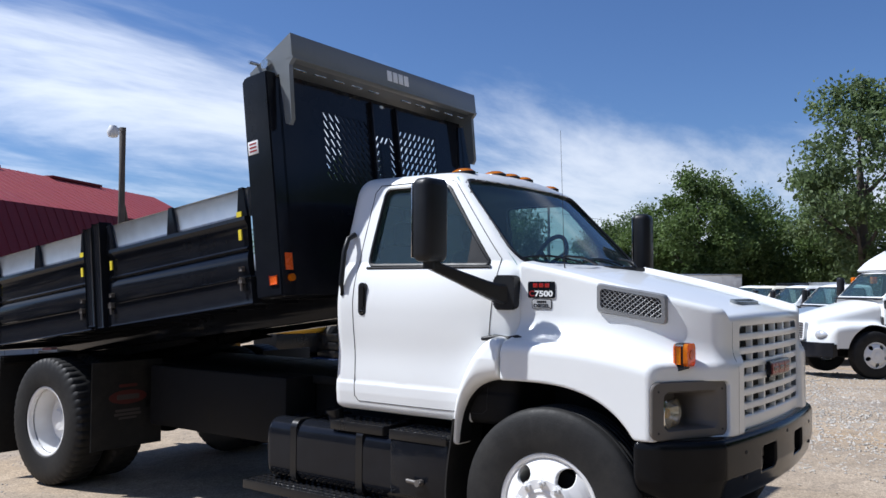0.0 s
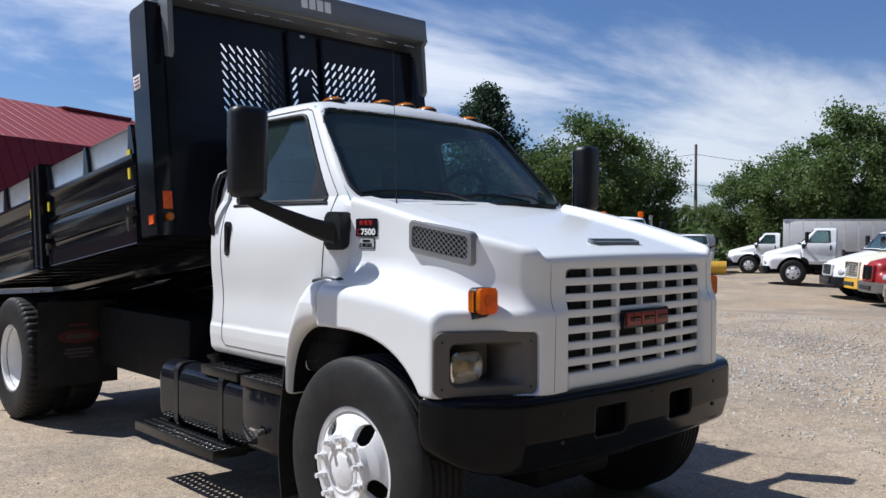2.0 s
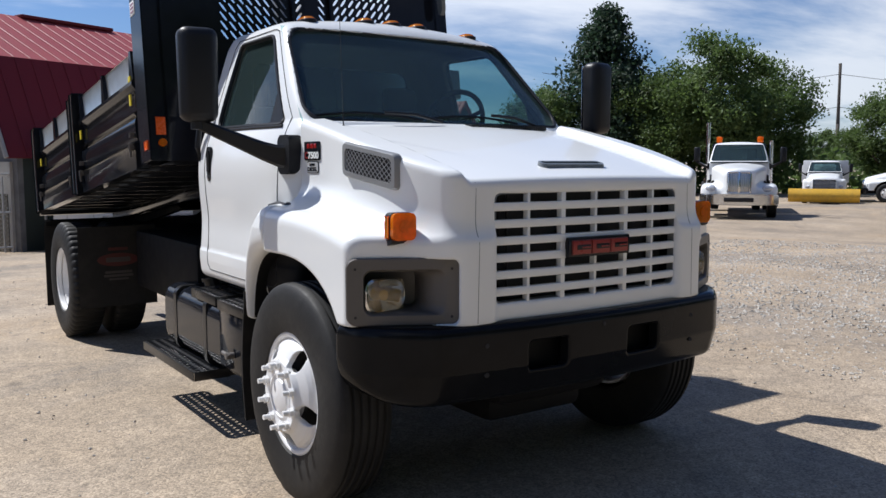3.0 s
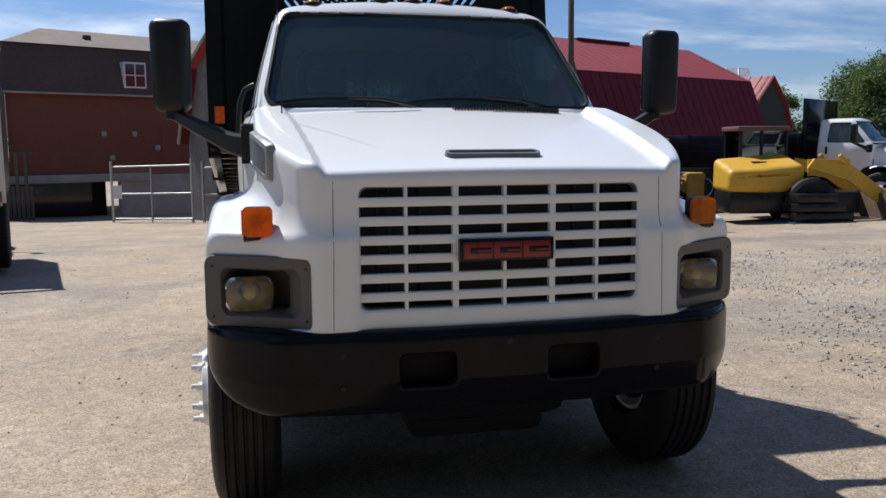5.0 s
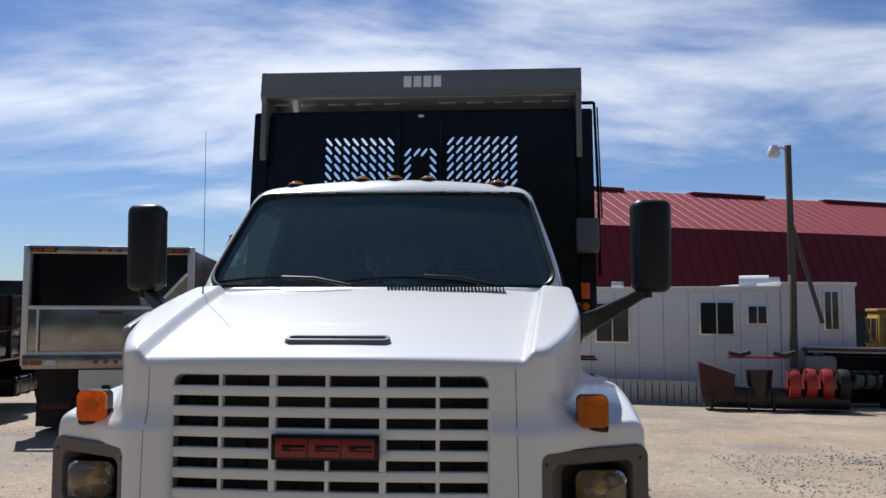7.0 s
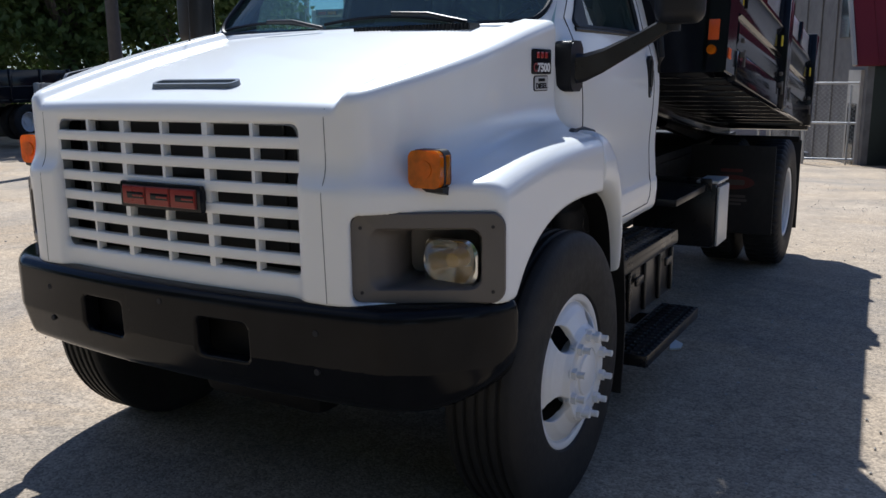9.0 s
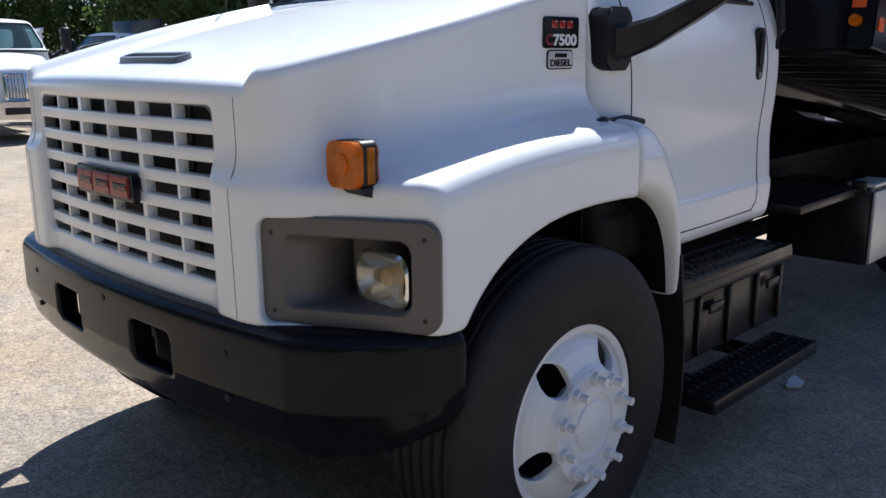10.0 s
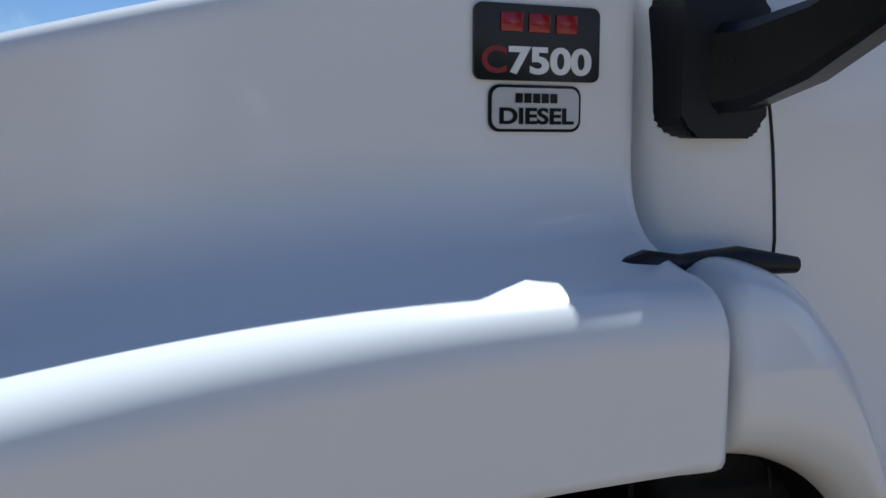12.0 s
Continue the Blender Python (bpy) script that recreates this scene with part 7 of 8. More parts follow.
def cargo_box(t, mat, y0=2.6, L=5.6, z0=1.05, h=2.3, w=1.22):
    b = part("box_body", bx(-w, w, y0, y0 + L, z0, z0 + h, 0.03), mat, t, "plain box body")
    for z in (z0, z0 + h):
        for sx in (-1, 1):
            part("corner_rail", bx(sx * w - 0.03, sx * w + 0.03, y0 - 0.01, y0 + L + 0.01, z - 0.05, z + 0.05, 0.01), ALU, b)
    for k in range(8):
        part("side_post", bx(-w - 0.012, w + 0.012, y0 + 0.3 + k * L / 8, y0 + 0.34 + k * L / 8, z0 + 0.1, z0 + h - 0.1), mat, b)


def open_body(t, mat, y0=2.7, L=4.2, z0=1.05, h=0.9, w=1.17, board=0.9):
    b = part("body_floor", bx(-w, w, y0, y0 + L, z0, z0 + 0.12, 0.01), mat, t, "open tipper body")
    for sx in (-1, 1):
        part("body_side", bx(sx * w - 0.03, sx * w + 0.03, y0, y0 + L, z0 + 0.1, z0 + h, 0.01), mat, b)
        for k in range(5):
            part("side_post", bx(sx * w - 0.06, sx * w + 0.06, y0 + k * (L - 0.1) / 4, y0 + 0.1 + k * (L - 0.1) / 4, z0 + 0.05, z0 + h + 0.02, 0.01), mat, b)
        part("side_rib", bx(sx * w - 0.05, sx * w + 0.05, y0, y0 + L, z0 + h * 0.45, z0 + h * 0.52, 0.01), mat, b)
    part("front_board", bx(-w, w, y0 - 0.06, y0, z0, z0 + h + board, 0.01), mat, b)
    part("tailgate", bx(-w, w, y0 + L, y0 + L + 0.05, z0, z0 + h, 0.01), mat, b)


HEAD = (-0.66, 0.75)
def parked(front, kind, label, scale=0.93, heading=HEAD, **looks):
    """A parked truck whose bumper's middle stands over a spot of the ground."""
    h = Vector(heading).normalized()
    p = Vector(front) + h * (NOSES[kind][0] - 0.1) * scale
    at = Matrix.Translation((p.x, p.y, float(ground_z(*front)))) @ Matrix.Rotation(math.atan2(h.x, -h.y), 4, "Z")
    return yard_truck(at, label, scale=scale, kind=kind, **looks)


t = parked((12.25, 2.95), "aero", "white conventional truck with black bumper and roof fairing, parked", 0.86, bars=GREYPL)
open_body(t, BLACK, board=0.3)
bm = bmesh.new(); prism(bm, [(1.45, 2.30), (2.40, 2.34), (2.40, 2.80), (2.20, 2.82), (1.72, 2.55)], -0.78, 0.78, "X"); bmesh.ops.bevel(bm, geom=bm.edges[:], offset=0.05, segments=2, affect="EDGES"); part("roof_fairing", bm, WHITE, t, "white roof fairing")
t = parked((19.37, 5.46), "classic", "parked truck with blue-grey hood and chrome bumper", hood_paint=BLUEGREY, bumper=CHROME, bars=SATIN)
open_body(t, BLACK, board=0.2)
for x in (-0.5, 0.5):
    part("beacon", bx(x - 0.08, x + 0.08, 2.5, 2.66, 2.36, 2.56, 0.03), AMBER, t, "amber beacon")
t = parked((21.95, 7.07), "classic", "parked truck with red hood and dark grille", hood_paint=REDPAINT, bumper=GREYPL, bars=SATIN)
open_body(t, ALU, board=0.5)
t = parked((23.73, 8.21), "pickup", "cream parked truck with yellow bumper", paint=material("cream_paint", (0.72, 0.68, 0.56), 0.35), bumper=YELLOW, bars=GREYPL)
open_body(t, BLACK, board=0.5)
t = parked((24.6, 9.3), "aero", "white parked truck with black bumper", bumper=BLACK, bars=SATIN)
open_body(t, BLACK, board=0.3)
t = yard_truck(facing((28.2, 12.0), (-0.40, 0.92), 0.93), "white parked truck near the trees", bumper=BLACK, scale=0.93, kind="aero", bars=SATIN)
open_body(t, SATIN, h=0.3, board=0.1)
t = yard_truck(facing((36.7, 18.1), (-0.40, 0.92), 0.88), "white parked box truck with grey box", scale=0.88, kind="aero", bars=CHROME)
cargo_box(t, SIDING, h=2.0)

# tractor unit that faces the yard
hx, hy = Vector((-0.80, -0.60)).normalized()
a = math.atan2(hx, -hy)
sem = yard_truck(Matrix.Translation((21.0, 14.65, float(ground_z(21.0, 14.65)))) @ Matrix.Rotation(a, 4, "Z"), "white tractor truck with amber beacons and chrome bumper", bumper=CHROME, scale=1.08, kind="square", bars=CHROME)
for sx in (-1, 1):
    bm = bmesh.new(); cyl(bm, (sx * 0.98, 2.5, 0.6), (sx * 0.98, 2.5, 3.0 if sx < 0 else 2.4), 0.065); part("exhaust_stack", bm, CHROME, sem)
    part("beacon", bx(sx * 0.62 - 0.09, sx * 0.62 + 0.09, 1.85, 2.02, 2.33, 2.52, 0.03), AMBER, sem, "amber beacon")
part("sleeper", bx(-0.85, 0.85, 2.4, 2.9, 0.9, 2.3, 0.08), BLACK, sem)
part("deck", bx(-1.1, 1.1, 3.0, 7.5, 1.0, 1.15, 0.02), RUST, sem, "flat deck")

# pickup with snow plough
hx, hy = Vector((-0.86, -0.51)).normalized()
a = math.atan2(hx, -hy)
pk = yard_truck(Matrix.Translation((33.55, 19.3, float(ground_z(33.55, 19.3)))) @ Matrix.Rotation(a, 4, "Z"), "white pickup with a yellow snow plough", scale=0.84, kind="pickup", bars=SATIN)
open_body(pk, SIDING, h=1.0, board=0.3)
bm = bmesh.new()
prism(bm, [(-0.95 - 0.20 * math.sin(t), 0.12 + 0.72 * u) for u, t in zip(np.linspace(0, 1, 8), np.linspace(0, math.pi, 8))] + [(-0.90 - 0.20 * math.sin(t), 0.12 + 0.72 * u) for u, t in zip(np.linspace(1, 0, 8), np.linspace(math.pi, 0, 8))], -1.75, 1.75, "X")
part("plough_blade", bm, YELLOW, pk, "yellow snow plough blade")
part("plough_frame", bx(-0.4, 0.4, -0.95, 0.1, 0.3, 0.55, 0.02), BLACK, pk)

# trucks on the other side
DULL = material("dull_aluminium", (0.30, 0.30, 0.29), 0.5, metal=0.4, grain=0.12, dirt=(0.2, 0.19, 0.17), dirt_amount=0.4)
t = yard_truck(facing((-19.7, 8.55), (0.12, -0.99)), "white truck cab with black bumper under trees", bumper=BLACK)
open_body(t, BLACK, L=4.2, board=0.75)
t = yard_truck(facing((-15.5, 6.0), (0.97, -0.1)), "white parked truck with chrome bumper", bumper=CHROME, rear=False, kind="classic", bars=CHROME)
cargo_box(t, SIDING, y0=2.7, L=4.0, z0=0.95, h=1.2)
t = yard_truck(facing((-15.6, 2.0), (0.05, 1.0), 0.9, -1), "white parked truck near the yard edge", scale=0.9)
open_body(t, DULL, L=3.6, board=0.1)
fb = yard_truck(facing((-15.0, 11.4), (0.52, 0.854), 0.95, -1, 5.34), "truck with a long aluminium drop-side body", scale=0.95)
open_body(fb, DULL, y0=2.5, L=4.1, z0=1.08, h=1.0, board=0.1)
for sx in (-1, 1):
    for z in (1.32, 1.72, 1.98):
        part("side_rib", bx(sx * 1.17 - 0.045, sx * 1.17 + 0.045, 2.5, 6.6, z - 0.025, z + 0.025, 0.008), ALU, fb)
tb = yard_truck(facing((-16.75, 14.45), (-0.77, 0.64), 0.95, 1, 6.9), "grey truck with a tall perforated headboard", scale=0.95)
open_body(tb, DULL, y0=3.0, L=3.6, z0=1.08, h=0.8, board=1.2)
for sx in (-1, 1):
    for i in range(5):
        for k in range(6):
            part("headboard_slot", bx(sx * 0.55 - 0.2 + i * 0.1, sx * 0.55 - 0.15 + i * 0.1, 3.0, 3.006, 2.25 + k * 0.1, 2.31 + k * 0.1), DARK, tb)

# low dark warehouse far behind
wh = thing("warehouse", "low dark grey warehouse with a shallow roof", "building", pose(-49, 0, float(ground_z(-49, 0))))
bm = bmesh.new(); prism(bm, [(-9, -0.2), (9, -0.2), (9, 3.15), (6, 3.42), (-9, 2.55)], -5, 5, "X"); part("wall", bm, BLUEGREY, wh, "dark grey sheet wall")
bm = bmesh.new(); prism(bm, [(-9.4, 2.54), (6, 3.43), (9.4, 3.12), (9.4, 3.28), (6, 3.60), (-9.4, 2.70)], -5.4, 5.4, "X"); part("roof", bm, CHASSIS, wh, "dark shallow roof")
pole("utility_pole", -60, 5.45, 9.0, 0.15, "grey wooden utility pole behind the warehouse")

# white truck behind the backhoe
t = yard_truck(facing((16.75, 16.85), (0.55, -0.83), 1.05), "white conventional truck behind the yellow backhoe", scale=1.05)
open_body(t, BLACK)


# aluminium tipper seen from behind
def tipper():
    g = -0.2
    t = thing("tipper_truck", "aluminium tipper truck seen from behind, tailgate closed", "truck", Matrix.Translation((-4.15, 9.3, g)) @ Matrix.Rotation(radians(13), 4, "Z") @ Matrix.Translation((-1.15, 0, 0)))
    ALU = material("stained_stainless", (0.30, 0.29, 0.28), 0.24, metal=0.95, grain=0.3, scale=3, big=1.2, dirt=(0.09, 0.085, 0.08), dirt_amount=0.4)
    w = 1.25
    b = part("body_floor", bx(-w, w, 0.05, 4.2, 0.92, 1.05, 0.01), ALU, t, "aluminium body floor")
    for sx in (-1, 1):
        part("body_side", bx(sx * w - 0.03, sx * w + 0.03, 0.1, 4.2, 1.0, 2.72, 0.01), ALU, b)
        part("corner_post", bx(sx * w - 0.05, sx * w + 0.05, 0.0, 0.12, 0.92, 2.76, 0.012), ALUB, b, "bright corner post")
    part("front_board", bx(-w, w, 4.2, 4.26, 1.0, 2.75, 0.01), SATIN, b)
    part("top_bar", bx(-w, w, 0.0, 0.10, 2.64, 2.76, 0.012), ALU, b)
    part("tarp", bx(-w + 0.06, w - 0.06, 0.3, 4.1, 2.66, 2.70, 0.01), SATIN, b, "dark tarp")
    part("inner_window", bx(0.42, 0.62, 0.285, 0.30, 1.88, 2.12, 0.01), SIDING, b, "pale window inside the body")
    part("red_mark", bx(-0.15, 0.22, 0.0, 0.012, 1.76, 1.80), LOGO, t)
    # black sheet near the rear stands for the shade inside the body
    part("inner_board", bx(-w + 0.05, w - 0.05, 0.30, 0.34, 1.05, 2.64), BLACK, b, "black sheet in place of the shaded interior")
    tg = part("tailgate", bx(-w + 0.05, w - 0.55, 0.01, 0.05, 1.12, 1.86, 0.01), ALU, t, "aluminium tailgate sheet")
    for z in (1.10, 1.86):
        part("gate_rail", bx(-w + 0.05, w - 0.5, -0.01, 0.06, z - 0.03, z + 0.03, 0.008), ALUB, tg)
    part("gate_upright", bx(-w + 0.18, -w + 0.22, -0.02, 0.0, 1.0, 1.86, 0.006), ALUB, tg)
    bm = bmesh.new(); prism(bm, [(w - 0.50, 1.08), (w - 0.05, 1.08), (w - 0.05, 2.36), (w - 0.50, 1.90)], 0.0, 0.04, "Y"); part("spreader_gate", bm, ALU, t, "aluminium side gate")
    bm = bmesh.new(); tube(bm, [(w - 0.50, -0.01, 1.08), (w - 0.50, -0.01, 1.90), (w - 0.05, -0.01, 2.36)], 0.025, 6); part("gate_edge", bm, ALUB, t)
    part("notice", bx(w - 0.35, w - 0.22, -0.012, 0.0, 1.46, 1.54), BLUEGREY, t)
    sill = part("rear_sill", bx(-w, w, -0.06, 0.05, 0.88, 1.08, 0.012), ALU, t, "aluminium rear sill with lamps")
    for x, m in ((-1.05, RED), (-0.82, SIDING), (0.80, SIDING), (1.0, RED), (-1.2, RED), (1.2, RED)):
        bm = bmesh.new(); prism(bm, [(x + p, 0.97 + q) for p, q in round_rect(0.17 if abs(x) < 1.1 else 0.08, 0.07, 0.03)], -0.075, -0.05, "Y"); part("tail_lamp", bm, m, sill)
    for x in (-0.15, 0.0, 0.15):
        bm = bmesh.new(); cyl(bm, (x, -0.06, 0.98), (x, -0.08, 0.98), 0.032); part("marker", bm, RED, sill)
        bm = bmesh.new(); cyl(bm, (x, 0.0, 2.70), (x, -0.02, 2.70), 0.03); part("marker", bm, RED, b)
    for x in (-1.0, 0.98):
        hs = part("top_lamp", bx(x - 0.19, x + 0.19, -0.02, 0.0, 2.665, 2.735, 0.006), DARK, b, "dark lamp housing with two lenses")
        for dx, m in ((-0.09, AMBER if x > 0 else RED), (0.09, RED if x > 0 else AMBER)):
            part("lens", bx(x + dx - 0.075, x + dx + 0.075, -0.028, -0.018, 2.678, 2.722, 0.006), m, hs)
    bm = bmesh.new(); prism(bm, [(-0.42, 0.86), (0.44, 0.86), (0.44, 0.6), (0.25, 0.38), (-0.22, 0.38), (-0.42, 0.6)], 0.0, 0.02, "Y"); hp = part("hitch_plate", bm, ALUB, t, "checkered aluminium hitch plate")
    for x in (-0.24, 0.24):
        bm = bmesh.new(); tube(bm, [(x + 0.05 * math.cos(q), -0.03, 0.50 + 0.05 * math.sin(q)) for q in np.linspace(0, 2 * math.pi, 13)[:-1]], 0.012, 6, True); part("ring", bm, DARK, hp)
    part("hitch", bx(-0.06, 0.06, -0.05, 0.3, 0.42, 0.64, 0.01), SATIN, hp)
    for sx in (-1, 1):
        f = part("mud_flap", bx(sx * 0.55, sx * 1.15, 0.35, 0.37, 0.12, 0.88), RUBBER, t, "black mud flap")
        part("print", bx(sx * 0.85 - 0.22, sx * 0.85 + 0.22, 0.34, 0.352, 0.30, 0.36), LOGO, f)
        for x in (1.15, 0.60):
            wl = copy_thing(rw, pose(sx * x, 1.2, 0.503, 0, 0, 0 if (sx > 0) == (x > 1) else 180)); wl.parent = t
        part("frame_rail", bx(sx * 0.40 - 0.04, sx * 0.40 + 0.04, 0.1, 8.0, 0.65, 0.9), CHASSIS, t)
    # the body is narrow and sits high on its frame
    for o in t.children_recursive:
        if o.type == "MESH" and o.data.users == 1:
            for v in o.data.vertices:
                v.co.x *= 0.92
                v.co.z += 0.10 * min(1, max(0, (v.co.z - 0.12) / 0.26)) * min(1, max(0, (1.86 - v.co.z) / 0.66))
    return t


tipper()
cabt = yard_truck(Matrix.Translation((-7.15, 16.3, -0.4)) @ Matrix.Rotation(radians(193), 4, "Z"), "white cab of the aluminium tipper truck", rear=False)
dk = yard_truck(Matrix.Translation((-10.6, 15.4, -0.4)) @ Matrix.Rotation(radians(193), 4, "Z"), "dark dump truck beside the tipper", BLACK)
open_body(dk, BLACK, z0=1.1, h=1.2, board=0.3)


# office trailers
def trailer(at, L, W, H, label, windows, group="white trailers"):
    t = thing("office_trailer", label, "trailer", at, group)
    part("body", bx(0, L, 0, W, 0.45, H, 0.02), SIDING, t, "white sheet-metal body")
    part("roof_edge", bx(-0.03, L + 0.03, -0.03, W + 0.03, H - 0.08, H + 0.02, 0.01), SIDING, t)
    part("skirt", bx(0.1, L - 0.1, 0.1, W - 0.1, 0.0, 0.46), SATIN, t, "dark underside")
    for k in range(int(L / 0.6)):
        part("panel_seam", bx(0.6 * k + 0.3, 0.6 * k + 0.312, -0.006, 0.004, 0.5, H - 0.1), CONC, t)
    for x, z, w, h in windows:
        f = part("window_frame", bx(x - 0.05, x + w + 0.05, -0.025, 0.01, z - 0.05, z + h + 0.05, 0.008), ALU, t)
        part("pane", bx(x, x + w / 2 - 0.015, -0.03, -0.02, z, z + h), WINDOW, f)
        part("pane", bx(x + w / 2 + 0.015, x + w, -0.03, -0.02, z, z + h), WINDOW, f)
    part("roof_hatch", bx(L * 0.3, L * 0.3 + 0.3, W / 2, W / 2 + 0.3, H, H + 0.2, 0.03), ALU, t)
    return t


tr = trailer(Matrix.Translation((1.15, 19.5, -0.64)) @ Matrix.Rotation(radians(-17), 4, "Z"), 6.0, 2.4, 2.85, "white office trailer with sliding windows", ((0.6, 1.5, 0.7, 0.95), (1.65, 1.5, 0.8, 0.95), (4.2, 1.72, 0.75, 0.75), (5.30, 1.98, 0.4, 0.40)))
bm = bmesh.new(); cyl(bm, (5.05, 1.2, 2.97), (5.75, 1.2, 2.97), 0.2, n=16); part("roof_unit", bm, SIDING, tr, "round white roof unit")
for k, (dx, w, m) in enumerate(((0.55, 0.28, RED), (0.85, 0.75, RED), (0.5, 1.15, RED))):
    part("sign_bar", bx(dx, dx + w, -0.012, 0.002, 1.13 - 0.06 * k, 1.20 - 0.07 * k + 0.05 * (k == 0)), LOGO, tr)
trailer(Matrix.Translation((6.93, 17.7, -0.55)) @ Matrix.Rotation(radians(12), 4, "Z"), 1.85, 3.2, 2.85, "white end trailer with a narrow window", ((1.06, 1.76, 0.33, 0.88),))
fp = thing("sheet_metal_panels", "stack of grey corrugated panels against the trailer", "panels", Matrix.Translation((1.5, 18.75, -0.61)) @ Matrix.Rotation(radians(-17), 4, "Z"))
for k in range(24):
    part("panel", bx(k * 0.17, k * 0.17 + 0.15, 0.02 * (k % 2), 0.03 + 0.02 * (k % 2), 0.0, 0.62 - 0.04 * (k > 6)), GALV, fp, "", False)


# machines
def backhoe():
    t = thing("backhoe_loader", "yellow backhoe loader with dark cab and front bucket", "machine", Matrix.Translation((10.3, 15.2, -0.45)) @ Matrix.Rotation(radians(-14), 4, "Z"))
    def hood_fn(x, y, z):
        v = smax(np.maximum(0.02 - x, x - 1.85), np.maximum(0.80 - z, z - (1.32 + 0.20 * np.clip(y, 0, 1.4) + 0.07 * x)), 0.16)
        v = smax(v, np.maximum(0.10 * np.abs(x - 0.9) - y, y - 1.5), 0.18)
        groove = np.maximum(np.abs(z - 1.18 - 0.04 * x) - 0.018, y - 0.07)
        return smax(v, -groove, 0.02)
    hd = solid("hood", hood_fn, (-0.1, -0.1, 0.70), (1.95, 1.6, 1.95), 0.03, (YELLOW,), None, t)
    hd["label"] = "wedge-shaped yellow hood"
    for k in range(3):
        part("louvre", bx(1.84, 1.87, 0.35, 0.75, 1.16 + k * 0.1, 1.20 + k * 0.1), DARK, hd)
    part("hood_mark", bx(0.75, 1.10, 0.62, 0.80, 1.515, 1.545, 0.01), SATIN, hd)
    part("under_frame", bx(0.05, 3.2, 0.10, 1.4, 0.30, 0.82, 0.05), SATIN, t)
    c = part("cab_roof", bx(0.15, 2.05, 1.35, 2.75, 2.30, 2.42, 0.04), material("brown_roof", (0.12, 0.06, 0.05), 0.6), t, "dark red-brown cab roof", at=Matrix.Translation((0.50, 0, 0)) @ Matrix.Diagonal((0.7, 1, 1, 1)))
    for x in (0.30, 1.05, 1.95):
        for y in (1.45, 2.65):
            part("cab_post", bx(x - 0.05, x + 0.05, y - 0.05, y + 0.05, 0.9, 2.32, 0.01), SATIN, c)
    part("cab_glass", bx(0.35, 1.90, 1.44, 1.45, 1.3, 2.30), DARKGLASS, c)
    part("cab_glass", bx(0.295, 0.305, 1.50, 2.60, 1.0, 2.30), DARKGLASS, c)
    part("cab_back", bx(0.35, 1.90, 2.60, 2.64, 0.9, 2.30), SATIN, c)
    part("dash", bx(0.4, 1.9, 1.50, 1.75, 0.9, 1.62, 0.05), DARK, c)
    part("seat", bx(0.9, 1.4, 2.1, 2.3, 0.9, 1.9, 0.08), DARK, c)
    for y in (-0.15, 1.25):
        bm = bmesh.new(); lathe(bm, [(0.25, -0.14), (0.5, -0.16), (0.58, -0.1), (0.6, 0), (0.58, 0.1), (0.5, 0.16), (0.25, 0.14)], 28, "X")
        part("tyre", bm, RUBBER, t, at=Matrix.Translation((1.9, y, 0.58)) @ Matrix.Rotation(radians(90), 4, "Z"))
    for y in (-0.02, 1.1):
        bm = bmesh.new(); prism(bm, [(1.85, 1.40), (2.0, 1.62), (2.9, 1.45), (3.7, 0.85), (3.9, 0.50), (3.7, 0.45), (2.8, 1.10)], y, y + 0.1, "Y"); part("loader_arm", bm, YELLOW, t, "yellow loader arm")
        bm = bmesh.new(); tube(bm, [(2.6, y + 0.05, 1.7), (3.55, y + 0.05, 0.7)], 0.05, 8); part("ram", bm, YELLOW, t)
    part("side_plate", bx(1.9, 2.9, 0.12, 0.17, 1.2, 1.60, 0.01), YELLOW, t, "yellow side plate with dark mark")
    part("side_mark", bx(2.25, 2.75, 0.105, 0.122, 1.38, 1.5), DARK, t)
    bm = bmesh.new(); prism(bm, [(3.55, 0.05), (4.5, 0.05), (4.45, 0.2), (3.8, 0.28), (3.72, 0.8), (3.55, 0.8)], -0.5, 1.7, "Y"); part("bucket", bm, RUST, t, "dark steel bucket")
    return t


backhoe()
pl = thing("pallet_stack", "dark machine parts on a blue pallet", "pallet", Matrix.Translation((11.3, 14.1, -0.42)) @ Matrix.Rotation(radians(-10), 4, "Z"))
for k in range(3):
    part("part_block", bx(0.1 + 0.02 * k, 1.5 - 0.2 * k, 0.1, 0.9, 0.14 + 0.22 * k, 0.34 + 0.22 * k, 0.03), SATIN, pl)
for k in range(7):
    part("board", bx(0.0, 1.7, k * 0.15, k * 0.15 + 0.1, 0.1, 0.125), material("blue_pallet", (0.03, 0.06, 0.16), 0.7), pl)
for k in range(3):
    part("bearer", bx(0.0, 1.7, 0.02 + k * 0.44, 0.12 + k * 0.44, 0, 0.1), WOODGREY, pl)


OCHRE = material("faded_machine_yellow", (0.42, 0.25, 0.05), 0.5, grain=0.15, dirt=(0.2, 0.14, 0.06), dirt_amount=0.4)


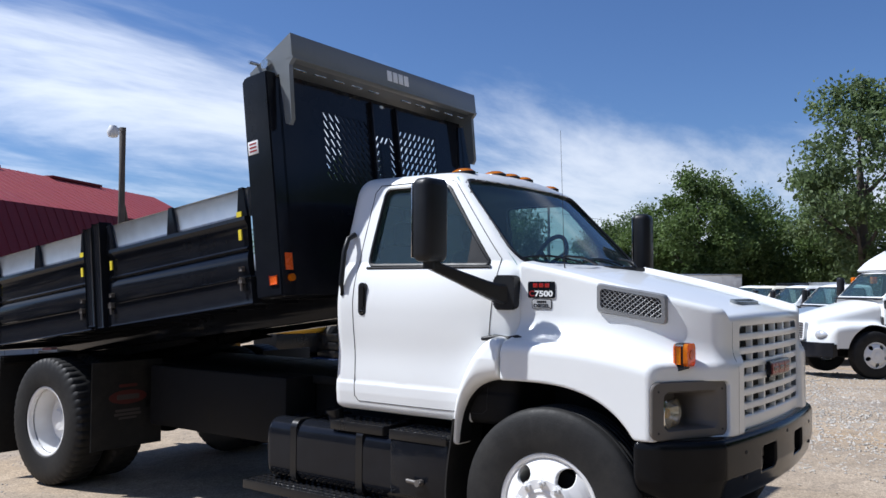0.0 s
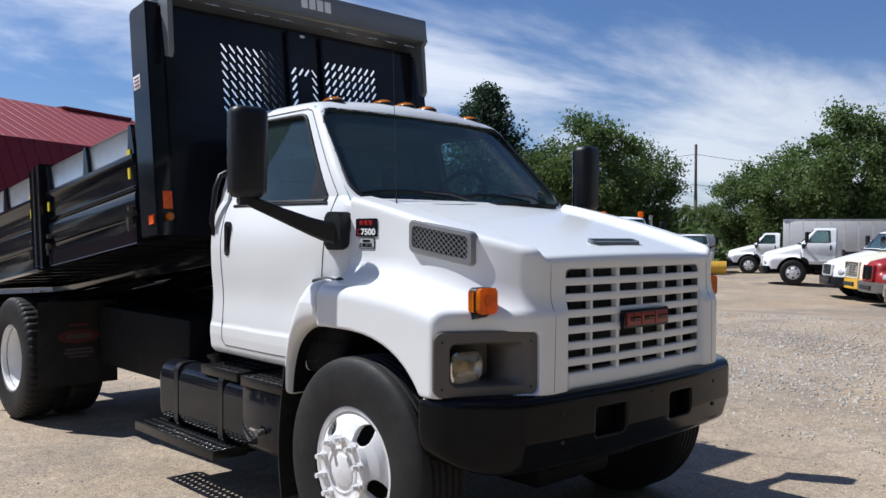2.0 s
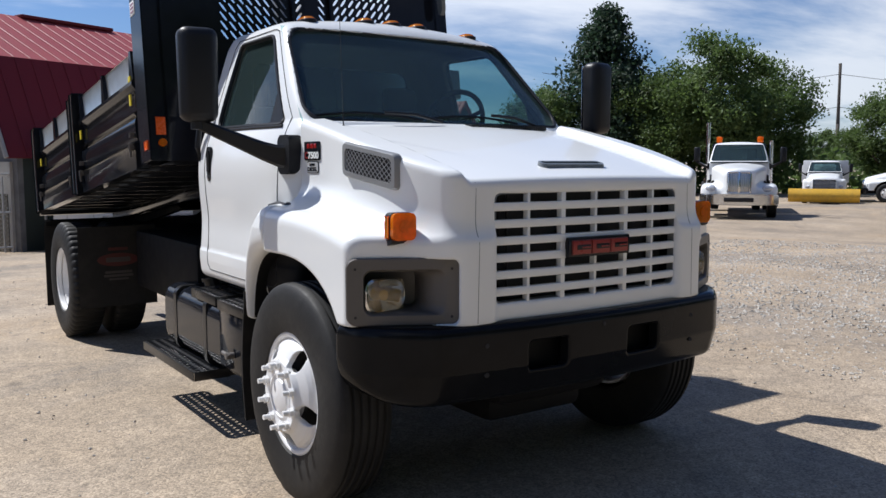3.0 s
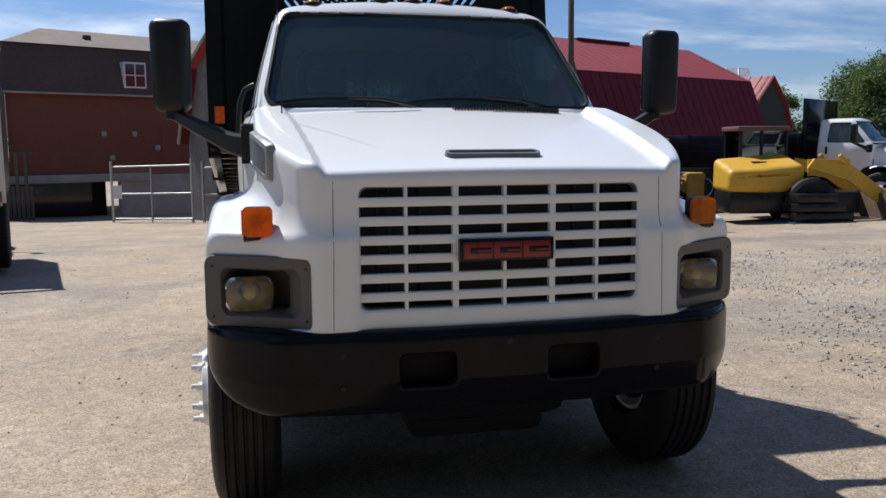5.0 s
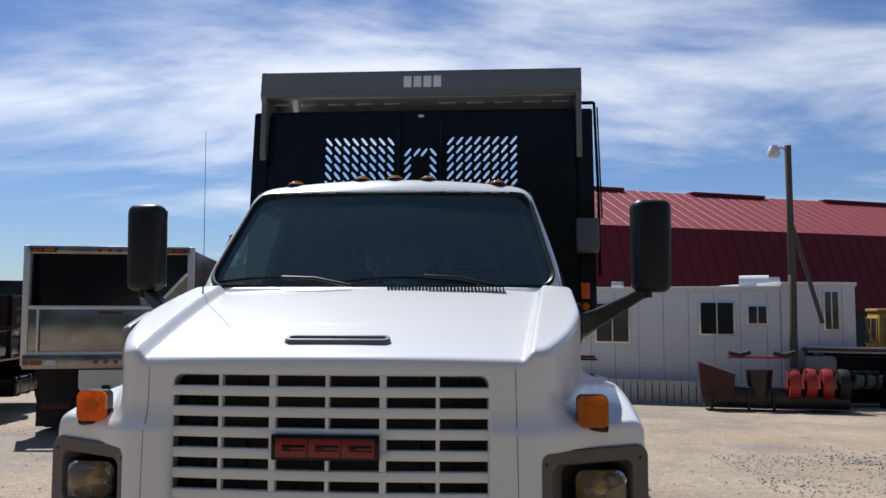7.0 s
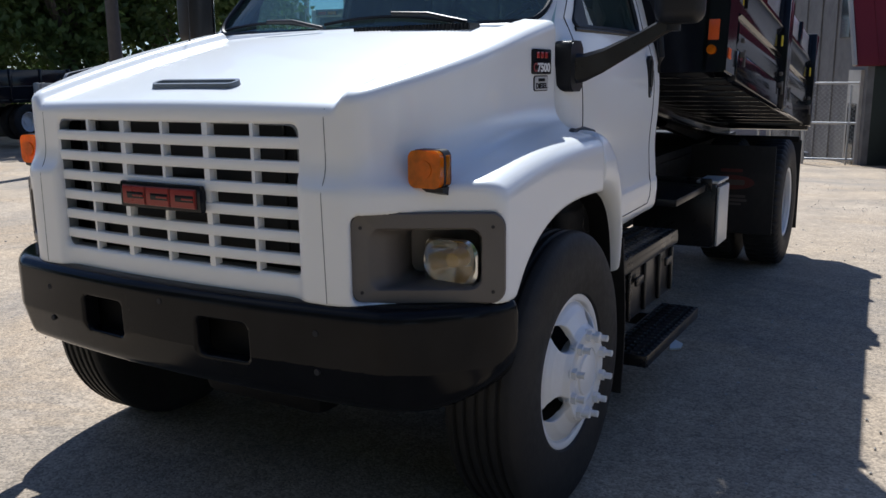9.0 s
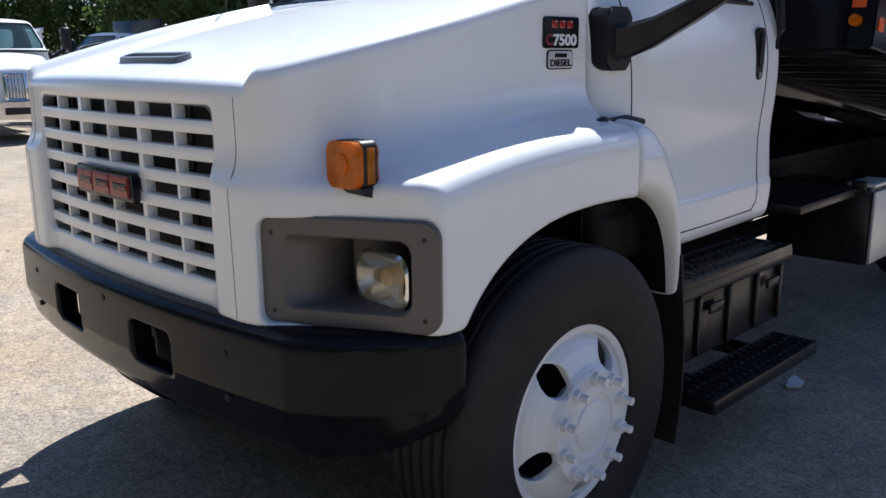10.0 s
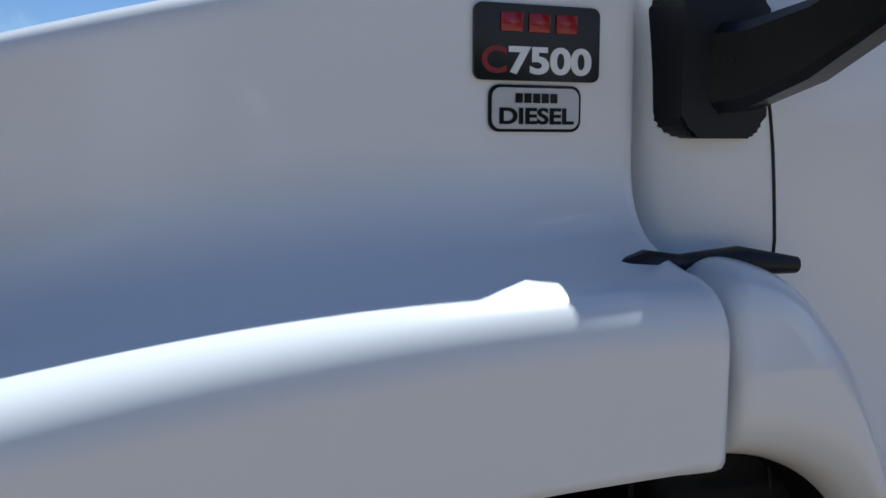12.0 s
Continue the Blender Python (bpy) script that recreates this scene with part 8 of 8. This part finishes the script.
def grader():
    t = thing("yellow_grader", "old yellow grader with boxy cab", "machine", Matrix.Translation((10.52, 20.2, -0.72)) @ Matrix.Rotation(radians(-8), 4, "Z"))
    part("frame", bx(-0.4, 2.4, -0.25, 0.25, 0.75, 1.1, 0.04), OCHRE, t, "yellow frame")
    # cab walls lean in towards the roof
    def lean(bm):
        for v in bm.verts:
            k = 1 - 0.10 * max(0.0, v.co.z - 1.4)
            v.co.x, v.co.y = v.co.x * k, v.co.y * k
        return bm
    c = part("cab", lean(bx(-0.56, 0.56, -0.62, 0.62, 0.95, 2.34, 0.05)), OCHRE, t, "yellow steel cab")
    part("cab_roof", bx(-0.56, 0.56, -0.62, 0.62, 2.33, 2.42, 0.04), OCHRE, c, "yellow cab roof")
    for x0, x1, z0 in ((-0.40, 0.02, 1.50), (0.14, 0.36, 1.58), (0.42, 0.53, 1.40)):
        f = part("window_frame", lean(bx(x0 - 0.03, x1 + 0.03, -0.655, -0.60, z0 - 0.03, 2.20, 0.02)), OCHRE, c)
        part("pane", lean(bx(x0, x1, -0.67, -0.62, z0, 2.17, 0.02)), WINDOW, f)
    for y0, y1 in ((-0.50, -0.08), (0.08, 0.50)):
        f = part("window_frame", lean(bx(-0.595, -0.54, y0 - 0.03, y1 + 0.03, 1.47, 2.20, 0.02)), OCHRE, c)
        part("pane", lean(bx(-0.61, -0.56, y0, y1, 1.5, 2.17, 0.02)), WINDOW, f)
    bm = bmesh.new(); tube(bm, [(-0.62, -0.5, 1.5), (-0.80, -0.62, 1.9), (-0.84, -0.66, 2.2)], 0.025, 6); part("mirror_arm", bm, OCHRE, c)
    bm = bmesh.new(); cyl(bm, (0.1, 0, 2.42), (0.1, 0, 2.56), 0.08, 0.06); part("beacon", bm, AMBER, t)
    part("engine_cover", bx(1.14, 2.25, -0.55, 0.45, 0.0, 1.42, 0.08), OCHRE, t, "yellow engine cover")
    bm = bmesh.new(); prism(bm, [(1.66, 0.72), (1.98, 0.72), (1.98, 1.22), (1.92, 1.30), (1.72, 1.30), (1.66, 1.22)], -0.565, -0.545, "Y"); part("vent_panel", bm, DARK, t)
    bm = bmesh.new(); cyl(bm, (0.98, -0.35, 1.1), (0.98, -0.35, 1.75), 0.05); part("exhaust_stack", bm, SATIN, t)
    for x, z in ((1.3, 0.30), (1.6, 0.22), (1.95, 0.32)):
        part("linkage", bx(x - 0.22, x + 0.22, -0.62, -0.54, z - 0.05, z + 0.05, 0.02), OCHRE, t)
    for x in (-0.9, 0.4):
        for y in (-0.80, 0.80):
            bm = bmesh.new(); lathe(bm, [(0.22, -0.14), (0.45, -0.16), (0.52, -0.1), (0.54, 0), (0.52, 0.1), (0.45, 0.16), (0.22, 0.14)], 26, "X")
            part("tyre", bm, RUBBER, t, at=Matrix.Translation((x, y, 0.52)) @ Matrix.Rotation(radians(90), 4, "Z"))
    return t


grader()
# low-bed deck with rollers, red snow blower, steel ploughs
ld = thing("flat_trailer", "low flat trailer with bright edge rails and worn tyres", "trailer", Matrix.Translation((7.38, 17.3, -0.55)))
part("deck", bx(0, 2.85, 0, 0.7, 1.26, 1.34, 0.02), RUST, ld, "rusty steel deck")
for z, y, m in ((1.345, -0.03, ALU), (1.235, -0.04, GALV), (1.14, -0.02, SATIN)):
    bm = bmesh.new(); tube(bm, [(-0.05, y, z + 0.02), (1.4, y, z), (2.88, y, z - 0.01)], 0.022, 8); part("edge_rail", bm, m, ld, "bright steel edge rail")
part("under_beam", bx(0.55, 2.8, 0.3, 0.7, 0.06, 1.26, 0.03), CHASSIS, ld, "dark underside")
for x in (0.1, 2.7):
    part("support", bx(x - 0.06, x + 0.06, 0.2, 0.4, 0.0, 1.26, 0.01), CHASSIS, ld)
part("axle", bx(0.7, 2.0, -0.14, -0.08, 0.60, 0.66, 0.01), CHASSIS, ld)
part("axle_arm", bx(1.3, 1.4, -0.14, 0.35, 0.58, 0.68, 0.01), CHASSIS, ld)
for k in range(4):
    bm = bmesh.new(); lathe(bm, [(0.02, -0.05), (0.10, -0.06), (0.12, -0.09), (0.185, -0.10), (0.212, -0.06), (0.205, -0.03), (0.214, 0.0), (0.205, 0.03), (0.212, 0.06), (0.185, 0.10), (0.12, 0.09), (0.10, 0.06), (0.02, 0.05)], 24, "X")
    part("tyre", bm, material("dusty_tyre", (0.11, 0.11, 0.112), 0.75, grain=0.3) if k == 0 else bpy.data.materials["dusty_tyre"], ld, "small worn tyre", at=Matrix.Translation((0.96 + 0.245 * k, -0.11, 0.63)) @ Matrix.Rotation(radians(18), 4, "Z"))
TARP = material("grey_tarp", (0.2, 0.2, 0.21), 0.7, grain=0.2)
part("folded_tarp", bx(1.86, 2.62, -0.30, 0.32, 0.82, 1.22, 0.10, None, 4), TARP, ld, "folded grey tarp")
part("folded_tarp", bx(-0.22, 0.52, -0.30, 0.3, 0.80, 1.16, 0.10, None, 4), TARP, ld, "folded grey tarp")
part("tray", bx(-0.25, 2.7, -0.28, 0.3, 0.74, 0.81, 0.01), CHASSIS, ld)

pb = thing("loader_bucket", "black steel loader bucket on the gravel", "bucket", Matrix.Translation((8.86, 16.45, -0.54)))
bm = bmesh.new(); prism(bm, [(0.0, 0.0), (0.75, 0.0), (0.80, 0.30), (0.72, 0.80), (0.64, 0.84), (0.60, 0.78), (0.66, 0.32), (0.60, 0.14), (0.02, 0.06)], 0.03, 1.22, "X"); part("shell", bm, CHASSIS, pb)
for x in (0.0, 1.22):
    bm = bmesh.new(); prism(bm, [(0.0, 0.0), (0.75, 0.0), (0.80, 0.30), (0.72, 0.86), (0.45, 0.80), (0.1, 0.2)], x, x + 0.03, "X"); part("cheek", bm, CHASSIS, pb)
bm = bmesh.new(); tube(bm, [(-0.03, 0.55, 0.72), (0.3, 0.45, 0.80), (1.2, 0.5, 0.70)], 0.014, 6); part("edge_strip", bm, ALU, pb, "worn bright edge")

sb = thing("snow_blower", "red snow blower attachment on the gravel", "machine", Matrix.Translation((5.35, 15.6, -0.46)) @ Matrix.Rotation(radians(-8), 4, "Z"))
part("frame", bx(-0.7, 2.2, 0.12, 0.9, 0.05, 0.48, 0.03), SATIN, sb, "dark steel frame")
bm = bmesh.new(); prism(bm, [(-0.75, 0.25), (-0.1, 0.25), (-0.05, 0.75), (-0.8, 1.0)], 0.1, 0.6, "Y"); part("hopper", bm, material("dark_red_paint", (0.05, 0.010, 0.011), 0.6, grain=0.3), sb, "dark red hopper")
bm = bmesh.new(); cyl(bm, (0.45, 0.3, 0.25), (0.45, 0.3, 0.85), 0.22, 0.28); part("engine", bm, SATIN, sb)
part("handle_bar", bx(-0.2, 1.1, 0.2, 0.26, 1.08, 1.13, 0.015), REDPAINT, sb)
for k in range(4):
    bm = bmesh.new(); lathe(bm, [(0.12, -0.09), (0.30, -0.10), (0.32, 0), (0.30, 0.10), (0.12, 0.09)], 22, "X"); part("roller", bm, REDPAINT if k < 3 else RUBBER, sb, "red roller", at=Matrix.Translation((1.10 + 0.32 * k, 0.1, 0.58)))
for x in (-0.55, 0.2, 0.7):
    bm = bmesh.new(); cyl(bm, (x, 0.06, 0), (x, 0.06, 0.4), 0.03); part("leg", bm, SATIN, sb)
for x in (0.05, 0.95):
    bm = bmesh.new(); tube(bm, [(x - 0.22, 0.2, 1.2), (x, 0.2, 1.15), (x + 0.22, 0.2, 1.22)], 0.05, 8); part("saddle", bm, DARK, sb, "black padded bar")

# substation frame beyond the pole
ss = thing("substation_frame", "grey steel substation frame beyond the trees", "steel frame", Matrix.Translation((-33.0, 31.0, -1.2)))
for k in range(4):
    for j in (0, 4):
        part("column", bx(k * 2.6 - 0.09, k * 2.6 + 0.09, j - 0.09, j + 0.09, 0, 7.4), GALV, ss)
for z in (3.6, 5.2, 7.2):
    for j in (0, 4):
        part("beam", bx(-0.3, 8.2, j - 0.08, j + 0.08, z - 0.12, z + 0.08), GALV, ss)
for k in range(9):
    bm = bmesh.new(); cyl(bm, (0.3 + k * 0.9, 0, 3.6), (0.3 + k * 0.9, 0, 4.3), 0.06, n=8); part("insulator", bm, SATIN, ss)

# loose stones and a scrap of litter
rng = np.random.default_rng(8)
V, F = [], []
octa = [(1, 0, 0), (-1, 0, 0), (0, 1, 0), (0, -1, 0), (0, 0, 1), (0, 0, -1)]
of = [(0, 2, 4), (2, 1, 4), (1, 3, 4), (3, 0, 4), (2, 0, 5), (1, 2, 5), (3, 1, 5), (0, 3, 5)]
def stones(n, xs, ys, s0, s1):
    for _ in range(n):
        x, y = rng.uniform(*xs), rng.uniform(*ys)
        if abs(x) < 1.35 and -0.3 < y < 6.2:
            continue
        s = rng.uniform(s0, s1)
        k = len(V)
        q = rng.uniform(0.6, 1.2, 3) * s
        a = rng.uniform(0, 6.28)
        for p in octa:
            px, py, pz = p[0] * q[0] + rng.normal() * s * 0.15, p[1] * q[1] + rng.normal() * s * 0.15, p[2] * q[2] * 0.7
            V.append((x + px * math.cos(a) - py * math.sin(a), y + px * math.sin(a) + py * math.cos(a), float(ground_z(x, y)) + pz + 0.002))
        F.extend([tuple(i + k for i in f) for f in of])
stones(5200, (4.3, 14), (-1.5, 9), 0.010, 0.035)
stones(1800, (4.3, 9), (-1.0, 5), 0.010, 0.028)
stones(9000, (3.0, 10.5), (-1.6, 8), 0.006, 0.022)
stones(2500, (-9, 3.5), (-4.5, 14), 0.004, 0.014)
stones(1500, (-6, 4), (-3, 16), 0.004, 0.013)
me = bpy.data.meshes.new("loose_stones")
me.from_pydata(V, [], F)
me.materials.append(material("pale_stone", (0.40, 0.37, 0.33), 0.9, grain=0.35, scale=20, big=2))
tagged(new("loose_stones", me), "loose pale gravel stones scattered on the yard", "gravel", kind="stuff")
bm = bmesh.new(); prism(bm, [(0, 0), (0.06, 0.01), (0.075, 0.05), (0.03, 0.085), (0.005, 0.05)], 0.0, 0.012, "Z")
lt = part("paper_scrap", bm, SIDING, None, "", at=pose(0.95, 2.66, 0.004, 22, 0, 20)); tagged(lt, "crumpled white paper scrap on the ground", "litter")
